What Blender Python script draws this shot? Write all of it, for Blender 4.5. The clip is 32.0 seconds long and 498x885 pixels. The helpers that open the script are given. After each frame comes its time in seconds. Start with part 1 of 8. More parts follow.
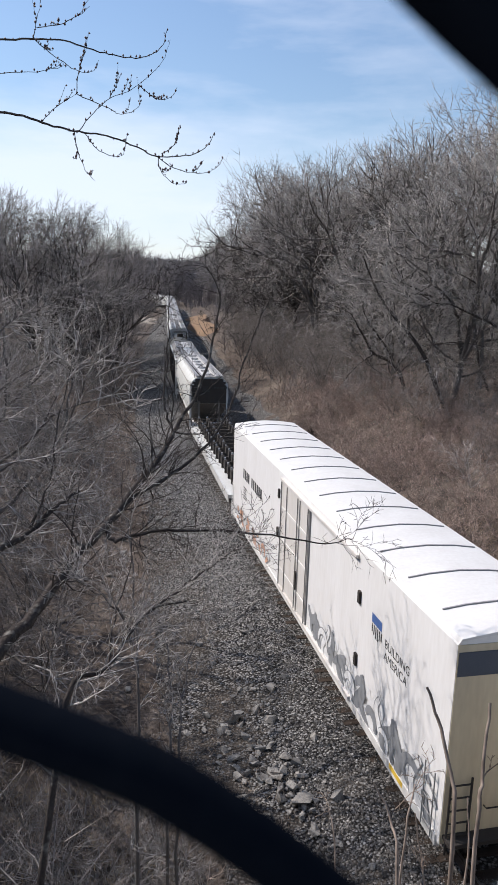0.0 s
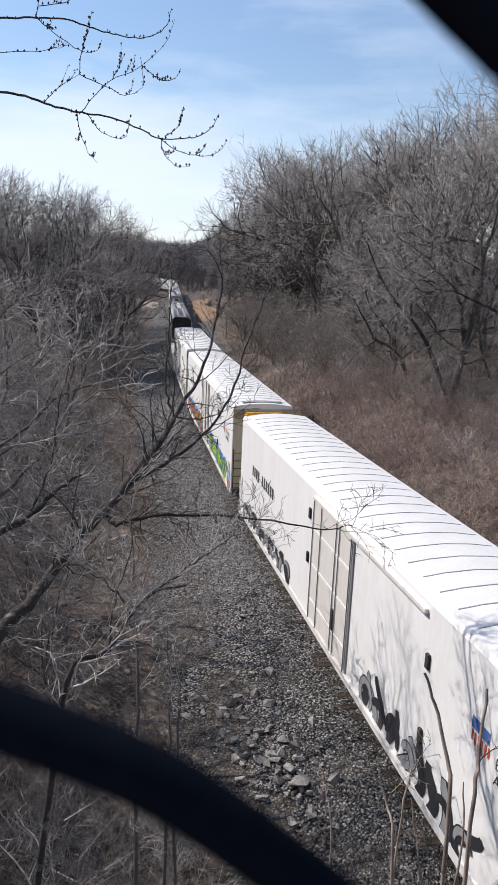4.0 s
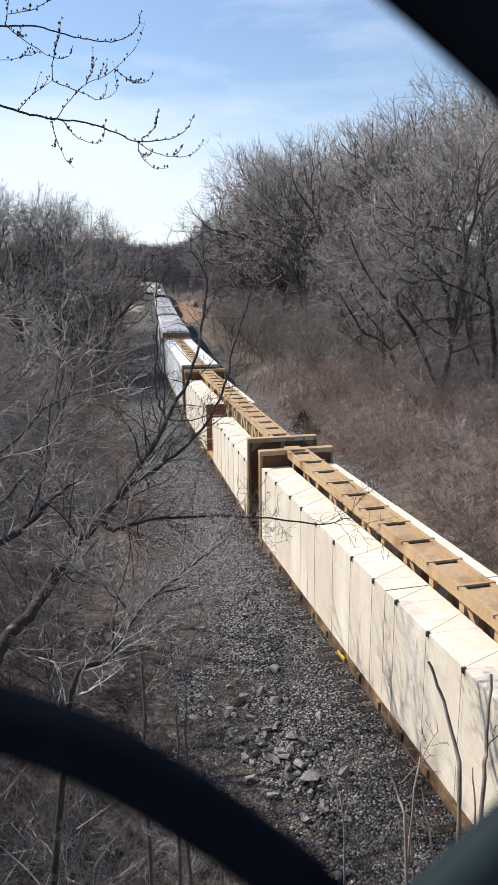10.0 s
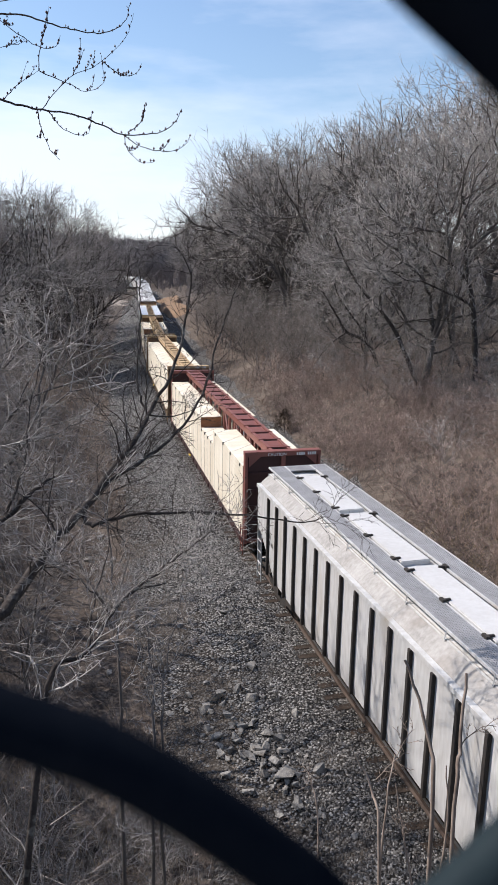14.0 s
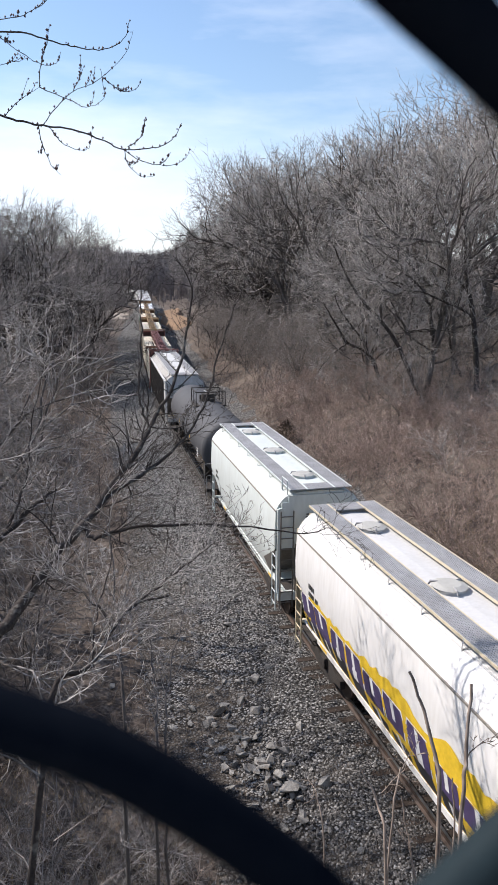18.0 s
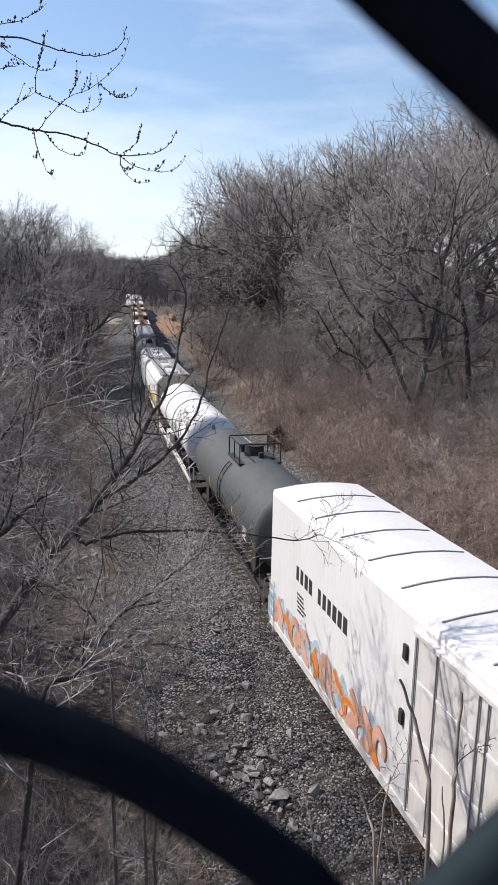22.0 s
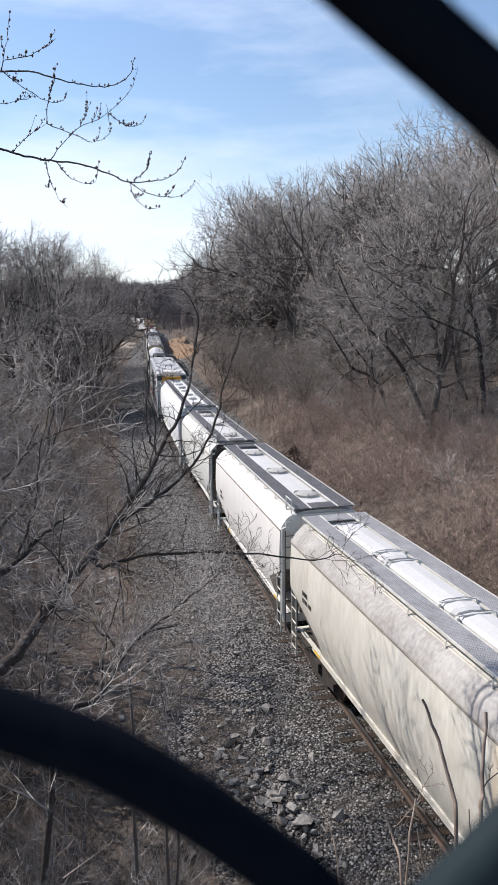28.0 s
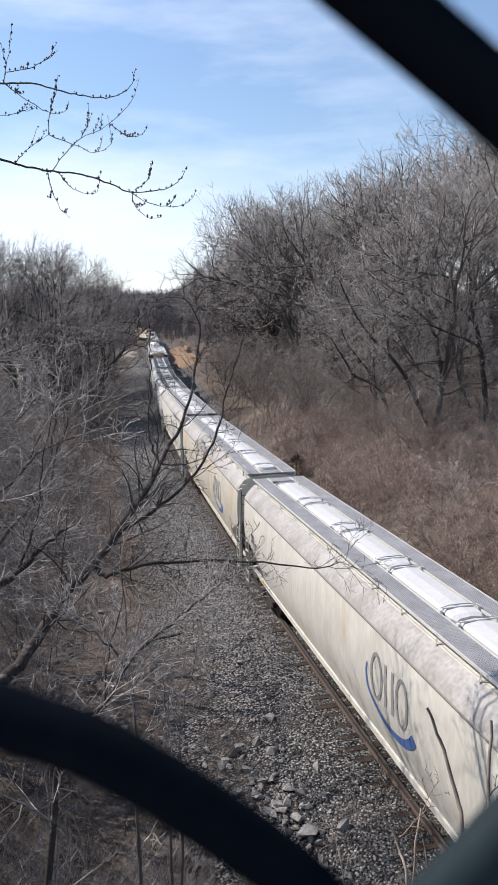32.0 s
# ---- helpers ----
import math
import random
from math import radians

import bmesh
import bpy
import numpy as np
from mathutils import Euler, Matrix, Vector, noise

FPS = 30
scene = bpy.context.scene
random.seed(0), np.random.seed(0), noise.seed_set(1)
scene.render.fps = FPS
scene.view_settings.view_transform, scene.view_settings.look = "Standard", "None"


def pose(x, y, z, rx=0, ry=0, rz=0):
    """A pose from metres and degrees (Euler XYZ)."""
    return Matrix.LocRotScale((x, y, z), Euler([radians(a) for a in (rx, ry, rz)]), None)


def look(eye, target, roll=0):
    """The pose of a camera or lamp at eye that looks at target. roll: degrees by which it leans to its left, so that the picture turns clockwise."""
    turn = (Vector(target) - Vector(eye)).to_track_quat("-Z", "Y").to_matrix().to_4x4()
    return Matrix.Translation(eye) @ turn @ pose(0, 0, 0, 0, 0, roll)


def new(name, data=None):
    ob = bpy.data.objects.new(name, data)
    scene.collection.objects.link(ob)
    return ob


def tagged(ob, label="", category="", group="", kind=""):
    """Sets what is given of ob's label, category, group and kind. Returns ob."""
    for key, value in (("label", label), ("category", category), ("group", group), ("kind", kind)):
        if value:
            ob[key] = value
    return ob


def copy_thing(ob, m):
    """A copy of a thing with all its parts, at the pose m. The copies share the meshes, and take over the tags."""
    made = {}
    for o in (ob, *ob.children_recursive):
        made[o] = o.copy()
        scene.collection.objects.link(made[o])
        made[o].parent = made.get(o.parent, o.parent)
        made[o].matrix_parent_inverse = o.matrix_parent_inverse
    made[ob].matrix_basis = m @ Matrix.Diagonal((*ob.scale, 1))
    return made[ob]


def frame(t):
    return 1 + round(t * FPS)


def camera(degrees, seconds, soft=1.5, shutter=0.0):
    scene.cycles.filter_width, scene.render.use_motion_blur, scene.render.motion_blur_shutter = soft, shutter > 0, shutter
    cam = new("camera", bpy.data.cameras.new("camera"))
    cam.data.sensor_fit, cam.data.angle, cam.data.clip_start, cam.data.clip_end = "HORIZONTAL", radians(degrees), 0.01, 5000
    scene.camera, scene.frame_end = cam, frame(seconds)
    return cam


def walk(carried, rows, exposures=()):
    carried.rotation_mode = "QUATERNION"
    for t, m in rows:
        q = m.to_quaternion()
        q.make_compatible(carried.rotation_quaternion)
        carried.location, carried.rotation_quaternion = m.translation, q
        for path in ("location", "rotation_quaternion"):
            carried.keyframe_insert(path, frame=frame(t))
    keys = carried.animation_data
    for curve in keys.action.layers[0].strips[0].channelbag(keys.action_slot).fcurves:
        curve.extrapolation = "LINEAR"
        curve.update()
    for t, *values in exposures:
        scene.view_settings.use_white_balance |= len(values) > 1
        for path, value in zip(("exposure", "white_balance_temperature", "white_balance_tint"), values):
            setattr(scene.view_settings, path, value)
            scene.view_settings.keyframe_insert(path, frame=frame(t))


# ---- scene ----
# ---- camera: held against a fence on a bridge ----
cam = camera(38.81, 32.0)
cam.data.dof.use_dof, cam.data.dof.focus_distance, cam.data.dof.aperture_fstop = True, 40.0, 48.0
PATH = [
    (0, pose(-0.0012, 0.0000, 10.9203, 78.13, -1.75, -14.25)),
    (0.5, pose(-0.0013, 0.0004, 10.9207, 77.78, -2.02, -14.23)),
    (1, pose(-0.0017, 0.0007, 10.9211, 77.51, -2.45, -14.41)),
    (1.5, pose(-0.0015, 0.0007, 10.9206, 77.67, -2.14, -14.53)),
    (2, pose(-0.0016, 0.0008, 10.9205, 77.67, -1.82, -14.80)),
    (2.5, pose(-0.0016, 0.0008, 10.9209, 77.33, -1.98, -14.76)),
    (4.5, pose(-0.0010, 0.0009, 10.9216, 76.57, -2.34, -13.93)),
    (5, pose(-0.0012, 0.0011, 10.9222, 75.84, -2.67, -14.31)),
    (5.5, pose(-0.0005, 0.0011, 10.9217, 75.86, -2.13, -14.69)),
    (6, pose(0.0010, 0.0009, 10.9207, 76.30, -0.70, -14.54)),
    (6.5, pose(0.0018, 0.0009, 10.9199, 76.37, -0.43, -14.73)),
    (7, pose(0.0030, 0.0009, 10.9197, 75.87, -0.06, -14.41)),
    (7.5, pose(0.0034, 0.0013, 10.9195, 75.75, 0.23, -14.47)),
    (8, pose(0.0030, 0.0017, 10.9199, 75.37, -0.16, -15.00)),
    (8.5, pose(0.0038, 0.0016, 10.9190, 75.70, 0.43, -14.94)),
    (9, pose(0.0046, 0.0015, 10.9187, 75.66, 0.42, -14.52)),
    (9.5, pose(0.0043, 0.0007, 10.9185, 76.30, 0.55, -14.73)),
    (10, pose(0.0037, 0.0001, 10.9183, 76.86, 0.50, -15.25)),
    (10.5, pose(0.0030, -0.0002, 10.9187, 76.94, 0.15, -15.30)),
    (11, pose(0.0019, -0.0002, 10.9195, 76.57, -0.25, -15.72)),
    (11.5, pose(0.0004, 0.0001, 10.9202, 76.35, -0.86, -16.59)),
    (12, pose(0.0006, 0.0001, 10.9198, 76.66, -0.29, -16.73)),
    (12.5, pose(-0.0008, 0.0003, 10.9206, 76.25, -1.30, -17.33)),
    (13, pose(-0.0001, 0.0001, 10.9200, 76.56, -1.07, -16.89)),
    (13.5, pose(0.0004, 0.0004, 10.9195, 76.65, -0.81, -16.81)),
    (14, pose(0.0009, 0.0007, 10.9193, 76.63, -0.86, -16.49)),
    (14.5, pose(0.0007, 0.0005, 10.9194, 76.75, -1.11, -16.38)),
    (16.5, pose(0.0005, 0.0002, 10.9193, 77.15, -0.77, -16.48)),
    (17, pose(0.0007, 0.0001, 10.9194, 77.09, -0.65, -16.45)),
    (17.5, pose(0.0011, -0.0002, 10.9190, 77.34, -0.43, -16.39)),
    (18, pose(0.0012, -0.0005, 10.9187, 77.56, -0.37, -16.45)),
    (18.5, pose(0.0006, -0.0009, 10.9189, 77.76, -0.34, -16.74)),
    (19, pose(-0.0002, -0.0013, 10.9193, 77.96, -0.52, -16.90)),
    (19.5, pose(-0.0004, -0.0012, 10.9195, 77.93, -0.73, -16.95)),
    (20, pose(-0.0003, -0.0011, 10.9196, 77.95, -0.88, -16.59)),
    (20.5, pose(-0.0004, -0.0013, 10.9196, 78.16, -1.12, -16.62)),
    (21, pose(-0.0006, -0.0014, 10.9196, 78.13, -1.19, -16.79)),
    (21.5, pose(-0.0004, -0.0013, 10.9196, 77.94, -1.15, -16.91)),
    (22, pose(-0.0001, -0.0014, 10.9192, 78.08, -0.98, -16.95)),
    (22.5, pose(-0.0001, -0.0017, 10.9189, 78.68, -1.12, -16.38)),
    (23, pose(-0.0003, -0.0015, 10.9192, 78.66, -0.90, -16.26)),
    (23.5, pose(-0.0001, -0.0015, 10.9188, 78.82, -0.57, -16.38)),
    (24, pose(-0.0002, -0.0018, 10.9189, 78.88, -0.70, -16.43)),
    (24.5, pose(0.0002, -0.0019, 10.9185, 79.02, -0.52, -16.28)),
    (25, pose(0.0005, -0.0018, 10.9185, 78.87, -0.21, -16.37)),
    (25.5, pose(0.0008, -0.0019, 10.9184, 78.86, 0.03, -16.22)),
    (27.5, pose(0.0009, -0.0023, 10.9180, 79.36, 0.07, -16.46)),
    (28, pose(0.0017, -0.0026, 10.9173, 79.73, 0.49, -16.00)),
    (28.5, pose(0.0013, -0.0027, 10.9178, 79.64, 0.26, -15.82)),
    (29, pose(0.0006, -0.0029, 10.9181, 79.68, -0.06, -16.04)),
    (29.5, pose(0.0007, -0.0028, 10.9176, 79.98, -0.23, -16.07)),
    (30, pose(0.0009, -0.0027, 10.9175, 79.94, -0.34, -16.00)),
    (30.5, pose(0.0009, -0.0027, 10.9174, 79.90, -0.50, -16.02)),
    (31, pose(0.0019, -0.0025, 10.9167, 79.93, 0.54, -15.94)),
    (31.5, pose(0.0032, -0.0027, 10.9155, 80.59, 1.65, -15.56)),
    (32, pose(0.0023, -0.0030, 10.9162, 80.40, 0.83, -15.86)),
]
EXPOSURES = [(0, 0.17), (7, 0.26), (9, 0.29), (14, 0.32), (17, 0.5), (19, 0.31), (20, 0.25), (21, 0.41), (23, 0.16), (25, 0.22), (28, 0.36), (32, 0.37)]
walk(cam, PATH, [(t, e, 6250, 15) for t, e in EXPOSURES])

# ---- light ----
SUN_AZ, SUN_EL = radians(-52), radians(45)     # azimuth from +y, negative towards -x
world = bpy.data.worlds.new("sky")
scene.world = world
world.use_nodes = True
wn, wl = world.node_tree.nodes, world.node_tree.links
wn.clear()
sky = wn.new("ShaderNodeTexSky")
sky.sky_type, sky.sun_disc = "NISHITA", False
sky.sun_elevation, sky.sun_rotation = SUN_EL, SUN_AZ
sky.air_density, sky.dust_density, sky.ozone_density = 1.3, 0.3, 2.6
wtc = wn.new("ShaderNodeTexCoord")
wmap = wn.new("ShaderNodeMapping")
wmap.inputs["Scale"].default_value = (1.0, 1.0, 4.5)
wmap.inputs["Rotation"].default_value = (0.0, 0.25, 0.4)
wnoise = wn.new("ShaderNodeTexNoise")
wnoise.inputs["Scale"].default_value = 1.7
wnoise.inputs["Detail"].default_value = 7.0
wnoise.inputs["Roughness"].default_value = 0.55
wramp = wn.new("ShaderNodeValToRGB")
wramp.color_ramp.elements[0].position, wramp.color_ramp.elements[0].color = 0.51, (0, 0, 0, 1)
wramp.color_ramp.elements[1].position, wramp.color_ramp.elements[1].color = 0.78, (0.75, 0.75, 0.75, 1)
wmix = wn.new("ShaderNodeMixRGB")
wmix.inputs[2].default_value = (7.0, 7.6, 8.4, 1)
wbg = wn.new("ShaderNodeBackground")
wbg.inputs["Strength"].default_value = 0.118
wout = wn.new("ShaderNodeOutputWorld")
wl.new(wtc.outputs["Generated"], wmap.inputs["Vector"])
wl.new(wmap.outputs["Vector"], wnoise.inputs["Vector"])
wsep = wn.new("ShaderNodeSeparateXYZ")
wl.new(wtc.outputs["Generated"], wsep.inputs[0])
wlow = wn.new("ShaderNodeMapRange")
wlow.inputs["From Min"].default_value, wlow.inputs["From Max"].default_value = 0.0, 0.32
wlow.inputs["To Min"].default_value, wlow.inputs["To Max"].default_value = 0.21, 0.0
wl.new(wsep.outputs["Z"], wlow.inputs["Value"])
wadd = wn.new("ShaderNodeMath")
wadd.operation = "ADD"
wl.new(wnoise.outputs["Fac"], wadd.inputs[0])
wl.new(wlow.outputs[0], wadd.inputs[1])
wl.new(wadd.outputs[0], wramp.inputs["Fac"])
wl.new(wramp.outputs["Color"], wmix.inputs[0])
wl.new(sky.outputs["Color"], wmix.inputs[1])
wl.new(wmix.outputs["Color"], wbg.inputs["Color"])
wl.new(wbg.outputs["Background"], wout.inputs["Surface"])

sun = new("sun", bpy.data.lights.new("sun", "SUN"))
sun.data.energy, sun.data.angle, sun.data.color = 5.0, radians(0.53), (1.0, 0.925, 0.82)
SUN_DIR = Vector((math.sin(SUN_AZ) * math.cos(SUN_EL), math.cos(SUN_AZ) * math.cos(SUN_EL), math.sin(SUN_EL)))
sun.matrix_world = look((SUN_DIR * 60)[:], (0, 0, 0))
scene.view_settings.exposure = 0.0


# ---- materials ----
def material(name, base, rough=0.8, metal=0.0, second=None, scale=3.0, fine=40.0, amount=0.5, bump=0.0,
             bump_scale=60.0, third=None, third_at=(0.55, 0.7), third_scale=1.2, stretch=(1, 1, 1), island=0.0, spec=0.4):
    """Two scales of noise between base and second, a third colour in stains, an optional bump."""
    m = bpy.data.materials.new(name)
    m.use_nodes = True
    n, l = m.node_tree.nodes, m.node_tree.links
    b = n["Principled BSDF"]
    b.inputs["Roughness"].default_value, b.inputs["Metallic"].default_value = rough, metal
    b.inputs["Specular IOR Level"].default_value = spec
    second = second or tuple(c * 0.7 for c in base)
    tc = n.new("ShaderNodeTexCoord")
    mp = n.new("ShaderNodeMapping")
    mp.inputs["Scale"].default_value = stretch
    l.new(tc.outputs["Object"], mp.inputs["Vector"])

    def noise_node(s, detail=5.0):
        t = n.new("ShaderNodeTexNoise")
        t.inputs["Scale"].default_value, t.inputs["Detail"].default_value = s, detail
        l.new(mp.outputs["Vector"], t.inputs["Vector"])
        return t

    big, small = noise_node(scale), noise_node(fine, 3.0)
    add = n.new("ShaderNodeMath")
    add.operation = "ADD"
    l.new(big.outputs["Fac"], add.inputs[0])
    l.new(small.outputs["Fac"], add.inputs[1])
    fac = n.new("ShaderNodeMapRange")
    fac.inputs["From Min"].default_value, fac.inputs["From Max"].default_value = 0.7, 1.3
    fac.inputs["To Max"].default_value = amount
    l.new(add.outputs[0], fac.inputs["Value"])
    mix = n.new("ShaderNodeMixRGB")
    mix.inputs[1].default_value, mix.inputs[2].default_value = (*base, 1), (*second, 1)
    l.new(fac.outputs[0], mix.inputs[0])
    out = mix.outputs[0]
    if third:
        t = noise_node(third_scale, 6.0)
        r = n.new("ShaderNodeMapRange")
        r.inputs["From Min"].default_value, r.inputs["From Max"].default_value = third_at
        l.new(t.outputs["Fac"], r.inputs["Value"])
        mx = n.new("ShaderNodeMixRGB")
        mx.inputs[2].default_value = (*third, 1)
        l.new(out, mx.inputs[1])
        l.new(r.outputs[0], mx.inputs[0])
        out = mx.outputs[0]
    if island:
        g = n.new("ShaderNodeNewGeometry")
        r = n.new("ShaderNodeMapRange")
        r.inputs["To Min"].default_value, r.inputs["To Max"].default_value = 1 - island, 1 + island
        l.new(g.outputs["Random Per Island"], r.inputs["Value"])
        hs = n.new("ShaderNodeHueSaturation")
        l.new(r.outputs[0], hs.inputs["Value"])
        l.new(out, hs.inputs["Color"])
        out = hs.outputs[0]
    l.new(out, b.inputs["Base Color"])
    if bump:
        t = noise_node(bump_scale, 6.0)
        bp = n.new("ShaderNodeBump")
        bp.inputs["Strength"].default_value, bp.inputs["Distance"].default_value = bump, 0.02
        l.new(t.outputs["Fac"], bp.inputs["Height"])
        l.new(bp.outputs["Normal"], b.inputs["Normal"])
    return m


M = {}
M["litter"] = material("leaf_litter", (0.18, 0.148, 0.122), 0.95, second=(0.045, 0.036, 0.03), scale=1.6, fine=11, amount=1.3,
                       bump=1.0, bump_scale=9, third=(0.17, 0.138, 0.11), third_at=(0.55, 0.8), third_scale=0.25, spec=0.1)


TRACK_X, TRACK_SLOPE = 7.77, 0.0337


def gravel_material():
    """Packed crushed stone: cells of differing grey with dark joints, and brown soil in patches."""
    m = bpy.data.materials.new("ballast_gravel")
    m.use_nodes = True
    n, l = m.node_tree.nodes, m.node_tree.links
    b = n["Principled BSDF"]
    b.inputs["Roughness"].default_value, b.inputs["Specular IOR Level"].default_value = 0.95, 0.1
    tc = n.new("ShaderNodeTexCoord")
    warp = n.new("ShaderNodeTexNoise")
    warp.inputs["Scale"].default_value = 25.0
    l.new(tc.outputs["Object"], warp.inputs["Vector"])
    mixv = n.new("ShaderNodeMixRGB")
    mixv.inputs[0].default_value = 0.03
    l.new(tc.outputs["Object"], mixv.inputs[1])
    l.new(warp.outputs["Color"], mixv.inputs[2])
    vor = n.new("ShaderNodeTexVoronoi")
    vor.inputs["Scale"].default_value = 15.0
    l.new(mixv.outputs[0], vor.inputs["Vector"])
    sep = n.new("ShaderNodeSeparateColor")
    l.new(vor.outputs["Color"], sep.inputs[0])
    tone = n.new("ShaderNodeValToRGB")
    tone.color_ramp.elements[0].color, tone.color_ramp.elements[1].color = (0.08, 0.077, 0.073, 1), (0.38, 0.37, 0.355, 1)
    l.new(sep.outputs[0], tone.inputs["Fac"])
    gap = n.new("ShaderNodeMapRange")
    gap.inputs["From Min"].default_value, gap.inputs["From Max"].default_value = 0.35, 0.62
    l.new(vor.outputs["Distance"], gap.inputs["Value"])
    dark = n.new("ShaderNodeMixRGB")
    dark.inputs[2].default_value = (0.018, 0.017, 0.016, 1)
    l.new(gap.outputs[0], dark.inputs[0])
    l.new(tone.outputs[0], dark.inputs[1])
    soil_n = n.new("ShaderNodeTexNoise")
    soil_n.inputs["Scale"].default_value, soil_n.inputs["Detail"].default_value = 0.7, 7.0
    l.new(tc.outputs["Object"], soil_n.inputs["Vector"])
    soil_f = n.new("ShaderNodeMapRange")
    soil_f.inputs["From Min"].default_value, soil_f.inputs["From Max"].default_value, soil_f.inputs["To Max"].default_value = 0.46, 0.66, 0.7
    # washed-in soil near the bridge, cleaner stone further along
    along = n.new("ShaderNodeSeparateXYZ")
    l.new(tc.outputs["Object"], along.inputs[0])
    clean = n.new("ShaderNodeMapRange")
    clean.inputs["From Min"].default_value, clean.inputs["From Max"].default_value, clean.inputs["To Max"].default_value = 11.0, 24.0, 0.13
    l.new(along.outputs["Y"], clean.inputs["Value"])
    less = n.new("ShaderNodeMath")
    less.operation = "SUBTRACT"
    l.new(soil_n.outputs["Fac"], less.inputs[0])
    l.new(clean.outputs[0], less.inputs[1])
    # the outer edge of the bed is half buried in soil
    across = n.new("ShaderNodeMath")
    across.operation, across.inputs[1].default_value = "MULTIPLY", TRACK_SLOPE
    l.new(along.outputs["Y"], across.inputs[0])
    off = n.new("ShaderNodeMath")
    off.operation = "SUBTRACT"
    l.new(along.outputs["X"], off.inputs[0])
    l.new(across.outputs[0], off.inputs[1])
    edge = n.new("ShaderNodeMapRange")
    edge.inputs["From Min"].default_value, edge.inputs["From Max"].default_value = TRACK_X - 4.4, TRACK_X - 3.0
    edge.inputs["To Min"].default_value, edge.inputs["To Max"].default_value = 0.2, 0.0
    l.new(off.outputs[0], edge.inputs["Value"])
    more = n.new("ShaderNodeMath")
    l.new(less.outputs[0], more.inputs[0])
    l.new(edge.outputs[0], more.inputs[1])
    l.new(more.outputs[0], soil_f.inputs["Value"])
    soil = n.new("ShaderNodeMixRGB")
    soil.inputs[2].default_value = (0.072, 0.061, 0.051, 1)
    l.new(soil_f.outputs[0], soil.inputs[0])
    l.new(dark.outputs[0], soil.inputs[1])
    l.new(soil.outputs[0], b.inputs["Base Color"])
    bp = n.new("ShaderNodeBump")
    bp.invert = True
    bp.inputs["Strength"].default_value, bp.inputs["Distance"].default_value = 1.0, 0.05
    l.new(vor.outputs["Distance"], bp.inputs["Height"])
    l.new(bp.outputs["Normal"], b.inputs["Normal"])
    return m


M["gravel"] = gravel_material()
M["stone"] = material("crushed_stone", (0.345, 0.335, 0.32), 0.9, second=(0.055, 0.052, 0.048), scale=3, fine=30, amount=0.8,
                      bump=0.4, bump_scale=50, island=0.55, spec=0.2)
M["stone_dark"] = material("fouled_stone", (0.15, 0.142, 0.134), 0.9, second=(0.035, 0.032, 0.03), scale=3, fine=30, amount=0.8, bump=0.4, bump_scale=50, island=0.6, spec=0.2)
M["rock"] = material("limestone_rock", (0.31, 0.298, 0.275), 0.95, second=(0.09, 0.085, 0.08), scale=4, fine=30, amount=0.9,
                     bump=0.8, bump_scale=12, third=(0.12, 0.1, 0.08), third_at=(0.55, 0.75), third_scale=2.0, spec=0.2)
M["bark"] = material("grey_bark", (0.12, 0.106, 0.096), 0.95, second=(0.07, 0.062, 0.056), scale=2, fine=25, amount=0.9,
                     bump=0.8, bump_scale=30, stretch=(1, 1, 0.25), island=0.35, spec=0.1)
M["bark_dark"] = material("dark_bark", (0.075, 0.064, 0.057), 0.95, second=(0.025, 0.021, 0.019), scale=2, fine=25, amount=0.9,
                          bump=1.0, bump_scale=25, third=(0.19, 0.18, 0.16), third_at=(0.56, 0.72), third_scale=7.0, spec=0.1)
M["twig_grey"] = material("grey_twigs", (0.47, 0.435, 0.40), 0.9, second=(0.05, 0.045, 0.042), scale=0.5, fine=9, amount=0.9, island=0.6, spec=0.15)
M["twig_brown"] = material("brown_grey_twigs", (0.40, 0.365, 0.34), 0.9, second=(0.05, 0.044, 0.04), scale=0.5, fine=9, amount=0.9, island=0.6, spec=0.1)
M["twig_pale"] = material("pale_twigs", (0.31, 0.28, 0.255), 0.9, second=(0.085, 0.072, 0.064), scale=1, fine=12, amount=0.9, island=0.45, spec=0.15)
# lit copy of the pale twigs: sunshine is mixed into the base colour
M["twig_sun"] = material("sun_bleached_twigs", (0.45, 0.415, 0.38), 0.8, second=(0.09, 0.08, 0.07), scale=1, fine=12, amount=0.9, island=0.5, spec=0.2)
M["brush"] = material("brown_brush", (0.36, 0.29, 0.235), 0.9, second=(0.11, 0.085, 0.068), scale=0.6, fine=8, amount=0.9, island=0.5, spec=0.1)
M["brush_red"] = material("reddish_brush", (0.46, 0.355, 0.30), 0.9, second=(0.075, 0.056, 0.048), scale=0.6, fine=8, amount=0.9, island=0.5, spec=0.1)
M["sand"] = material("sandy_soil", (0.27, 0.18, 0.115), 0.95, second=(0.15, 0.105, 0.07), scale=0.5, fine=4, amount=0.9, bump=0.6, bump_scale=3, spec=0.1)
M["road"] = material("beige_gravel_road", (0.42, 0.37, 0.31), 0.95, second=(0.22, 0.19, 0.15), scale=0.6, fine=6, amount=0.9, bump=0.5, bump_scale=5, spec=0.1)
M["far"] = material("far_woods", (0.24, 0.215, 0.21), 0.95, second=(0.14, 0.125, 0.122), scale=0.1, fine=2, amount=0.9, island=0.4, spec=0.0)
M["tie"] = material("weathered_tie_wood", (0.075, 0.058, 0.047), 0.95, second=(0.03, 0.024, 0.02), scale=3, fine=40, amount=0.9, bump=0.8, bump_scale=40, stretch=(0.3, 3, 3), spec=0.1)
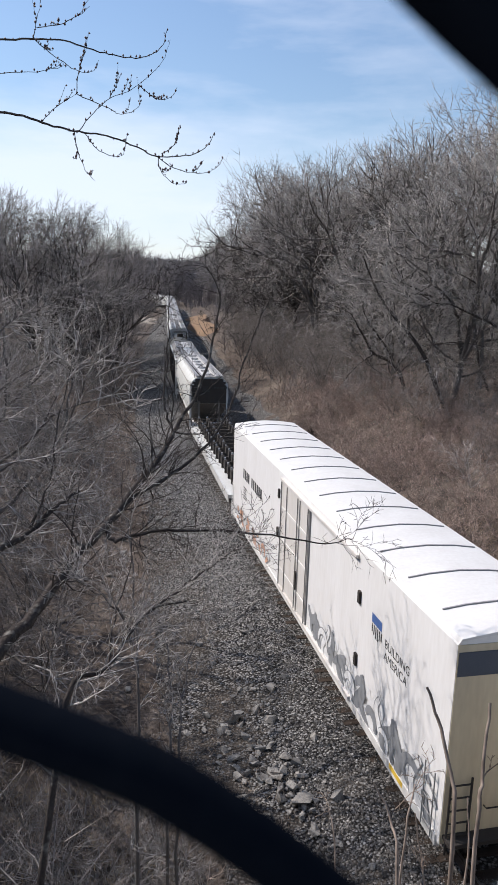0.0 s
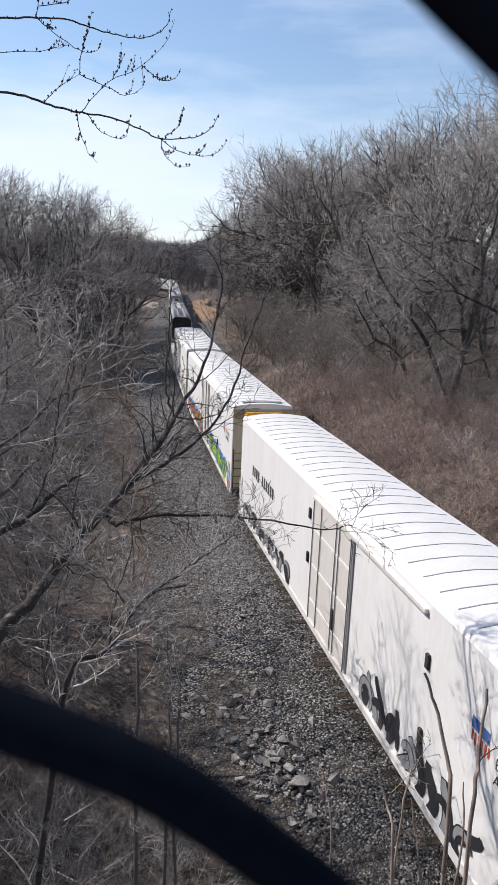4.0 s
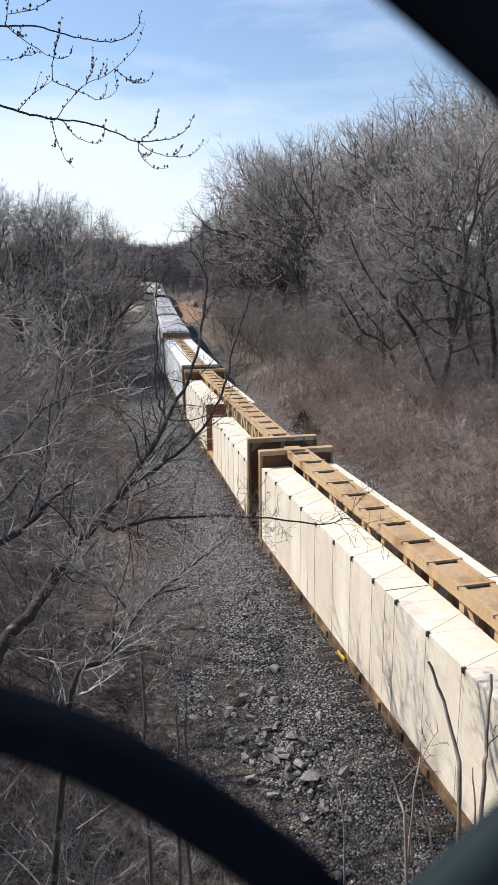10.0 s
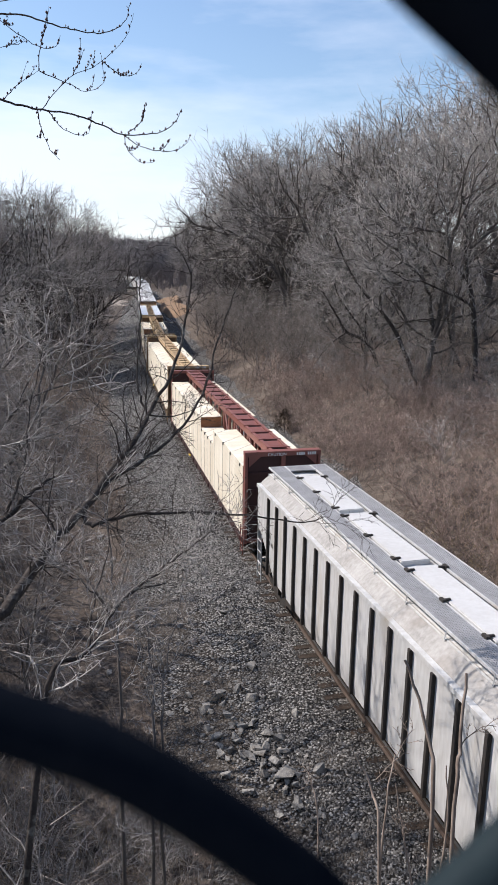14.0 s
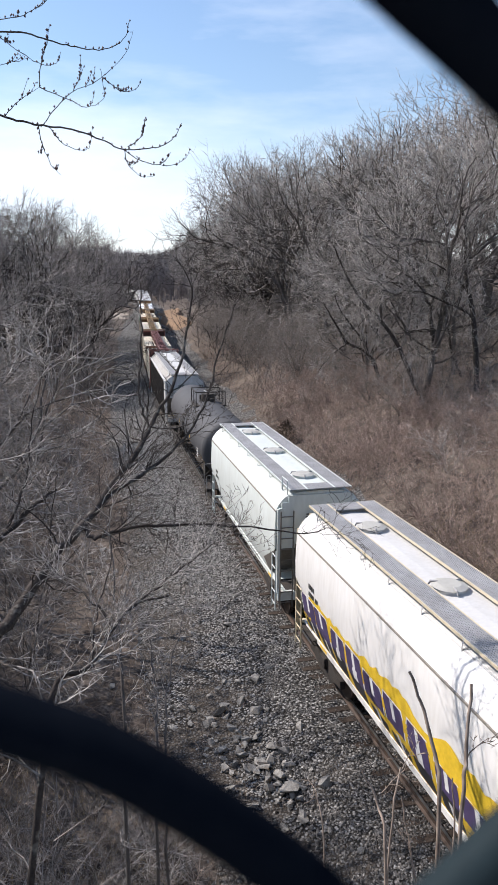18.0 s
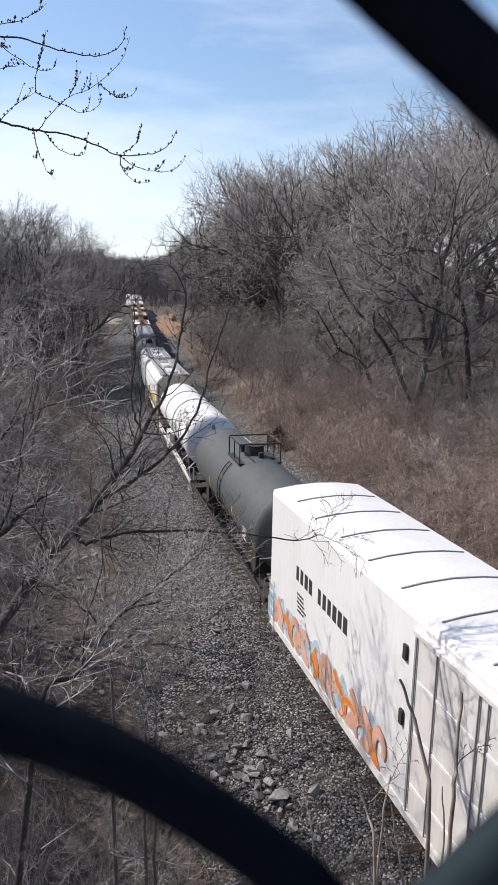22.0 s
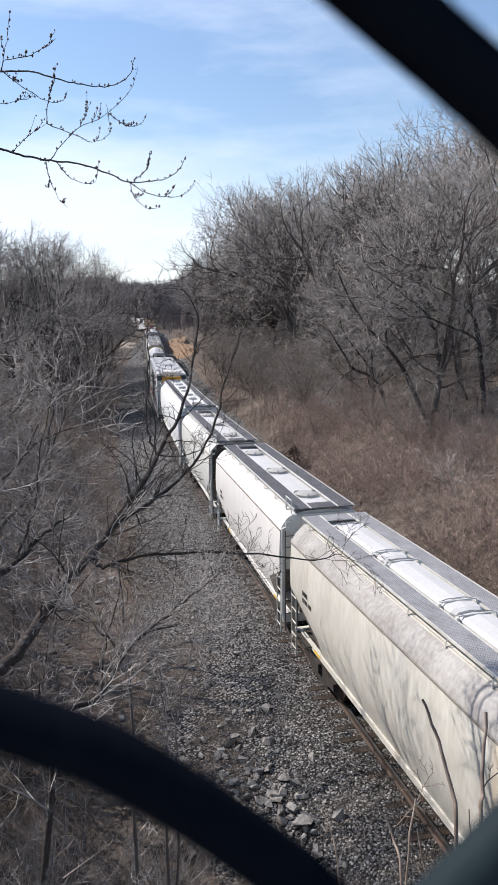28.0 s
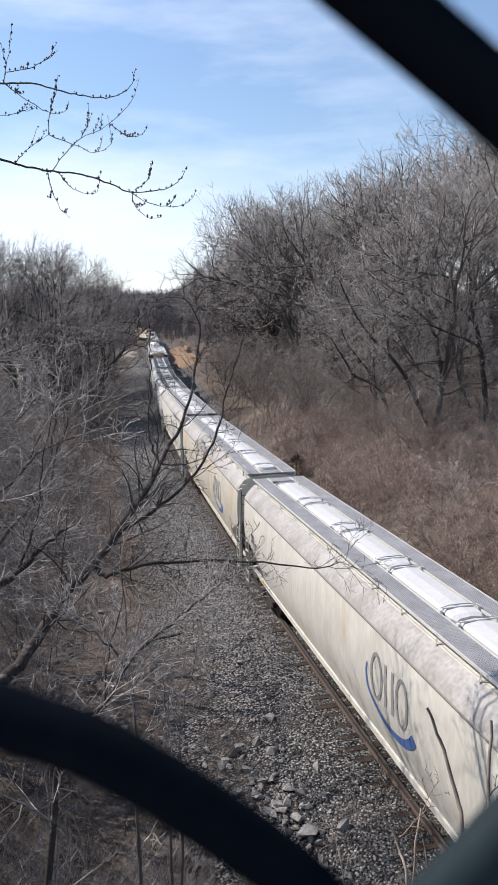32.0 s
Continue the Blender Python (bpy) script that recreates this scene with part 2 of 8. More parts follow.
M["rail"] = material("rusty_rail", (0.05, 0.04, 0.034), 0.7, 0.3, second=(0.08, 0.05, 0.035), scale=3, fine=60, amount=0.9)
M["railhead"] = material("polished_rail_head", (0.5, 0.5, 0.5), 0.3, 0.9, second=(0.35, 0.34, 0.33), scale=4, fine=60, amount=0.6)
M["concrete"] = material("bridge_concrete", (0.36, 0.35, 0.33), 0.9, second=(0.24, 0.23, 0.21), scale=1, fine=18, amount=0.9, bump=0.3, bump_scale=30)


# ---- the line of the track ----
YS = np.arange(-120.0, 700.0, 1.0)
SLOPE = np.interp(YS, [-200, 0, 30, 50, 70, 95, 205, 240, 262, 290, 320, 360, 400], [0, 0, 0.056, 0.076, 0.10, 0.128, 0.137, 0.133, 0.10, 0.0, -0.3, -1.0, -1.5])
XS = 8.05 + np.concatenate([[0], np.cumsum((SLOPE[1:] + SLOPE[:-1]) / 2)])
XS -= np.interp(0.0, YS, XS) - 8.05
ZS = np.interp(YS, [-200, 45, 75, 100, 125, 150, 180, 205, 260, 400, 700], [0, 0.05, 0.3, 0.85, 1.35, 2.1, 2.9, 3.6, 4.6, 5.5, 6.0])
SS = np.concatenate([[0], np.cumsum(np.sqrt(1 + ((SLOPE[1:] + SLOPE[:-1]) / 2) ** 2))])
SS -= np.interp(10.0, YS, SS) - 10.0


def xc(y):
    return np.interp(y, YS, XS)


def zc(y):
    return np.interp(y, YS, ZS)


def xl(y):
    """Middle of the valley: the track at first, and straight on where the track bends away."""
    return np.where(np.asarray(y) < 205, xc(y), xc(205.0) + 0.137 * (np.asarray(y, float) - 205))


def on_track(s):
    """The rail-top point of the centre line at the distance s along the track."""
    y = float(np.interp(s, SS, YS))
    return Vector((float(xc(y)), y, float(zc(y))))


BANK_D = [-200, -70, -45, -30, -21, -14, -10.5, -8.0, -5.4, -3.9, -2.8, -2.0, 2.2, 3.7, 5.5, 8.0, 13, 20, 32, 55, 200]
BANK_Z = [13, 11.5, 9.5, 7.5, 5.0, 2.0, 0.3, -0.75, -0.88, -0.85, -0.65, -0.35, -0.35, -0.9, -0.75, 0.1, 2.4, 5.2, 8.6, 12.0, 17]


def ground_z(x, y):
    """Height of the ground: ballast bed, ditches and the two banks of the cutting, with hills far off."""
    x, y = np.asarray(x, float), np.asarray(y, float)
    d = x - xl(y)
    z = np.interp(d, BANK_D, BANK_Z) + zc(y)
    far = np.clip((y - 130) / 120, 0, 1)
    z = z * (1 - far) + far * (zc(y) + np.interp(np.minimum(np.abs(d), np.abs(x - xc(y))), [0, 5, 14, 60, 300], [-0.3, -0.6, 0.6, 3.0, 9.0]))
    z += np.clip((y - 480) / 450, 0, 1) ** 1.2 * 34 + np.clip((y - 800) / 1200, 0, 1) * 25
    rough = np.clip((np.abs(d + 0.4) - 4.2) / 5, 0, 1)
    z += rough * (0.35 * np.sin(0.31 * x + 0.9 * np.sin(0.17 * y)) * np.cos(0.27 * y + 0.5) + 0.12 * np.sin(1.3 * x + 0.4) * np.sin(1.1 * y))
    return z


def mesh_object(name, verts, faces, mat, smooth=False):
    """verts n x 3, faces n x k of one size k."""
    me = bpy.data.meshes.new(name)
    verts, faces = np.ascontiguousarray(verts, np.float32), np.ascontiguousarray(faces, np.int32)
    k = faces.shape[1]
    me.vertices.add(len(verts))
    me.vertices.foreach_set("co", verts.ravel())
    me.loops.add(faces.size)
    me.loops.foreach_set("vertex_index", faces.ravel())
    me.polygons.add(len(faces))
    me.polygons.foreach_set("loop_start", np.arange(len(faces), dtype=np.int32) * k)
    me.polygons.foreach_set("use_smooth", np.full(len(faces), smooth))
    me.update(calc_edges=True)
    me.materials.append(mat)
    return me


def grid_faces(ny, nx):
    i = np.arange((ny - 1) * (nx - 1))
    a = i // (nx - 1) * nx + i % (nx - 1)
    return np.c_[a, a + 1, a + nx + 1, a + nx]


gx_d = np.r_[-1500, -900, -500, -300, -180, -110, np.arange(-70, -12, 2.5), np.arange(-12, 12, 0.45), np.arange(12, 70, 2.5), 110, 180, 300, 500, 900, 1500]
gy = np.r_[-400, -200, -90, -40, np.arange(-16, 70, 0.8), np.arange(70, 330, 5.0), np.arange(330, 620, 10.0), np.arange(620, 900, 40.0), 1000, 1300, 1700, 2300, 3000]
GD, GY = np.meshgrid(gx_d, gy)
GX = GD + xl(GY)
ground = new("ground", mesh_object("ground", np.c_[GX.ravel(), GY.ravel(), ground_z(GX, GY).ravel()], grid_faces(len(gy), len(gx_d)), M["litter"], True))
tagged(ground, "brown leaf litter and dead grass over a railway cutting", "ground", kind="structure")

# ballast bed: a sheet a little above the ground
bd = np.array([-5.6, -4.7, -3.7, -2.8, -2.0, -1.4, 0, 1.4, 2.2, 2.6, 3.4, 5.0, 6.0, 7.0])
bz = np.array([-0.84, -0.76, -0.68, -0.50, -0.25, -0.22, -0.23, -0.22, -0.27, -0.36, -0.60, -0.70, -0.72, -0.70])
by = np.r_[np.arange(-60, 600, 2.0)]
BD, BY = np.meshgrid(bd, by)
wob = 0.25 * np.sin(BY * 0.21) + 0.2 * np.sin(BY * 0.53 + 1)
BDW = BD + np.where(BD < -3, wob, 0)
BDW = BDW + np.where(BD > 4.5, 1.4 * wob, 0)
BX = BDW + xc(BY)
BZ = np.tile(bz, len(by)).reshape(BD.shape) + zc(BY) + 0.03
BZ = np.where(BD > 3, np.maximum(BZ, ground_z(BX, BY) + 0.02), BZ)
ballast = new("ballast_bed", mesh_object("ballast_bed", np.c_[BX.ravel(), BY.ravel(), BZ.ravel()], grid_faces(len(by), len(bd)), M["gravel"], True))
tagged(ballast, "grey crushed stone ballast under a single railway track", "ballast", kind="structure")


def sheet(name, label, mat, d0, d1, y0, y1, lift, category):
    """A patch of bare soil that follows the ground, with an uneven outline."""
    ds, ys = np.linspace(0, 1, 14), np.linspace(0, 1, 16)
    U, W = np.meshgrid(ds, ys)
    y = y0 + (y1 - y0) * W + 1.2 * np.sin(U * 9)
    d = d0 + (d1 - d0) * U + 0.8 * np.sin(W * 11)
    x = d + xc(y)
    edge = np.minimum(np.minimum(U, 1 - U), np.minimum(W, 1 - W)) * 6
    z = ground_z(x, y) + np.clip(edge, 0, 1) * lift - 0.15
    ob = new(name, mesh_object(name, np.c_[x.ravel(), y.ravel(), z.ravel()], grid_faces(16, 14), mat, True))
    return tagged(ob, label, category, kind="structure")


sheet("sandy_bank", "bare orange sandy bank beside the far track", M["sand"], 4.2, 9.5, 150, 208, 1.5, "bank")
sheet("gravel_road", "beige gravel track beside the far railway line", M["road"], -24, -4.4, 186, 214, 0.5, "road")


# ---- plants ----
def perp(w):
    a = Vector((0, 0, 1)) if abs(w.z) < 0.9 else Vector((1, 0, 0))
    u = w.cross(a).normalized()
    return u, w.cross(u).normalized()


def branch(segs, rng, p, w, length, r0, level, spec):
    """A bent, tapering branch with its side branches. spec: rows by level of (segments, children, length ratio, angle, wobble, lift)."""
    n, kids, ratio, angle, wobble, lift = spec[level]
    step = length / n
    spots = []
    last = level + 1 == len(spec)
    r1 = 0.0 if last else r0 * (0.14 if level == 0 else 0.25)
    for i in range(n):
        w = (w + Vector((rng.uniform(-1, 1), rng.uniform(-1, 1), rng.uniform(-1, 1))) * wobble + Vector((0, 0, lift))).normalized()
        a, b = i / n, (i + 1) / n
        q = p + w * step
        segs.append((p.x, p.y, p.z, q.x, q.y, q.z, r0 + (r1 - r0) * a, r0 + (r1 - r0) * b))
        spots.append((p, q, w, r0 + (r1 - r0) * b, b))
        p = q
    if level + 1 < len(spec):
        for k in range(kids):
            f = 0.22 + 0.78 * (k + rng.random()) / kids if level else 0.1 + 0.9 * (k + rng.random()) / kids
            i = min(int(f * n), n - 1)
            a, b, ww, r, _ = spots[i]
            u, v = perp(ww)
            th = rng.uniform(0, 6.283)
            an = radians(angle * rng.uniform(0.65, 1.3))
            d = (ww * math.cos(an) + (u * math.cos(th) + v * math.sin(th)) * math.sin(an)).normalized()
            branch(segs, rng, a.lerp(b, f * n - i), d, length * ratio * rng.uniform(0.6, 1.2) * (1.15 - 0.5 * f), max(r * 0.66, 0.002), level + 1, spec)
    return p


def tubes(segs, sides=3):
    """Verts and triangles of tubes round the segments; a segment whose end has no radius is a cone."""
    s = np.array(segs, float)
    s = np.concatenate([s[s[:, 7] > 0], s[s[:, 7] <= 0]])
    k_full = int((s[:, 7] > 0).sum())
    p, q, r0, r1 = s[:, :3], s[:, 3:6], s[:, 6], s[:, 7]
    w = q - p
    w /= np.linalg.norm(w, axis=1)[:, None] + 1e-9
    a = np.where(np.abs(w[:, 2:]) < 0.9, [[0, 0, 1.0]], [[1.0, 0, 0]])
    u = np.cross(w, a)
    u /= np.linalg.norm(u, axis=1)[:, None]
    v = np.cross(w, u)
    n = len(s)
    lo, hi = np.empty((n, sides, 3)), np.empty((k_full, sides, 3))
    for k in range(sides):
        th = 2 * math.pi * k / sides
        o = u * math.cos(th) + v * math.sin(th)
        lo[:, k] = p + o * r0[:, None]
        hi[:, k] = (q + o * r1[:, None])[:k_full]
    verts = np.concatenate([np.concatenate([lo[:k_full], hi], 1).reshape(-1, 3), np.concatenate([lo[k_full:], q[k_full:, None]], 1).reshape(-1, 3)])
    base = (np.arange(k_full) * 2 * sides)[:, None]
    tip = (k_full * 2 * sides + np.arange(n - k_full) * (sides + 1))[:, None]
    f = []
    for k in range(sides):
        j = (k + 1) % sides
        f += [base + np.array([k, j, sides + j]), base + np.array([k, sides + j, sides + k]), tip + np.array([k, j, sides])]
    return verts, np.concatenate(f)


def tube_mesh(name, segs, mat, thick=0.03):
    """Thick segments get six sides, thin ones three."""
    s = np.array(segs, float)
    big, small = s[s[:, 6] > thick], s[s[:, 6] <= thick]
    vs, fs, n = [], [], 0
    for part_segs, sides in ((big, 6), (small, 3)):
        if len(part_segs):
            v, f = tubes(part_segs, sides)
            vs.append(v)
            fs.append(f + n)
            n += len(v)
    return mesh_object(name, np.concatenate(vs), np.concatenate(fs), mat, True)


def forked(segs, rng, p, w, length, r, depth, twig):
    """A limb that forks again and again into crooked, thinner limbs; short twigs sit along the outer ones."""
    n = 4 if depth > 3 else 3
    for i in range(n):
        w = (w + Vector((rng.gauss(0, 1), rng.gauss(0, 1), rng.gauss(0, 1))) * 0.17 + Vector((0, 0, 0.035))).normalized()
        q = p + w * (length / n)
        ra, rb = r * (1 - 0.25 * i / n), r * (1 - 0.25 * (i + 1) / n)
        segs.append((*p, *q, ra, rb))
        u, v = perp(w)
        for _ in range(1 if depth <= 2 and rng.random() < 0.45 else 0):
            th, an = rng.uniform(0, 6.283), radians(rng.uniform(35, 75))
            d = (w * math.cos(an) + (u * math.cos(th) + v * math.sin(th)) * math.sin(an) + Vector((0, 0, 0.15))).normalized()
            a = p.lerp(q, rng.random())
            for k in range(2):
                b = a + d * twig * rng.uniform(0.3, 0.7)
                segs.append((*a, *b, max(0.35 * r, 0.013) * (1 - 0.2 * k), 0.010 if k == 0 else 0.0))
                a, d = b, (d + Vector((rng.gauss(0, 0.4), rng.gauss(0, 0.4), rng.gauss(0.1, 0.4)))).normalized()
        p = q
    if depth == 0:
        for _ in range(2):
            d = (w + Vector((rng.gauss(0, 0.45), rng.gauss(0, 0.45), rng.gauss(0.05, 0.4)))).normalized()
            segs.append((*p, *(p + d * twig * rng.uniform(0.6, 1.2)), 0.0115, 0.0))
        return
    kids = 3 if rng.random() < 0.28 else 2
    th0 = rng.uniform(0, 6.283)
    for k in range(kids):
        u, v = perp(w)
        th = th0 + 6.283 * k / kids + rng.uniform(-0.5, 0.5)
        an = radians(rng.uniform(12, 26) if k == 0 else rng.uniform(24, 46))
        d = (w * math.cos(an) + (u * math.cos(th) + v * math.sin(th)) * math.sin(an)).normalized()
        forked(segs, rng, p.copy(), d, length * rng.uniform(0.7, 0.9), r * (0.77 if k == 0 else 0.63), depth - 1, twig)


def spreading_tree(seed, height, stems, lean, low=4, depth=6, twig=0.8, bole_share=(0.10, 0.22), thin=0.0095):
    """A bare broadleaf tree with a round crown: fanning limbs above, long level limbs below."""
    rng = random.Random(seed)
    segs = []
    bole = height * rng.uniform(*bole_share)
    r = height * 0.0125
    w = Vector((rng.uniform(-0.15, 0.15), rng.uniform(-0.15, 0.15), 1)).normalized()
    p = Vector((0, 0, -0.4))
    for i in range(4):
        q = p + w * (bole + 0.4) / 4
        segs.append((*p, *q, r * (1.25 - 0.08 * i), r * (1.17 - 0.08 * i)))
        p = q
        w = (w + Vector((rng.uniform(-1, 1), rng.uniform(-1, 1), 0)) * 0.08).normalized()
    reach = (height - bole) / 4.3
    for k in range(stems):
        th = 6.283 * (k + rng.uniform(0, 0.6)) / stems
        tilt = lean * rng.uniform(0.35, 1.25) if k else 0.12
        d = Vector((math.cos(th) * tilt, math.sin(th) * tilt, 1)).normalized()
        forked(segs, rng, p.copy(), d, reach * rng.uniform(0.85, 1.1), r * rng.uniform(0.55, 0.8), depth, twig)
    for k in range(low):
        th = 6.283 * (k + rng.uniform(0, 0.8)) / low
        d = Vector((math.cos(th), math.sin(th), rng.uniform(0.05, 0.5))).normalized()
        forked(segs, rng, Vector((0, 0, bole * rng.uniform(0.55, 1.1))), d, reach * rng.uniform(0.6, 0.85), r * rng.uniform(0.3, 0.45), depth - 2, twig)
    top = max(g[5] for g in segs)
    segs = [tuple(c * height / top for c in g[:6]) + (max(g[6], thin), max(g[7], thin * 0.75) if g[7] else 0.0) for g in segs]
    cut = 0.024
    return [g for g in segs if g[6] > cut], [g for g in segs if g[6] <= cut]


def grown_tree(seed, height, stems, lean=0.25, spec=None, r_ratio=0.0135, bole_share=(0.05, 0.15), thin=0.0105):
    """A bare broadleaf tree: a short trunk that forks into ascending limbs with fine twigs."""
    rng = random.Random(seed)
    segs = []
    spec = spec or [(8, 11, 0.5, 48, 0.13, 0.03), (5, 7, 0.55, 46, 0.2, 0.04), (3, 5, 0.62, 46, 0.28, 0.04), (2, 0, 0.5, 42, 0.38, 0.03)]
    bole = height * rng.uniform(*bole_share)
    r = height * r_ratio
    w = Vector((rng.uniform(-0.12, 0.12), rng.uniform(-0.12, 0.12), 1)).normalized()
    p = Vector((0, 0, -0.4))
    for i in range(3):
        q = p + w * (bole + 0.4) / 3
        segs.append((*p, *q, r * (1.15 - 0.08 * i), r * (1.07 - 0.08 * i)))
        p = q
        w = (w + Vector((rng.uniform(-1, 1), rng.uniform(-1, 1), 0)) * 0.06).normalized()
    for k in range(stems):
        th = 6.283 * (k + rng.uniform(0, 0.6)) / stems
        d = Vector((math.cos(th) * lean * rng.uniform(0.5, 1.6), math.sin(th) * lean * rng.uniform(0.5, 1.6), 1)).normalized()
        branch(segs, rng, p.copy(), d, (height - bole) * rng.uniform(0.66, 0.86), r * rng.uniform(0.55, 0.75), 0, spec)
    segs = [(*g[:6], max(g[6], thin), max(g[7], thin * 0.7) if g[7] else 0.0) for g in segs]
    cut = 0.017
    return [g for g in segs if g[6] > cut], [g for g in segs if g[6] <= cut]


def skyline(x, y):
    """Height up to which the woods reach, seen from the bridge: low beside the far track, rising to both sides."""
    az = math.degrees(math.atan2(x, y))
    return 10.9 + math.hypot(x, y) * float(np.interp(az, [-12, -5, -1, 2, 4.6, 6.3, 10, 11.4, 14, 17.4, 21.5, 26, 30, 36],
                                                     [0.13, 0.13, 0.15, 0.122, 0.10, 0.052, 0.052, 0.12, 0.16, 0.21, 0.21, 0.25, 0.31, 0.36]))


rng_t = random.Random(11)


def scatter(n, d0, d1, y0, y1, gap, taken, rng, power=1.0):
    out = []
    for _ in range(n * 30):
        y = y0 + (y1 - y0) * rng.random() ** power
        d = rng.uniform(d0, d1)
        x = float(xc(y)) + d
        if all((x - a) ** 2 + (y - b) ** 2 > gap * gap for a, b in taken):
            taken.append((x, y))
            out.append((x, y))
            if len(out) >= n:
                break
    return out


PROTO_MESH, BROWN_CROWN = [], []
for i, (h, st, lean) in enumerate(((16, 3, 0.7), (17, 4, 0.8), (15, 3, 0.6), (17, 3, 0.65), (15, 4, 0.9), (17, 3, 0.75), (14, 3, 0.85), (16, 4, 0.95))):
    t, c = spreading_tree(100 + i, h, st, lean)
    top = max(s[5] for s in c)
    PROTO_MESH.append((tube_mesh("trunk", t, M["bark"]), tube_mesh("crown", c, M["twig_grey"]), top))
    brown = PROTO_MESH[-1][1].copy()
    brown.materials[0] = M["twig_brown"]
    BROWN_CROWN.append(brown)


def plant_tree(i, x, y, scale, turn, label, tilt=(0, 0), brown=False):
    tm, cm, h = PROTO_MESH[i]
    cm = BROWN_CROWN[i] if brown else cm
    z0 = float(ground_z(x, y))
    scale = min(scale, (min(skyline(x - 7, y), skyline(x + 6, y)) - z0) / h)
    # keep the gap over the far track open
    for _ in range(3):
        r = 0.5 * h * scale
        if (x > xc(y) and (x - r < 0.195 * y or (y < 62 and x - 0.75 * h * scale < 0.27 * y))) or (x < xc(y) and x + r > 0.1 * y):
            scale *= 0.8
    if scale < 0.3:
        return
    e = new("tree")
    tagged(e, label, "tree", "trees on the cutting banks")
    for nm, me in (("trunk", tm), ("crown", cm)):
        ob = new(nm, me)
        ob.parent = e
    e.matrix_basis = Matrix.Translation((x, y, z0)) @ pose(0, 0, 0, tilt[0], tilt[1], turn) @ Matrix.Scale(scale, 4)
    return e


taken = []
for x, y in (scatter(9, 15, 20, 74, 150, 5.0, taken, rng_t) + scatter(8, 14, 19, 42, 75, 5.0, taken, rng_t) + scatter(13, 18, 32, 34, 115, 5.5, taken, rng_t, 1.2)
             + scatter(5, 32, 46, 34, 90, 6.0, taken, rng_t)):
    plant_tree(rng_t.randrange(8), x, y, rng_t.uniform(1.1, 1.55) * (1.25 if y > 70 or x > 0.44 * y else 1.0), rng_t.uniform(0, 360), "bare grey broadleaf tree on the brushy cutting slope",
               (rng_t.uniform(-4, 4), rng_t.uniform(-9, 1)))
for x, y in scatter(10, -14, -7.5, 62, 140, 4.5, taken, rng_t) + scatter(11, -30, -17, 42, 130, 5.0, taken, rng_t):
    plant_tree(rng_t.randrange(8), x, y, rng_t.uniform(0.9, 1.25) * (1.35 if y > 70 else 1.0), rng_t.uniform(0, 360), "bare dark broadleaf tree among saplings above the track",
               (rng_t.uniform(-4, 4), rng_t.uniform(-2, 8)), True)

# fuller dark crowns behind them, on both sides of the gap
DARK_PARTS = [spreading_tree(160 + i, 15, 5, 0.95, 4) for i in range(2)]
DARK_TRUNK = [tube_mesh("trunk", a, M["bark_dark"]) for a, b in DARK_PARTS]
DARK_CROWN = [tube_mesh("crown", b, M["twig_brown"]) for a, b in DARK_PARTS]
for i, (x, y, top, turn) in enumerate(((5.2, 88, 19.6, 40), (0.6, 86, 20.4, 150), (-3.6, 84, 21.0, 250), (7.0, 104, 19.6, 310), (2.4, 110, 23.0, 90),
                                        (31.5, 98, 31.0, 20), (38.0, 97, 32.0, 200), (33.0, 104, 29.0, 120), (44.0, 98, 34.0, 70), (30.5, 114, 24.0, 10),
                                        (20.0, 240, 16.5, 30), (13.5, 244, 19.0, 140), (5.0, 240, 19.0, 230), (17.0, 252, 17.5, 80))):
    z0 = float(ground_z(x, y))
    s = (top - z0) / max(v.co.z for v in DARK_CROWN[i % 2].vertices)
    e = tagged(new("tree"), "dark rounded leafless tree above the far cutting", "tree", "trees on the cutting banks")
    for nm, me in (("trunk", DARK_TRUNK[i % 2]), ("crown", DARK_CROWN[i % 2])):
        ob = new(nm, me)
        ob.parent = e
    e.matrix_basis = Matrix.Translation((x, y, z0)) @ pose(0, 0, 0, 0, 0, turn) @ Matrix.Diagonal((s * 0.85, s * 0.85, s, 1))

# saplings: many-stemmed, fine and pale in the sun
SAP_SPEC = [(6, 9, 0.5, 52, 0.18, 0.02), (4, 6, 0.62, 48, 0.24, 0.02), (2, 3, 0.65, 42, 0.25, 0.02), (1, 0, 0.5, 40, 0.2, 0.0)]
SAP_MESH = []
for i in range(5):
    t, c = grown_tree(300 + i, 6.0, 4, 0.6, SAP_SPEC, 0.0085, (0.03, 0.1), 0.0085)
    SAP_MESH.append((tube_mesh("stem", t, M["bark"]), tube_mesh("crown", c, M["twig_pale"])))


def plant_sapling(i, x, y, scale, turn, tilt, label):
    e = new("sapling")
    tagged(e, label, "sapling", "saplings on the cutting banks")
    for nm, me in zip(("stem", "crown"), SAP_MESH[i]):
        ob = new(nm, me)
        ob.parent = e
        tagged(ob, kind="stuff")
    e.matrix_basis = Matrix.Translation((x, y, float(ground_z(x, y)))) @ pose(0, 0, 0, tilt[0], tilt[1], turn) @ Matrix.Scale(scale, 4)


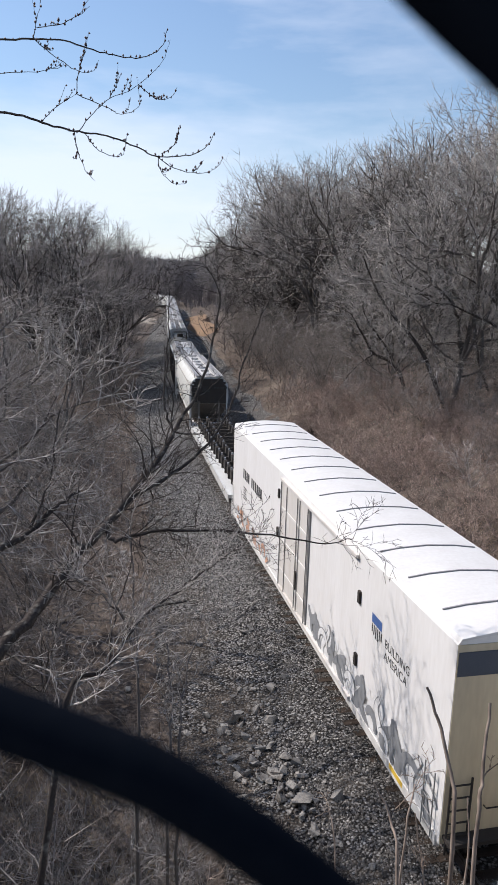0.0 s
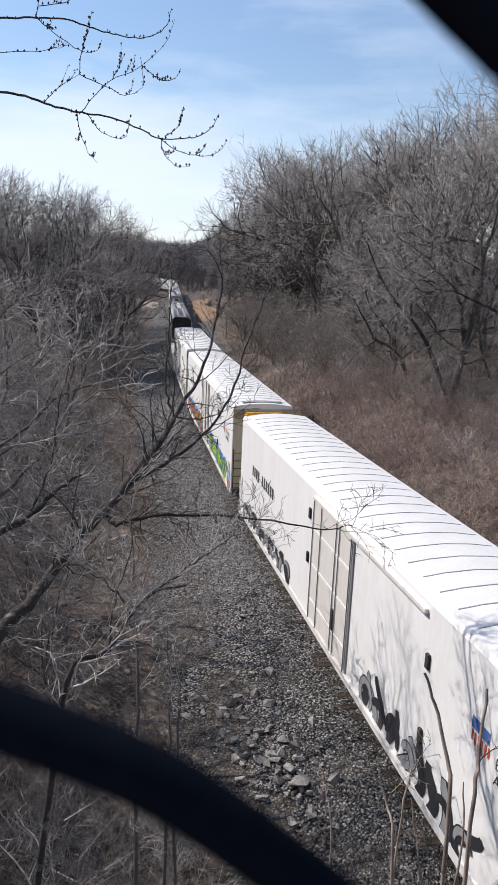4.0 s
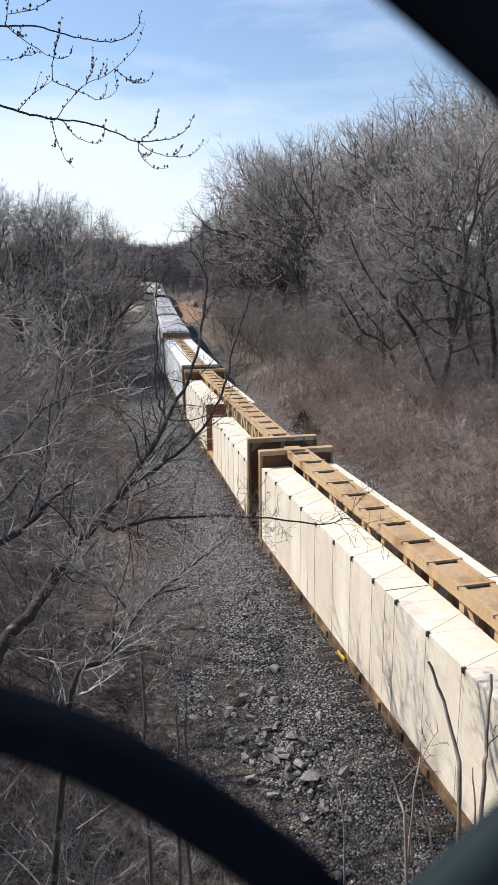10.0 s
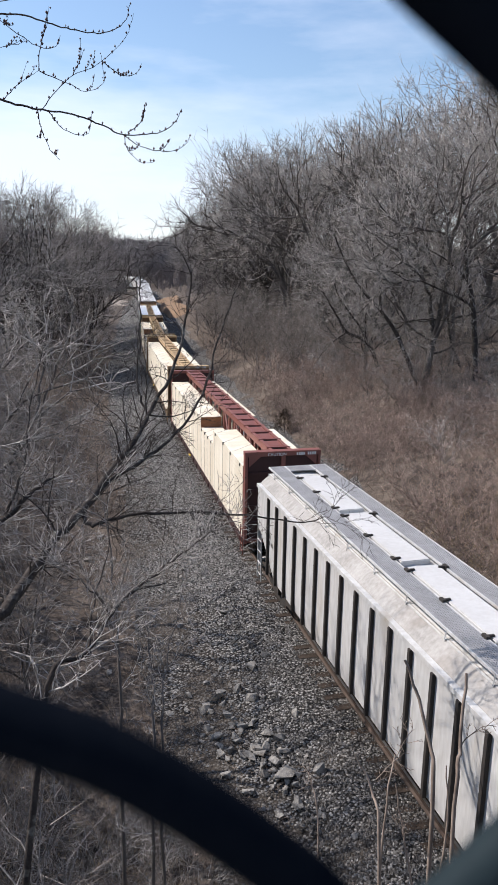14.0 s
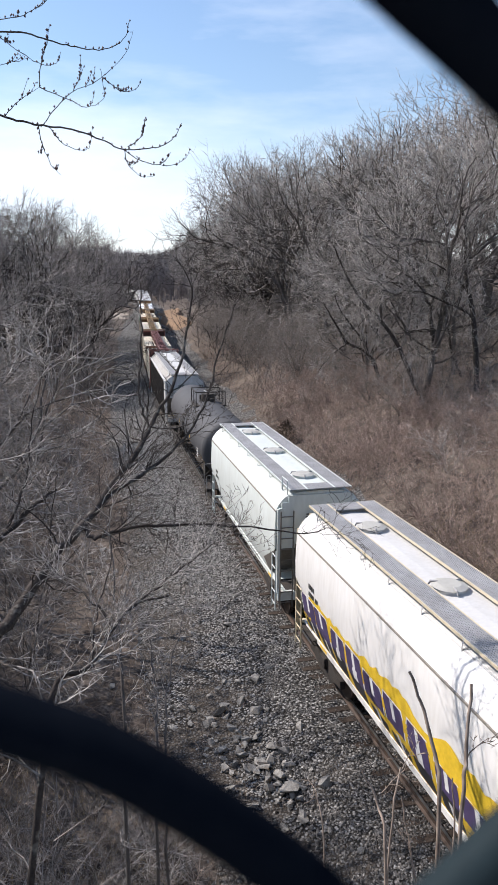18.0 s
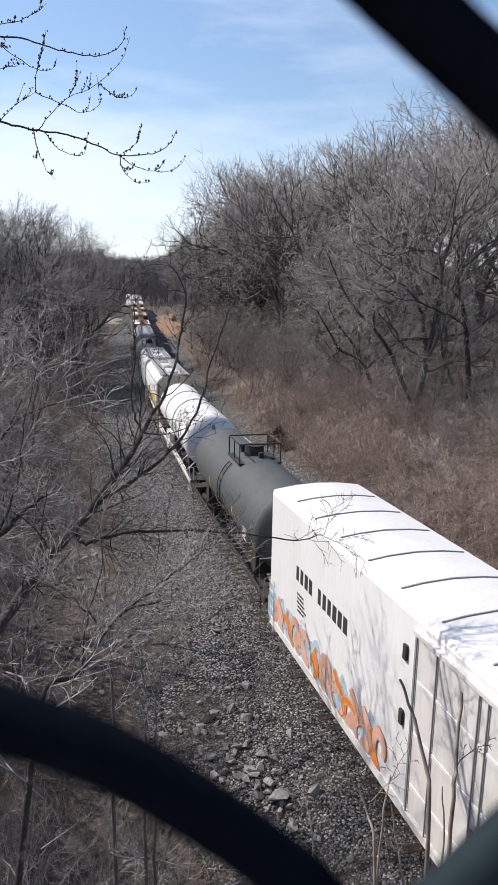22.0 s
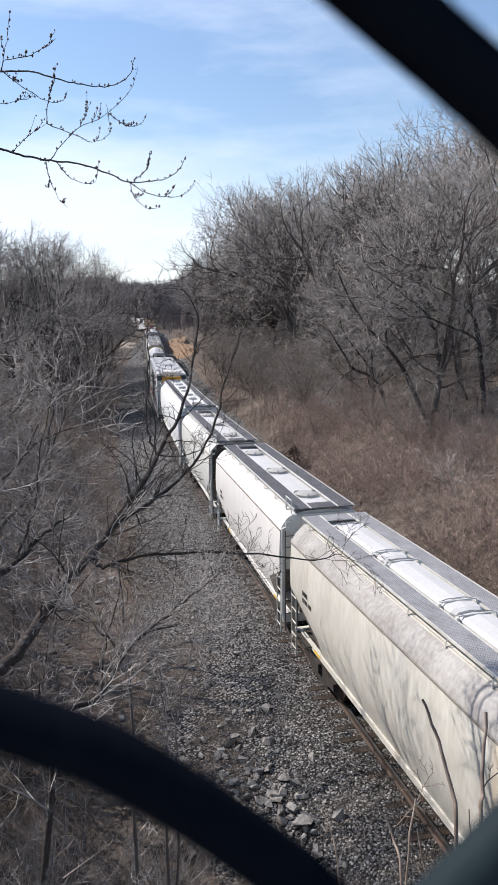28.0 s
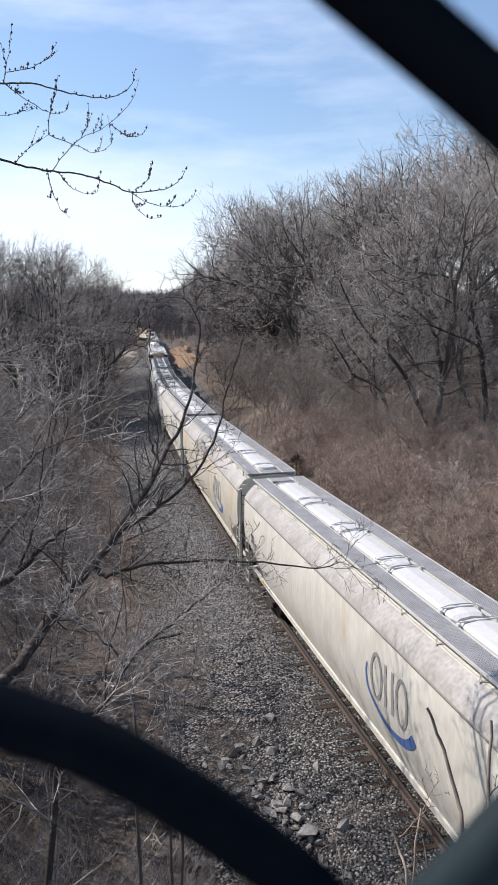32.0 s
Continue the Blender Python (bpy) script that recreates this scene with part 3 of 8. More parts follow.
for x, y in scatter(26, -19, -9.0, 13, 64, 1.9, [], rng_t, 1.3):
    plant_sapling(rng_t.randrange(5), x, y, rng_t.uniform(0.6, 1.1), rng_t.uniform(0, 360), (rng_t.uniform(-8, 8), rng_t.uniform(-4, 18)), "pale leafless sapling with tangled twigs beside the track")
for x, y in scatter(14, 9, 17, 40, 110, 3.0, [], rng_t):
    plant_sapling(rng_t.randrange(5), x, y, rng_t.uniform(0.5, 0.9), rng_t.uniform(0, 360), (rng_t.uniform(-8, 8), rng_t.uniform(-14, 4)), "grey leafless sapling on the brushy slope")

# shrubs: low, many-stemmed bushes
SHRUB_SPEC = [(4, 7, 0.55, 45, 0.18, 0.02), (3, 5, 0.6, 45, 0.25, 0.02), (1, 0, 0.5, 40, 0.2, 0.0)]
SHRUB_MESH = []
for i in range(6):
    t, c = grown_tree(500 + i, 2.4, 8, 0.95, SHRUB_SPEC, 0.0065, (0.0, 0.04), 0.007)
    SHRUB_MESH.append(t + c)


def plant_shrubs(mat, places, scales, label):
    meshes = [tube_mesh("shrub", s, mat) for s in SHRUB_MESH]
    for x, y in places:
        e = tagged(new("shrub", meshes[rng_t.randrange(6)]), label, "shrub", "shrubs on the cutting banks")
        e.matrix_basis = Matrix.Translation((x, y, float(ground_z(x, y)))) @ pose(0, 0, 0, rng_t.uniform(-10, 10), rng_t.uniform(-10, 10), rng_t.uniform(0, 360)) @ Matrix.Scale(rng_t.uniform(*scales), 4)


plant_shrubs(M["brush_red"], scatter(105, 7.4, 17, 16, 66, 1.1, [], rng_t), (0.6, 1.35), "reddish brown leafless shrub on the cutting slope")
plant_shrubs(M["twig_pale"], scatter(40, -17, -6.4, 7, 45, 1.2, [], rng_t, 1.3), (0.5, 1.0), "pale leafless shrub with tangled twigs beside the ballast")

# far woods: many small crowns in one object
rng_f = np.random.default_rng(5)
fs = []
for i in range(1000):
    y = 130 + 330 * rng_f.random() if i < 260 else 440 + 650 * rng_f.random()
    side = -1 if rng_f.random() < 0.5 else 1
    d = side * rng_f.uniform(8 if side < 0 else 10, 22 + 0.1 * y)
    if side > 0:
        d = max(d, 0.195 * y + 6 - float(xl(y)))
    if y > 520:
        d = rng_f.uniform(-90, 75)
    if i >= 760:
        y = 285 + 190 * rng_f.random()
        d = rng_f.uniform(-0.16, 0.09) * y
    x = float(xl(y)) + d
    if abs(x - float(xc(y))) < 8 or (150 < y < 236 and -40 < d < -4):
        continue
    z0 = float(ground_z(x, y))
    h = min(rng_f.uniform(13, 25), rng_f.uniform(0.6, 1.0) * min(skyline(x - 3, y), skyline(x + 3, y)) - z0)
    if h < 3:
        continue
    k = 40 if y < 400 else 22
    big = 1.0 if y < 300 else 1.6 if y < 600 else 2.2
    fs.append([[x, y, z0 - 0.5, x, y, z0 + h * 0.6, 0.2, 0.1]])
    th, ph = rng_f.uniform(0, 6.283, k), rng_f.uniform(0.1, 1.25, k)
    b0 = z0 + h * rng_f.uniform(0.12, 0.62, k)
    ln = h * rng_f.uniform(0.2, 0.42, k)
    dv = np.c_[np.cos(th) * np.sin(ph) * ln, np.sin(th) * np.sin(ph) * ln, np.cos(ph) * ln]
    o = np.c_[np.full(k, x), np.full(k, y), b0]
    fs.append(np.c_[o, o + dv, np.full(k, 0.075 * big), np.zeros(k)])
    for rep in range(4):
        st = o + dv * rng_f.uniform(0.3, 0.95, (k, 1))
        fs.append(np.c_[st, st + dv * 0.45 + rng_f.normal(0, 0.6, (k, 3)) + [0, 0, 0.4], np.full(k, 0.045 * big), np.zeros(k)])
# low growth along the far track, and the wooded ridge
for i in range(820):
    ridge = i >= 500
    y = 860 + 240 * rng_f.random() if ridge else 105 + 400 * rng_f.random()
    side = -1 if rng_f.random() < 0.5 else 1
    d = rng_f.uniform(-150, 120) if ridge else side * rng_f.uniform(6.5 if side > 0 else 7.5, 22 + 0.07 * y)
    if not ridge and 140 < y < 222 and -26 < d < 10:
        continue
    x = float(xl(y)) + d
    if abs(x - float(xc(y))) < 6.5:
        continue
    z0 = float(ground_z(x, y))
    h = rng_f.uniform(7, 17) if ridge else rng_f.uniform(2.5, 6.5)
    k, r0 = (16, 0.2) if ridge else (16, 0.035 if y < 250 else 0.06)
    th, ph = rng_f.uniform(0, 6.283, k), rng_f.uniform(0.1, 1.3, k)
    ln = h * rng_f.uniform(0.3, 0.55, k)
    dv = np.c_[np.cos(th) * np.sin(ph) * ln, np.sin(th) * np.sin(ph) * ln, np.cos(ph) * ln]
    o = np.c_[np.full(k, x), np.full(k, y), z0 + h * rng_f.uniform(0.0, 0.45, k)]
    fs.append(np.c_[o, o + dv, np.full(k, r0), np.zeros(k)])
    for rep in range(3):
        st = o + dv * rng_f.uniform(0.2, 0.9, (k, 1))
        fs.append(np.c_[st, st + dv * 0.45 + rng_f.normal(0, 0.09 * h, (k, 3)), np.full(k, r0 * 0.7), np.zeros(k)])
far_woods = new("far_woods", mesh_object("far_woods", *tubes(np.concatenate([np.array(a) for a in fs]), 3), M["far"]))
tagged(far_woods, "distant bare grey-brown woods beyond the cutting", "woods", kind="stuff")


# brush: thin stems with side twigs
def brush(name, n, d0, d1, y0, y1, h0, h1, r, mat, label, seed, twigs=5, dens=1.0, arch=0.25):
    g = np.random.default_rng(seed)
    y = y0 + (y1 - y0) * g.random(n) ** dens
    d = g.uniform(d0, d1, n)
    x = xc(y) + d
    keep = (np.sin(x * 0.55 + 1.3 * np.sin(y * 0.23)) + np.cos(y * 0.41 + x * 0.2) + g.normal(0, 0.7, n)) > -1.2
    x, y = x[keep], y[keep]
    n = len(x)
    p = np.c_[x, y, ground_z(x, y) - 0.05]
    h = g.uniform(h0, h1, n)
    w = np.c_[g.normal(0, arch, n), g.normal(0, arch, n), np.ones(n)]
    w /= np.linalg.norm(w, axis=1)[:, None]
    out = []
    rr = r * (0.6 + 0.6 * g.random(n))
    for i in range(3):
        q = p + w * (h / 3)[:, None]
        out.append(np.c_[p, q, rr * (1 - 0.3 * i), rr * (0.7 - 0.3 * i) if i < 2 else np.zeros(n)])
        for _ in range(twigs if i else 3):
            f = g.random((n, 1))
            a = p + (q - p) * f
            dv = w * 0.6 + g.normal(0, 0.55, (n, 3))
            b = a + dv * (h * g.uniform(0.12, 0.34, n))[:, None]
            b[:, 2] = np.maximum(b[:, 2], a[:, 2] - 0.15)
            out.append(np.c_[a, b, rr * 0.55, np.zeros(n)])
        p = q
        w = w + g.normal(0, arch * 0.8, (n, 3))
        w /= np.linalg.norm(w, axis=1)[:, None]
    ob = new(name, mesh_object(name, *tubes(np.concatenate(out), 3), mat))
    return tagged(ob, label, "brush", kind="stuff")


brush("brush", 3300, 7.0, 16, 15, 62, 0.9, 2.6, 0.0105, M["brush_red"], "tangled reddish grey brush low on the cutting slope", 26, 7, 1.0, 0.7)
brush("brush", 3000, 7.0, 21, 14, 105, 0.8, 2.4, 0.0125, M["brush_red"], "reddish brown leafless brush on the cutting slope", 21, 6, 1.35, 0.5)
brush("brush", 800, 7, 38, 14, 125, 1.2, 3.4, 0.019, M["brush"], "brown leafless saplings and brush under the trees", 22, 6, 1.2)
brush("brush", 2900, -20, -5.9, 5, 75, 0.6, 2.0, 0.011, M["brush"], "tangled brown brush and dead stalks beside the track", 23, 6, 1.6, 0.5)
brush("brush", 600, -26, -7.4, 8, 90, 2.0, 4.6, 0.019, M["twig_pale"], "pale grey leafless saplings on the cutting bank", 24, 8, 1.5, 0.35)
brush("brush", 1100, -6.6, -3.5, 6, 44, 0.25, 0.9, 0.006, M["brush"], "dead weed stalks along the edge of the ballast", 25, 4, 1.5, 0.4)

brush("brush", 620, -24, -5.0, 250, 266, 4.0, 8.5, 0.07, M["twig_brown"], "tall bare thicket beside the bend of the far track", 30, 6, 1.0, 0.3)
brush("brush", 1100, 9, 24, 58, 135, 1.5, 4.2, 0.028, M["twig_brown"], "brown-grey thicket along the foot of the far woods", 28, 6, 1.0, 0.4)
M["dry_grass"] = material("dry_tan_grass", (0.40, 0.31, 0.17), 0.9, second=(0.2, 0.15, 0.08), scale=1.5, fine=12, amount=0.9, island=0.4, spec=0.1)
brush("dry_grass", 1900, 6.8, 11.0, 12, 28, 0.25, 0.7, 0.006, M["dry_grass"], "dry tan grass low on the cutting slope", 29, 2, 1.0, 0.45)
brush("brush", 1700, -11.5, -5.6, 6.0, 14, 0.4, 1.3, 0.0052, M["twig_sun"], "tangle of thin pale stalks under the bridge", 31, 7, 1.0, 0.75)
brush("brush", 420, -11.5, -6.0, 6.0, 13.5, 1.0, 2.4, 0.0085, M["twig_sun"], "long pale arching stems under the bridge", 33, 6, 1.0, 0.9)
brush("dry_grass", 2600, -12, -5.8, 5.0, 16, 0.15, 0.45, 0.005, M["dry_grass"], "dry grass and weeds among dead stalks", 32, 2, 1.0, 0.6)
brush("brush", 650, -11, -6.0, 34, 120, 0.9, 2.6, 0.017, M["brush"], "dark brown brush crowding the far ballast", 27, 6, 1.2, 0.4)

for x, y in scatter(34, 10, 16.5, 60, 122, 2.0, [], rng_t):
    plant_sapling(rng_t.randrange(5), x, y, rng_t.uniform(0.8, 1.35), rng_t.uniform(0, 360), (rng_t.uniform(-8, 8), rng_t.uniform(-10, 4)), "grey-brown leafless sapling at the foot of the woods")
# grey shrubs and young trees mixed into the brush under the woods
plant_shrubs(M["twig_grey"], scatter(24, 10.5, 20, 18, 66, 1.3, [], rng_t), (0.7, 1.4), "grey leafless shrub among reddish brush")
for x, y in scatter(38, 12, 24, 26, 66, 1.9, [], rng_t):
    plant_sapling(rng_t.randrange(5), x, y, rng_t.uniform(0.5, 0.95), rng_t.uniform(0, 360), (rng_t.uniform(-8, 8), rng_t.uniform(-22, 0)), "grey leafless sapling leaning from the brushy slope")


# ---- train: shared pieces ----
SPEED = 11.68
CARS = []


def box(bm, x0, x1, y0, y1, z0, z1):
    v = [bm.verts.new(p) for p in ((x0, y0, z0), (x1, y0, z0), (x1, y1, z0), (x0, y1, z0), (x0, y0, z1), (x1, y0, z1), (x1, y1, z1), (x0, y1, z1))]
    for f in ((0, 3, 2, 1), (4, 5, 6, 7), (0, 1, 5, 4), (1, 2, 6, 5), (2, 3, 7, 6), (3, 0, 4, 7)):
        bm.faces.new([v[i] for i in f])


def tube(bm, pts, r, sides=6):
    """A tube through the points."""
    pts = [Vector(p) for p in pts]
    rings = []
    for i, p in enumerate(pts):
        w = (pts[min(i + 1, len(pts) - 1)] - pts[max(i - 1, 0)]).normalized()
        u, v = perp(w)
        rings.append([bm.verts.new(p + (u * math.cos(6.2832 * k / sides) + v * math.sin(6.2832 * k / sides)) * r) for k in range(sides)])
    for a, b in zip(rings, rings[1:]):
        for k in range(sides):
            bm.faces.new((a[k], a[(k + 1) % sides], b[(k + 1) % sides], b[k]))
    bm.faces.new(rings[0][::-1])
    bm.faces.new(rings[-1])


def loft(bm, rings, caps=True):
    vs = [[bm.verts.new(p) for p in ring] for ring in rings]
    n = len(rings[0])
    for a, b in zip(vs, vs[1:]):
        for k in range(n):
            bm.faces.new((a[k], a[(k + 1) % n], b[(k + 1) % n], b[k]))
    if caps:
        bm.faces.new(vs[0][::-1])
        bm.faces.new(vs[-1])
    bmesh.ops.recalc_face_normals(bm, faces=bm.faces[:])


def part(name, bm, mat, parent, label="", smooth=False):
    me = bpy.data.meshes.new(name)
    bm.normal_update()
    if smooth:
        for f in bm.faces:
            f.smooth = True
        for e in bm.edges:
            if len(e.link_faces) == 2 and e.calc_face_angle() > 0.62:
                e.smooth = False
    bm.to_mesh(me)
    bm.free()
    me.materials.append(mat)
    ob = new(name, me)
    ob.parent = parent
    if label:
        ob["label"] = label
    return ob


def boxes(name, mat, parent, rows, label="", bevel=0.0):
    bm = bmesh.new()
    for r in rows:
        box(bm, *r)
    if bevel:
        bmesh.ops.bevel(bm, geom=bm.edges[:], offset=bevel, segments=2, affect="EDGES")
    return part(name, bm, mat, parent, label)


def pipes(name, mat, parent, runs, r, label="", sides=6):
    bm = bmesh.new()
    for run in runs:
        tube(bm, run, r, sides)
    return part(name, bm, mat, parent, label)


def again(ob, parent, m):
    """The same piece once more, on the same mesh."""
    o = new(ob.name.split(".")[0], ob.data)
    o.parent = parent
    o.matrix_basis = m
    return o


def words(text, size, mat, parent, m, name="lettering"):
    cu = bpy.data.curves.new("text", "FONT")
    cu.body, cu.size, cu.extrude = text, size, 0.001
    tmp = bpy.data.objects.new("text", cu)
    me = bpy.data.meshes.new_from_object(tmp)
    bpy.data.objects.remove(tmp)
    me.materials.clear()
    me.materials.append(mat)
    ob = new(name, me)
    ob.parent = parent
    ob.matrix_basis = m
    return ob


def side_m(x, y, z):
    """Lettering on the side that faces -x."""
    return Matrix(((0, 0, -1, x), (-1, 0, 0, y), (0, 1, 0, z), (0, 0, 0, 1)))


def rear_m(x, y, z):
    return Matrix(((1, 0, 0, x), (0, 0, -1, y), (0, 1, 0, z), (0, 0, 0, 1)))


def paint(name, base, rough=0.45, grime=(0.3, 0.27, 0.22), amount=0.35, rust=None, rust_at=(0.62, 0.78), streak=0.22, scale=1.5):
    return material(name, base, rough, second=tuple(b * (1 - amount) + gr * amount for b, gr in zip(base, grime)), scale=scale, fine=9, amount=0.9,
                    bump=0.05, bump_scale=14, third=rust, third_at=rust_at, third_scale=0.9, stretch=(1, 1.2, streak))


M["white"] = paint("white_car_paint", (0.70, 0.69, 0.665), grime=(0.42, 0.39, 0.34), amount=0.32)
M["white_bright"] = paint("bright_white_car_paint", (0.765, 0.758, 0.742), grime=(0.45, 0.42, 0.37), amount=0.26)
M["white_clean"] = paint("clean_white_paint", (0.70, 0.72, 0.715), grime=(0.46, 0.46, 0.44), amount=0.22)
M["white_rusty"] = paint("rust_streaked_white_paint", (0.65, 0.63, 0.60), grime=(0.42, 0.36, 0.28), amount=0.4, rust=(0.45, 0.29, 0.15), rust_at=(0.64, 0.82), streak=0.12)
M["white_roof"] = paint("white_roof_paint", (0.58, 0.574, 0.558), grime=(0.36, 0.34, 0.31), amount=0.4, streak=1.0, scale=0.8)
M["cream"] = paint("stained_cream_paint", (0.61, 0.595, 0.53), grime=(0.28, 0.255, 0.2), amount=0.45, rust=(0.44, 0.30, 0.16), rust_at=(0.66, 0.84), streak=0.3)
M["cream_rusty"] = paint("rust_stained_cream_paint", (0.57, 0.545, 0.46), grime=(0.26, 0.22, 0.16), amount=0.55, rust=(0.52, 0.36, 0.17), rust_at=(0.56, 0.82), streak=0.4)
M["mint"] = paint("faded_pale_green_paint", (0.60, 0.64, 0.615), grime=(0.36, 0.36, 0.31), amount=0.35)
M["lightgrey"] = paint("pale_grey_paint", (0.62, 0.63, 0.60), grime=(0.33, 0.31, 0.27), amount=0.45)
M["beige"] = paint("beige_end_paint", (0.60, 0.52, 0.36), grime=(0.3, 0.25, 0.18), amount=0.4)
M["grimy"] = paint("grimy_grey_paint", (0.60, 0.60, 0.585), grime=(0.27, 0.25, 0.22), amount=0.55, rust=(0.36, 0.31, 0.24), rust_at=(0.6, 0.8), scale=2.5)
M["grate"] = material("galvanised_grating", (0.34, 0.34, 0.345), 0.7, 0.1, second=(0.18, 0.18, 0.18), scale=2, fine=20, amount=0.8)
M["grate_dark"] = material("dark_walkway", (0.15, 0.15, 0.155), 0.7, 0.2, second=(0.07, 0.07, 0.075), scale=2, fine=20, amount=0.8)
M["rib"] = material("grey_roof_seam", (0.27, 0.265, 0.26), 0.7, second=(0.16, 0.155, 0.15), scale=2, fine=20)
M["seam"] = material("dirty_side_seam", (0.26, 0.235, 0.20), 0.8, second=(0.14, 0.12, 0.10), scale=2, fine=20)
M["hatch_grey"] = paint("greyish_hatch_paint", (0.43, 0.42, 0.38), grime=(0.24, 0.22, 0.19), amount=0.4, streak=1.0)
M["under"] = material("black_running_gear", (0.032, 0.03, 0.028), 0.85, 0.1, second=(0.05, 0.04, 0.032), scale=3, fine=25, amount=0.9, bump=0.3)
M["wheel"] = material("steel_wheel", (0.12, 0.09, 0.07), 0.6, 0.6, second=(0.06, 0.045, 0.035), scale=4, fine=30)
M["blacktank"] = paint("black_tank_paint", (0.05, 0.05, 0.053), 0.7, grime=(0.10, 0.10, 0.10), amount=0.35)
M["darktank"] = paint("dark_grey_tank_paint", (0.057, 0.063, 0.061), 0.72, grime=(0.12, 0.125, 0.12), amount=0.35)
M["timber_yellow"] = paint("yellow_ochre_paint", (0.50, 0.36, 0.195), 0.7, grime=(0.26, 0.15, 0.08), amount=0.65, rust=(0.22, 0.11, 0.05), rust_at=(0.56, 0.76))
# oxide red darkened by the bulkheads' shade in its colour; also plain dark parts
M["oxide_dark"] = paint("dark_oxide_paint", (0.05, 0.02, 0.018), 0.75, grime=(0.03, 0.017, 0.015), amount=0.5)
# dirty brown with the shade of the bulkhead faces mixed in
M["bulkhead_brown"] = paint("dirty_brown_steel", (0.15, 0.08, 0.037), 0.7, grime=(0.06, 0.034, 0.018), amount=0.6)
M["sill_brown"] = paint("dirty_ochre_sill", (0.30, 0.20, 0.10), 0.7, grime=(0.07, 0.042, 0.026), amount=0.85, rust=(0.06, 0.035, 0.022), rust_at=(0.40, 0.58), streak=1.0)
M["post_brown"] = paint("rusty_brown_post", (0.37, 0.24, 0.115), 0.7, grime=(0.10, 0.055, 0.03), amount=0.7, rust=(0.40, 0.27, 0.10), rust_at=(0.6, 0.7))
# dirt plus the shade under the slope sheets, both in one dark colour
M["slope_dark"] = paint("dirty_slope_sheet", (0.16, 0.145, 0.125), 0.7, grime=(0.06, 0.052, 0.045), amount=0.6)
M["shoulder_dirt"] = paint("dirty_roof_shoulder", (0.41, 0.395, 0.37), 0.8, grime=(0.17, 0.16, 0.145), amount=0.75, rust=(0.24, 0.21, 0.18), rust_at=(0.55, 0.8), streak=1.0, scale=1.2)
M["brown_band"] = paint("weathered_brown_band", (0.33, 0.17, 0.075), 0.6, grime=(0.5, 0.33, 0.18), amount=0.5)
M["pinkish"] = paint("pinkish_beige_paint", (0.58, 0.46, 0.36), grime=(0.38, 0.29, 0.22), amount=0.4)
M["oxide"] = paint("oxide_red_paint", (0.22, 0.075, 0.058), 0.5, grime=(0.13, 0.06, 0.047), amount=0.5, rust=(0.10, 0.05, 0.035), rust_at=(0.6, 0.78))
M["lumber"] = material("pale_lumber_wrap", (0.74, 0.68, 0.56), 0.75, second=(0.62, 0.55, 0.42), scale=1.2, fine=14, amount=1.0, bump=0.5, bump_scale=6, third=(0.80, 0.755, 0.63), third_at=(0.5, 0.7), third_scale=0.8, island=0.06, stretch=(1, 1.3, 0.3))
M["lumber_joint"] = material("lumber_joint", (0.66, 0.58, 0.44), 0.85, second=(0.42, 0.33, 0.2), scale=3, fine=30)
M["lumber_end"] = material("brown_board_ends", (0.36, 0.17, 0.08), 0.85, second=(0.2, 0.085, 0.04), scale=5, fine=30, amount=0.9, bump=0.4, stretch=(1, 1, 5))
M["wrap"] = material("white_plastic_wrap", (0.78, 0.79, 0.80), 0.38, second=(0.60, 0.62, 0.65), scale=2.2, fine=9, amount=0.8, bump=0.7, bump_scale=3.5, island=0.05)
M["mark_green"] = material("green_print", (0.03, 0.16, 0.10), 0.5, second=(0.05, 0.22, 0.15), scale=5)
M["mark_blue"] = material("blue_print", (0.06, 0.12, 0.3), 0.5, second=(0.09, 0.16, 0.36), scale=5)
M["strap"] = material("dark_strap", (0.09, 0.085, 0.08), 0.6, second=(0.05, 0.05, 0.05), scale=8)
M["ink"] = material("black_stencil", (0.03, 0.03, 0.03), 0.6, second=(0.06, 0.06, 0.06), scale=8)
M["navy"] = material("navy_band", (0.045, 0.06, 0.085), 0.5, second=(0.07, 0.085, 0.11), scale=4)
M["unit_yellow"] = paint("yellow_unit_cover", (0.80, 0.40, 0.03), 0.4, grime=(0.3, 0.16, 0.04), amount=0.4)
M["safety"] = paint("safety_yellow", (0.72, 0.48, 0.05), 0.5, grime=(0.4, 0.28, 0.08), amount=0.4)
M["whitetext"] = material("white_stencil", (0.7, 0.7, 0.68), 0.6, second=(0.5, 0.5, 0.48), scale=6)
SPRAY = {"red": (0.55, 0.08, 0.03), "orange": (0.7, 0.22, 0.03), "green": (0.12, 0.36, 0.06), "lime": (0.42, 0.55, 0.05), "blue": (0.07, 0.2, 0.6), "sky": (0.42, 0.58, 0.66), "black": (0.025, 0.025, 0.03),
         "grey": (0.26, 0.27, 0.28), "pink": (0.7, 0.42, 0.32), "peach": (0.62, 0.36, 0.24), "purple": (0.075, 0.055, 0.13), "yellow": (0.75, 0.5, 0.03), "white": (0.75, 0.75, 0.74), "teal": (0.3, 0.55, 0.52)}
for key, col in SPRAY.items():
    M["spray_" + key] = material(key + "_spray_paint", col, 0.55, second=tuple(c * 0.75 for c in col), scale=2.0, fine=12, amount=0.8)


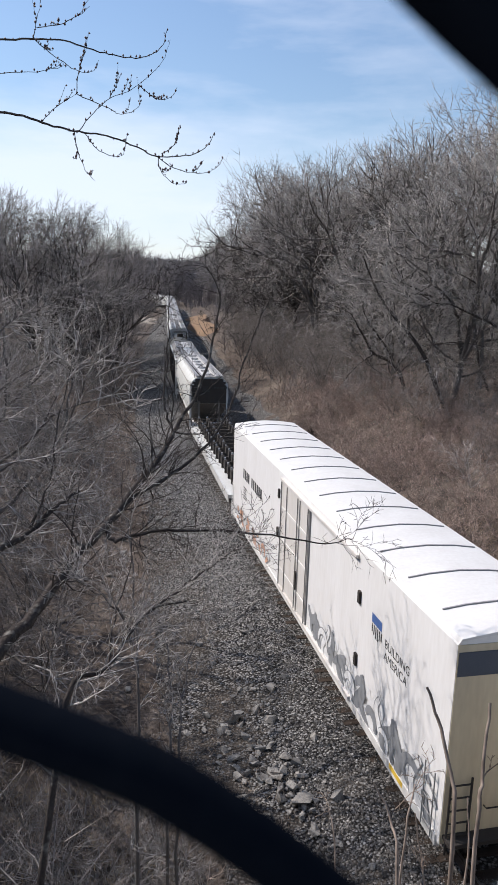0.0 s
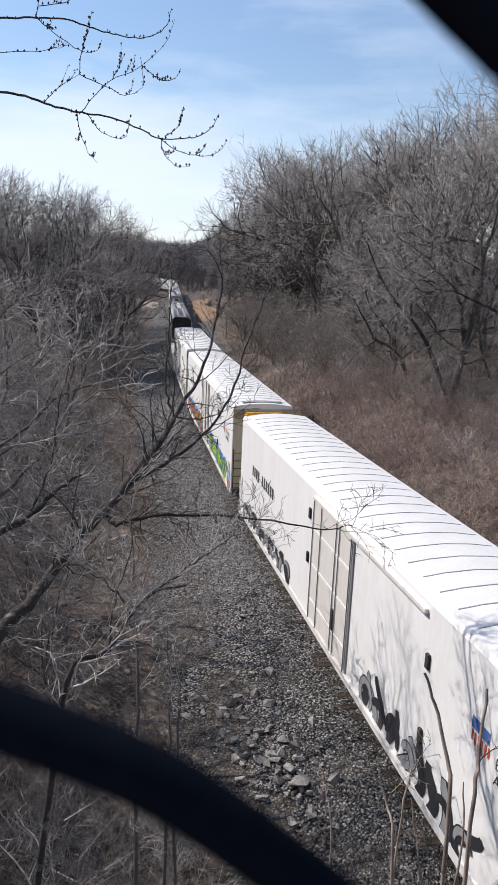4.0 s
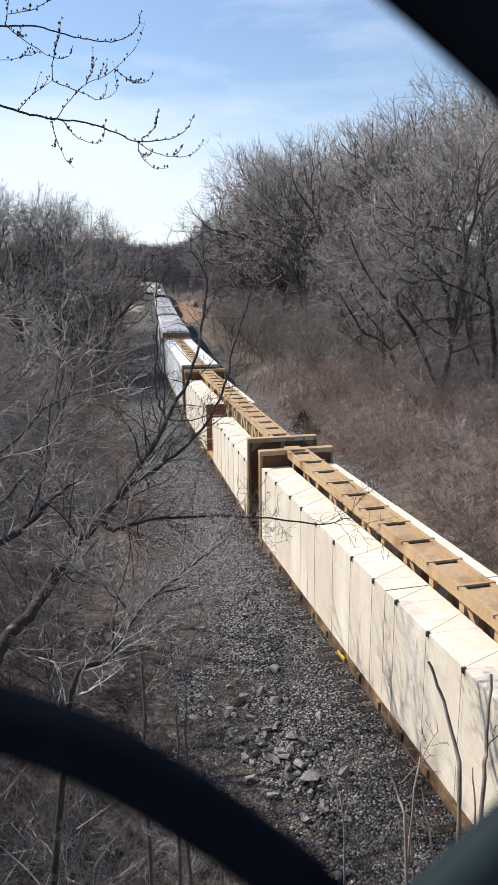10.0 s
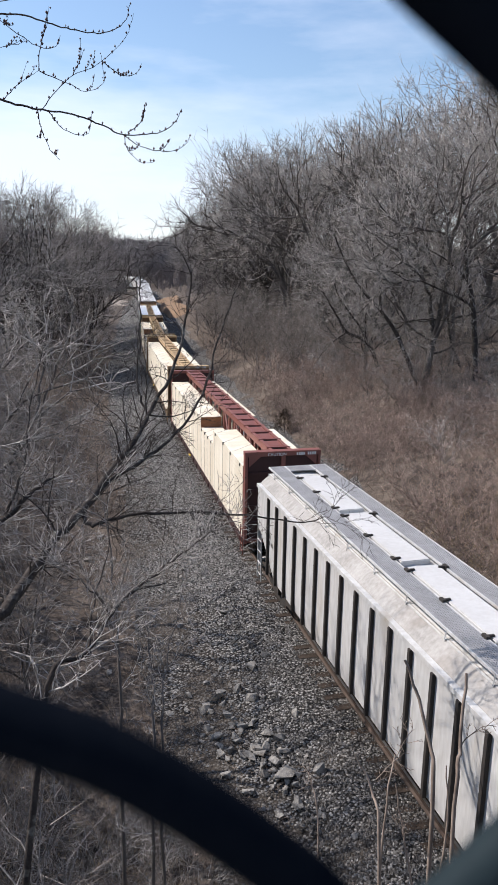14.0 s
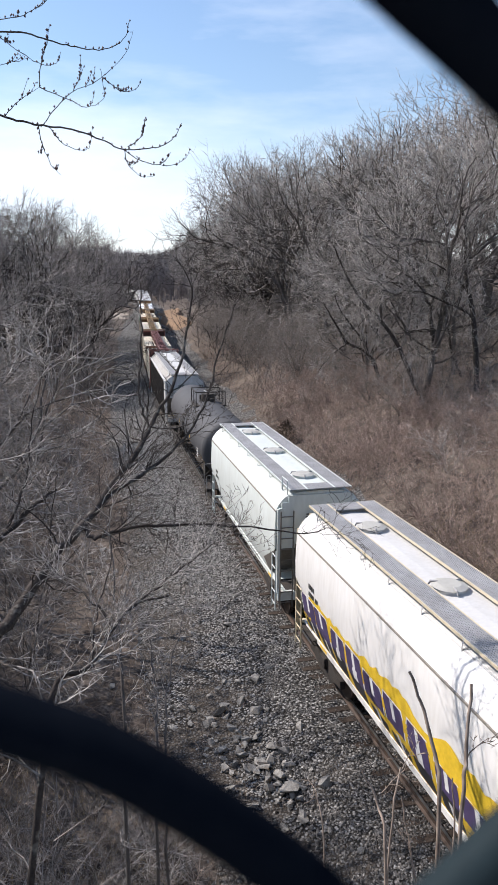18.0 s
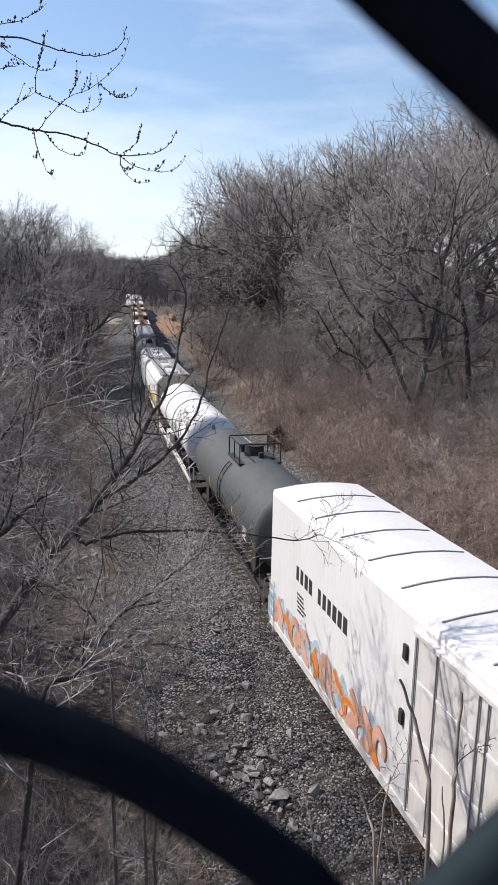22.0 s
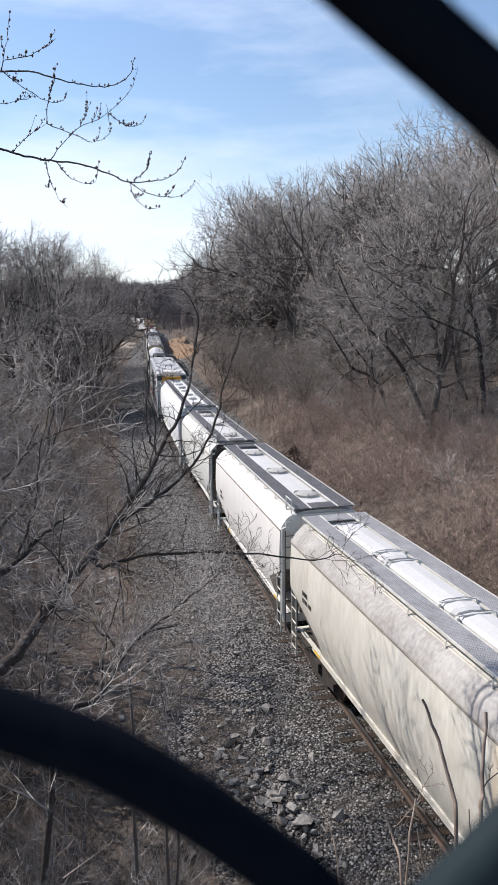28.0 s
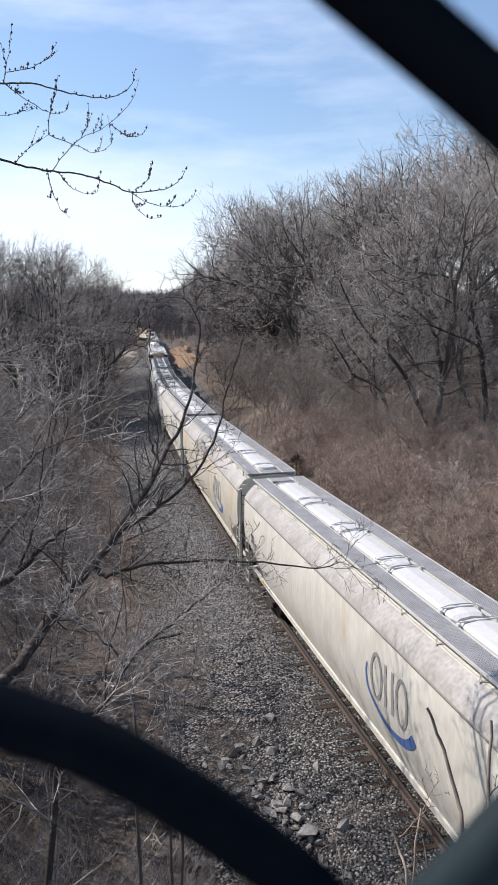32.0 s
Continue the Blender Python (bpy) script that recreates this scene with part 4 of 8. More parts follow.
def truck(parent, y):
    """A two-axle truck: side frames, bolster, axles and wheels."""
    t = new("truck")
    t.parent = parent
    t.location = (0, y, 0)
    if "side_frame" not in TRUCK:
        bm = bmesh.new()
        for x in (-1.02,):
            prof = [(-1.15, 0.42), (-1.1, 0.62), (-0.75, 0.66), (-0.4, 0.86), (0.4, 0.86), (0.75, 0.66), (1.1, 0.62), (1.15, 0.42), (0.8, 0.4), (0.45, 0.22), (-0.45, 0.22), (-0.8, 0.4)]
            loft(bm, [[(x - 0.07, a, b) for a, b in prof], [(x + 0.07, a, b) for a, b in prof]])
        TRUCK["side_frame"] = part("side_frame", bm, M["under"], t)
        bm = bmesh.new()
        bmesh.ops.create_cone(bm, cap_ends=True, segments=24, radius1=0.46, radius2=0.43, depth=0.13, matrix=Matrix.Rotation(radians(90), 4, "Y"))
        bmesh.ops.create_cone(bm, cap_ends=True, segments=14, radius1=0.12, radius2=0.1, depth=0.24, matrix=Matrix.Translation((-0.1, 0, 0)) @ Matrix.Rotation(radians(90), 4, "Y"))
        TRUCK["wheel"] = part("wheel", bm, M["wheel"], t)
        TRUCK["wheel"].matrix_basis = Matrix.Translation((-0.76, -0.88, 0.46))
        TRUCK["bolster"] = boxes("bolster", M["under"], t, [(-1.2, 1.2, -0.2, 0.2, 0.5, 0.8)], bevel=0.02)
        TRUCK["axle"] = pipes("axle", M["under"], t, [[(-0.8, -0.88, 0.46), (0.8, -0.88, 0.46)]], 0.08)
        for m in ((-0.76, 0.88), (0.76, -0.88), (0.76, 0.88)):
            again(TRUCK["wheel"], t, Matrix.Translation((m[0], m[1], 0.46)) @ (Matrix.Rotation(math.pi, 4, "Z") if m[0] > 0 else Matrix()))
        again(TRUCK["side_frame"], t, Matrix.Rotation(math.pi, 4, "Z"))
        again(TRUCK["axle"], t, Matrix.Translation((0, 1.76, 0)))
        TRUCK["first"] = t
    else:
        for o in TRUCK["first"].children:
            again(o, t, o.matrix_basis.copy())
    return t


TRUCK = {}


def running_gear(car, L, inset=1.9, sill=True):
    """Trucks, centre sill and couplers."""
    truck(car, -L / 2 + inset)
    truck(car, L / 2 - inset)
    if sill:
        boxes("centre_sill", M["under"], car, [(-0.25, 0.25, -L / 2 + 0.1, L / 2 - 0.1, 0.62, 0.95)])
    for s in (-1, 1):
        y = s * (L / 2 + 0.35)
        boxes("coupler", M["under"], car, [(-0.09, 0.09, min(y, y - s * 0.9), max(y, y - s * 0.9), 0.74, 0.92), (-0.16, 0.16, min(y, y + s * 0.3), max(y, y + s * 0.3), 0.68, 0.98)], bevel=0.02)


def ladder(car, mat, x, y0, y1, z0, z1, rungs=6, lean=0.0, r=0.018):
    """A ladder in the plane x."""
    lad = pipes("ladder", mat, car, [[(x, y0, z0), (x + lean, y0, z1)], [(x, y1, z0), (x + lean, y1, z1)]], r * 1.3)
    for k in range(rungs):
        f = (k + 0.5) / rungs
        xx = x + lean * f
        pipes("rung", mat, lad, [[(xx, y0, z0 + (z1 - z0) * f), (xx, y1, z0 + (z1 - z0) * f)]], r)


def end_ladder(car, mat, y, x0, x1, z0, z1, rungs=6, r=0.018):
    lad = pipes("ladder", mat, car, [[(x0, y, z0), (x0, y, z1)], [(x1, y, z0), (x1, y, z1)]], r * 1.3)
    for k in range(rungs):
        z = z0 + (z1 - z0) * (k + 0.5) / rungs
        pipes("rung", mat, lad, [[(x0, y, z), (x1, y, z)]], r)


def bars(name, mat, parent, m, rows, proud=0.0):
    """Unreadable writing as plain bars: rows of (x0, x1, y0, y1) in the plane of m."""
    bm = bmesh.new()
    for a, b, c, d in rows:
        box(bm, a, b, c, d, -0.001, 0.003)
    ob = part(name, bm, mat, parent)
    ob.matrix_basis = m
    if len(rows) > 1:
        ob["kind"] = "stuff"
    return ob


def code_bars(parent, m, n, size, mat=None, name="car_marking"):
    rg = random.Random(n)
    rows = []
    x = 0
    for k in range(n):
        if k == 4:
            x += size * 0.8
        wide = size * rg.choice((0.5, 0.56, 0.46))
        rows.append((x, x + wide, 0, size))
        x += size * 0.78
    return bars(name, mat or M["ink"], parent, m, rows)


def small_print(parent, m, lines, width, step, mat=None, seed=1):
    rg = random.Random(seed)
    return bars("small_print", mat or M["ink"], parent, m, [(0 + rg.uniform(0, 0.1) * width, width * rg.uniform(0.6, 1.0), -i * step, -i * step + step * 0.5) for i in range(lines)])


def graffiti(parent, surf, y0, y1, z0, z1, cols, seed, letters=6, edge="black", cloud=0.12):
    """Sprayed block letters over a cloud of colour. surf(z) gives the x of the car's side. Runs from y1 down to y0."""
    rg = random.Random(seed)

    def strip(bm, rows, lift):
        prev = None
        for z, ya, yb in rows:
            pair = [bm.verts.new((surf(z) - lift, ya, z)), bm.verts.new((surf(z) - lift, yb, z))]
            if prev:
                bm.faces.new((prev[0], prev[1], pair[1], pair[0]))
            prev = pair

    back, fill, line_bm, fill2 = bmesh.new(), bmesh.new(), bmesh.new(), bmesh.new()
    step, h = (y1 - y0) / letters, z1 - z0
    n = letters * 7
    grid = []
    top = h * (1 + cloud)
    for k in range(n + 1):
        f = k / n
        ends = min(1.0, 0.35 + 9 * min(f, 1 - f))
        top += rg.uniform(-0.07, 0.07) * h
        top = min(max(top, h * (0.92 + cloud * 0.5)), h * (1.0 + cloud * 1.7))
        y = y1 + 0.1 - (y1 - y0 + 0.2) * f
        grid.append([back.verts.new((surf(z0 + top * ends * q / 6) - 0.004, y, z0 - 0.02 + top * ends * q / 6)) for q in range(7)])
    for ca, cb in zip(grid, grid[1:]):
        for q in range(6):
            back.faces.new((ca[q], cb[q], cb[q + 1], ca[q + 1]))
    for k in range(letters):
        c = y1 - step * (k + 0.5)
        w = step * 0.43 * rg.uniform(0.92, 1.08)
        slant, bulge, hi = step * rg.uniform(-0.12, 0.2), rg.uniform(-0.12, 0.12), rg.uniform(0.86, 1.0)
        rows = []
        for q in range(9):
            f = q / 8
            hw = w * (0.86 if q in (0, 8) else 1.0) * (1 + bulge * math.sin(f * 3.14)) * rg.uniform(0.96, 1.04)
            cc = c + slant * (f - 0.5)
            rows.append((z0 + h * (0.03 + (hi - 0.05) * f), cc + hw, cc - hw))
        strip(line_bm, [(z + (0.035 if i == 8 else -0.02 if i == 0 else 0), ya + 0.045, yb - 0.045) for i, (z, ya, yb) in enumerate(rows)], 0.007)
        strip(fill, rows, 0.010)
        m = rg.choice((3, 4, 5))
        strip(fill2, [(z, ya - 0.03, yb + 0.03) for z, ya, yb in rows[:m]], 0.012)
        style = rg.randrange(4)
        for lo, hi2, width in ((0, 3, 0.16), (5, 8, 0.16), (3, 5, 0.3)):
            if (style == 0 and lo == 5) or (style == 1 and lo == 0) or (style == 2 and lo == 3) or (style == 3 and lo == 0):
                continue
            strip(line_bm, [(z, (ya + yb) / 2 + w * width, (ya + yb) / 2 - w * width) for z, ya, yb in rows[lo:hi2 + 1]], 0.014)
    gr = part("graffiti", back, M["spray_" + cols[0]], parent, "sprayed graffiti lettering in " + " and ".join(sorted(set(cols))))
    for ob in (gr, part("outline", line_bm, M["spray_" + edge], gr), part("letter_fill", fill, M["spray_" + cols[1]], gr), part("letter_fill", fill2, M["spray_" + cols[2]], gr)):
        ob["kind"] = "stuff"


# ---- refrigerator cars ----
def wild_graffiti(parent, x, y0, y1, z0, z1, cols, seed, edge="grey"):
    """Interlocking sprayed curves with outlines over pale clouds of mist, running from y1 down to y0 on the side at x."""
    rg = random.Random(seed)
    h = z1 - z0
    mist, line_bm, fills = bmesh.new(), bmesh.new(), [bmesh.new() for _ in cols[1:]]

    def stroke(bm, pts, width, lift):
        prev = None
        for i, (a, b, ww) in enumerate(pts):
            a2, b2, _ = pts[min(i + 1, len(pts) - 1)]
            a1, b1, _ = pts[max(i - 1, 0)]
            t = Vector((a2 - a1, b2 - b1)).normalized()
            nn = Vector((-t.y, t.x)) * (width * ww)
            pr = [bm.verts.new((x - lift, a + nn.x, max(b + nn.y, z0 - 0.02))), bm.verts.new((x - lift, a - nn.x, max(b - nn.y, z0 - 0.02)))]
            if prev:
                bm.faces.new((prev[0], prev[1], pr[1], pr[0]))
            prev = pr

    n = max(4, round((y1 - y0) / 0.75))
    lift = 0.004
    for k in range(n):
        c = y1 - (y1 - y0) * (k + 0.5) / n
        stroke(mist, [(c + rg.uniform(0.2, 0.5), z0 + h * f * rg.uniform(0.9, 1.05), 0.6 + 0.4 * math.sin(3.1 * f)) for f in np.linspace(0.05, 0.95, 7)], rg.uniform(0.3, 0.5), lift + 0.0004 * k)
    lift += 0.008
    for k in range(n + 2):
        c = y1 - (y1 - y0) * (k + 0.5) / (n + 2)
        amp, ph, lean, top = rg.uniform(0.12, 0.32), rg.uniform(0, 6.28), rg.uniform(-0.35, 0.35), rg.uniform(0.7, 1.08)
        pts = [(c + amp * math.sin(ph + 4.6 * f) + lean * f, z0 + h * top * f, 0.55 + 0.6 * math.sin(3.0 * f + 0.1) * rg.uniform(0.8, 1.1)) for f in np.linspace(0.0, 1.0, 12)]
        wd = rg.uniform(0.09, 0.15)
        stroke(line_bm, [(a, b + (0.03 if i == 11 else 0), w) for i, (a, b, w) in enumerate(pts)], wd + 0.035, lift)
        stroke(fills[k % len(fills)], pts, wd, lift + 0.0004)
        lift += 0.0008
    for k in range(n):
        # bowls and arms that link the uprights
        c = y1 - (y1 - y0) * (k + 0.75) / n
        zc0, rw, rh = z0 + h * rg.uniform(0.25, 0.6), rg.uniform(0.22, 0.42), h * rg.uniform(0.2, 0.36)
        a0, a1 = rg.uniform(-1.2, 0.6), rg.uniform(2.4, 4.6)
        pts = [(c - rw * math.cos(a0 + (a1 - a0) * f), zc0 + rh * math.sin(a0 + (a1 - a0) * f), 0.5 + 0.55 * math.sin(3.0 * f + 0.1)) for f in np.linspace(0.0, 1.0, 14)]
        wd = rg.uniform(0.07, 0.11)
        stroke(line_bm, pts, wd + 0.03, lift)
        stroke(fills[(k + 1) % len(fills)], pts, wd, lift + 0.0004)
        lift += 0.0008
    gr = part("graffiti", mist, M["spray_" + cols[0]], parent, "sprayed graffiti of interlocking curves in " + " and ".join(sorted(set(cols))))
    for ob in [gr, part("outline", line_bm, M["spray_" + edge], gr)] + [part("letter_fill", b, M["spray_" + c], gr) for b, c in zip(fills, cols[1:])]:
        ob["kind"] = "stuff"


def reefer(label, L, rear, rib_step, door_y, seed, tag, marks_y, unit=None, end_mat="beige"):
    car = tagged(new("refrigerator_car"), label, "freight car", "cars of the freight train")
    X = 1.45
    bm = bmesh.new()
    ring = [(-X, 0.74), (-X, 4.86), (-1.38, 4.97), (-0.7, 5.06), (0, 5.1), (0.7, 5.06), (1.38, 4.97), (X, 4.86), (X, 0.74)]
    loft(bm, [[(x, y, z) for x, z in ring] for y in (-L / 2, L / 2)])
    part("body", bm, M["white_bright"], car)
    bm = bmesh.new()
    top = [(-1.44, 4.90), (-1.39, 4.985), (-0.7, 5.078), (0, 5.115), (0.7, 5.078), (1.39, 4.985), (1.44, 4.90), (1.36, 4.95), (0, 5.09), (-1.36, 4.95)]
    loft(bm, [[(x, y, z) for x, z in top] for y in (-L / 2 - 0.03, L / 2 + 0.03)])
    part("roof", bm, M["white"], car, smooth=True)
    n = int((L - 0.6) / rib_step)
    rib_w, rib_h = (0.017, 0.03) if rib_step > 1 else (0.013, 0.014)
    bm = bmesh.new()
    prof = [(-1.2, 5.008), (-0.7, 5.075), (0, 5.112), (0.7, 5.075), (1.25, 5.0)]
    loft(bm, [[(x, -rib_w, z) for x, z in prof] + [(x, -rib_w, z + rib_h) for x, z in prof[::-1]], [(x, rib_w, z) for x, z in prof] + [(x, rib_w, z + rib_h) for x, z in prof[::-1]]])
    first = part("roof_rib", bm, M["rib"] if rib_step > 1 else M["grate"], car)
    y0 = -(n - 1) * rib_step / 2
    first.matrix_basis = Matrix.Translation((0, y0, 0))
    for k in range(1, n):
        again(first, car, Matrix.Translation((0, y0 + k * rib_step, 0)))
    # plug door with posts, rods and rails on the camera's side
    d0, d1 = door_y - 1.6, door_y + 1.6
    door = boxes("door", M["white_rusty"], car, [(-X - 0.05, -X + 0.01, d0, d1, 0.95, 4.6)], bevel=0.01)
    for y in (d0 + 0.03, d0 + 0.9, d0 + 1.15, d1 - 0.75, d1 - 0.03):
        pipes("lock_rod", M["rib"], door, [[(-X - 0.075, y, 0.9), (-X - 0.075, y, 4.65)]], 0.017)
    for z in (1.5, 2.6, 3.7):
        boxes("door_rib", M["white"], door, [(-X - 0.068, -X - 0.048, d0 + 0.1, d1 - 0.1, z, z + 0.07)])
    boxes("latch", M["under"], door, [(-X - 0.11, -X - 0.05, d0 + 0.95, d0 + 1.12, 1.6, 2.2)], bevel=0.01)
    boxes("door_post", M["rib"], car, [(-X - 0.045, -X + 0.01, d0 - 0.09, d0 - 0.05, 0.8, 4.7)])
    boxes("door_post", M["rib"], car, [(-X - 0.045, -X + 0.01, d1 + 0.05, d1 + 0.09, 0.8, 4.7)])
    boxes("door_track", M["white_rusty"], car, [(-X - 0.09, -X + 0.01, d0 - 4.1, d1 + 0.1, 4.62, 4.72)], bevel=0.01)
    boxes("door_track", M["white_rusty"], car, [(-X - 0.09, -X + 0.01, d0 - 4.1, d1 + 0.1, 0.8, 0.9)], bevel=0.01)
    for y, z in ((d0 - 4.3, 3.55), (d0 - 4.3, 1.9), (d1 + 0.45, 3.9), (d1 + 0.45, 2.5)):
        boxes("door_stop", M["under"], car, [(-X - 0.06, -X + 0.01, y - 0.07, y + 0.07, z, z + 0.32)], bevel=0.01)
    boxes("side_sill", M["white"], car, [(-X - 0.03, -X + 0.1, -L / 2 + 0.1, L / 2 - 0.1, 0.62, 0.86)], bevel=0.01)
    boxes("side_sill", M["white"], car, [(X - 0.1, X + 0.03, -L / 2 + 0.1, L / 2 - 0.1, 0.62, 0.86)], bevel=0.01)
    # shield badge and slogan
    if marks_y is not None:
        bm = bmesh.new()
        sh = [(-0.36, 0.48), (0, 0.56), (0.36, 0.48), (0.36, 0.0), (0.22, -0.3), (0, -0.5), (-0.22, -0.3), (-0.36, 0.0)]
        bm.faces.new([bm.verts.new((a, b, 0)) for a, b in sh])
        badge = part("shield_badge", bm, M["whitetext"], car)
        badge.matrix_basis = side_m(-X - 0.004, marks_y, 3.3) @ Matrix.Scale(0.85, 4)
        bars("badge_band", M["mark_blue"], badge, Matrix.Translation((0, 0, 0.003)), [(-0.34, 0.34, 0.2, 0.46)])
        bars("badge_stripes", M["spray_red"] if seed != 1 else M["ink"], badge, Matrix.Translation((0, 0, 0.003)), [(-0.31 + 0.125 * i, -0.25 + 0.125 * i, -0.22 + 0.06 * abs(i - 2.5) , 0.16) for i in range(6)])
        words("BUILDING\nAMERICA", 0.29, M["ink"], car, side_m(-X - 0.004, marks_y - 0.5, 3.22))
    code_bars(car, side_m(-X - 0.004, L / 2 - 2.3, 3.0), 10, 0.42)
    small_print(car, side_m(-X - 0.004, L / 2 - 2.4, 2.6), 5, 0.8, 0.12, seed=seed)
    if tag:
        for args in tag:
            if args[0] == "wild":
                wild_graffiti(car, -X - 0.004, *args[1:])
            else:
                graffiti(car, lambda z: -X - 0.004, *args)
    boxes("reflector", M["safety"], car, [(-X - 0.034, -X - 0.028, -L / 2 + 1.6, -L / 2 + 2.3, 0.72, 0.84)])
    boxes("reflector", M["safety"], car, [(-X - 0.034, -X - 0.028, -2.2, -1.5, 0.72, 0.84)])
    # rear end
    yr = -L / 2
    boxes("end_sheet", M[end_mat], car, [(-1.44, 1.44, yr - 0.02, yr + 0.01, 0.75, 4.86)])
    if rear == "band":
        boxes("end_band", M["navy"], car, [(-1.42, 1.42, yr - 0.04, yr - 0.02, 4.25, 4.72)])
        code_bars(car, rear_m(0.3, yr - 0.046, 4.4), 10, 0.16, M["whitetext"])
    elif rear == "brown":
        boxes("end_band", M["brown_band"], car, [(-1.44, 1.44, yr - 0.05, yr - 0.02, 4.38, 4.86)])
    elif rear == "unit":
        boxes("corner_panel", M["navy"] if end_mat == "lightgrey" else M["timber_yellow"], car, [(-1.42, -0.85, yr - 0.04, yr - 0.02, 4.35, 4.82)])
        boxes("corner_panel", M["navy"] if end_mat == "lightgrey" else M["timber_yellow"], car, [(0.85, 1.42, yr - 0.04, yr - 0.02, 4.35, 4.82)])
        ru = boxes("cooling_unit", M["lightgrey"], car, [(-0.82, 0.82, yr - 0.34, yr - 0.03, 2.3, 4.35)], "grey cooling unit with a yellow louvred cover", 0.05)
        boxes("unit_cover", M["unit_yellow"], ru, [(-0.95, 0.95, yr - 0.45, yr - 0.03, 4.1, 4.72)], bevel=0.08)
        for i in range(5):
            boxes("louvre", M["under"], ru, [(-0.35, 0.35, yr - 0.462, yr - 0.44, 4.18 + 0.09 * i, 4.22 + 0.09 * i)])
        boxes("black_panel", M["under"], ru, [(-0.62, 0.62, yr - 0.37, yr - 0.33, 3.3, 4.05)], bevel=0.015)
        boxes("vent", M["under"], ru, [(-0.72, -0.5, yr - 0.36, yr - 0.33, 2.9, 3.05)])
        boxes("roof_hatch", M["rib"], car, [(-0.95, 0.95, yr + 0.25, yr + 0.6, 5.07, 5.13)])
    end_ladder(car, M["under"], yr - 0.12, -1.38, -0.95, 0.6, 2.9 if rear == "unit" else 2.2, 6)
    for x in (-0.6, 0.9):
        pipes("grab_iron", M["under"], car, [[(x, yr - 0.03, 1.5), (x, yr - 0.12, 1.5), (x + 0.4, yr - 0.12, 1.5), (x + 0.4, yr - 0.03, 1.5)]], 0.015)
    boxes("end_platform", M["under"], car, [(-1.4, 1.4, yr - 0.32, yr + 0.3, 0.88, 0.96)])
    boxes("brake_housing", M["under"], car, [(0.3, 0.75, yr - 0.22, yr - 0.03, 1.3, 2.0)], bevel=0.03)
    ladder(car, M["rib"], -X - 0.06, yr + 0.25, yr + 0.65, 0.7, 2.1, 5, 0.0, 0.011)
    ladder(car, M["white"], -X - 0.06, L / 2 - 0.5, L / 2 - 0.1, 0.55, 2.2, 6, 0.0, 0.012)
    running_gear(car, L, 2.6)
    return car


# ---- centre beam cars with lumber ----
def s_mark(bm, y, z, w, h, tilt):
    """A slanted angular printed mark of five strokes, just proud of the wrap."""
    for a, b, c, d in ((0.04, 1, 0.8, 1), (0, 0.28, 0.48, 0.9), (0.05, 0.95, 0.4, 0.6), (0.72, 1, 0.1, 0.52), (0, 0.96, 0, 0.2)):
        vs = []
        for x in (-1.478, -1.470):
            for u, v in ((a, c), (b, c), (b, d), (a, d)):
                u2, v2 = u + 0.22 * v, v + tilt * u
                vs.append(bm.verts.new((x, y - w * u2, z + h * v2)))
        for f in ((0, 1, 2, 3), (7, 6, 5, 4), (0, 4, 5, 1), (1, 5, 6, 2), (2, 6, 7, 3), (3, 7, 4, 0)):
            bm.faces.new([vs[i] for i in f])


def wrapped_bundle(x0, x1, a, b, z0, z1, seed):
    """A pack of boards under loose, wrinkled plastic."""
    g = np.random.default_rng(seed)
    bm = bmesh.new()
    box(bm, x0, x1, a, b, z0, z1)
    bmesh.ops.bevel(bm, geom=bm.edges[:], offset=0.016, segments=1, affect="EDGES")
    bmesh.ops.subdivide_edges(bm, edges=[e for e in bm.edges if e.calc_length() > 0.3], cuts=9, use_grid_fill=True)
    ph = g.uniform(0, 6.28, 6)
    for v in bm.verts:
        y, z = v.co.y, v.co.z
        w = 0.014 * math.sin(5.1 * y + 2.3 * z + ph[0]) + 0.011 * math.sin(11 * y - 7 * z + ph[1]) + g.uniform(-0.022, 0.006)
        v.co.x += w if v.co.x > (x0 + x1) / 2 else -w
        v.co.z += 0.02 * math.sin(4 * y + 3 * v.co.x + ph[2]) * (1 if z > (z0 + z1) / 2 else 0) + g.uniform(-0.012, 0.0)
    return bm


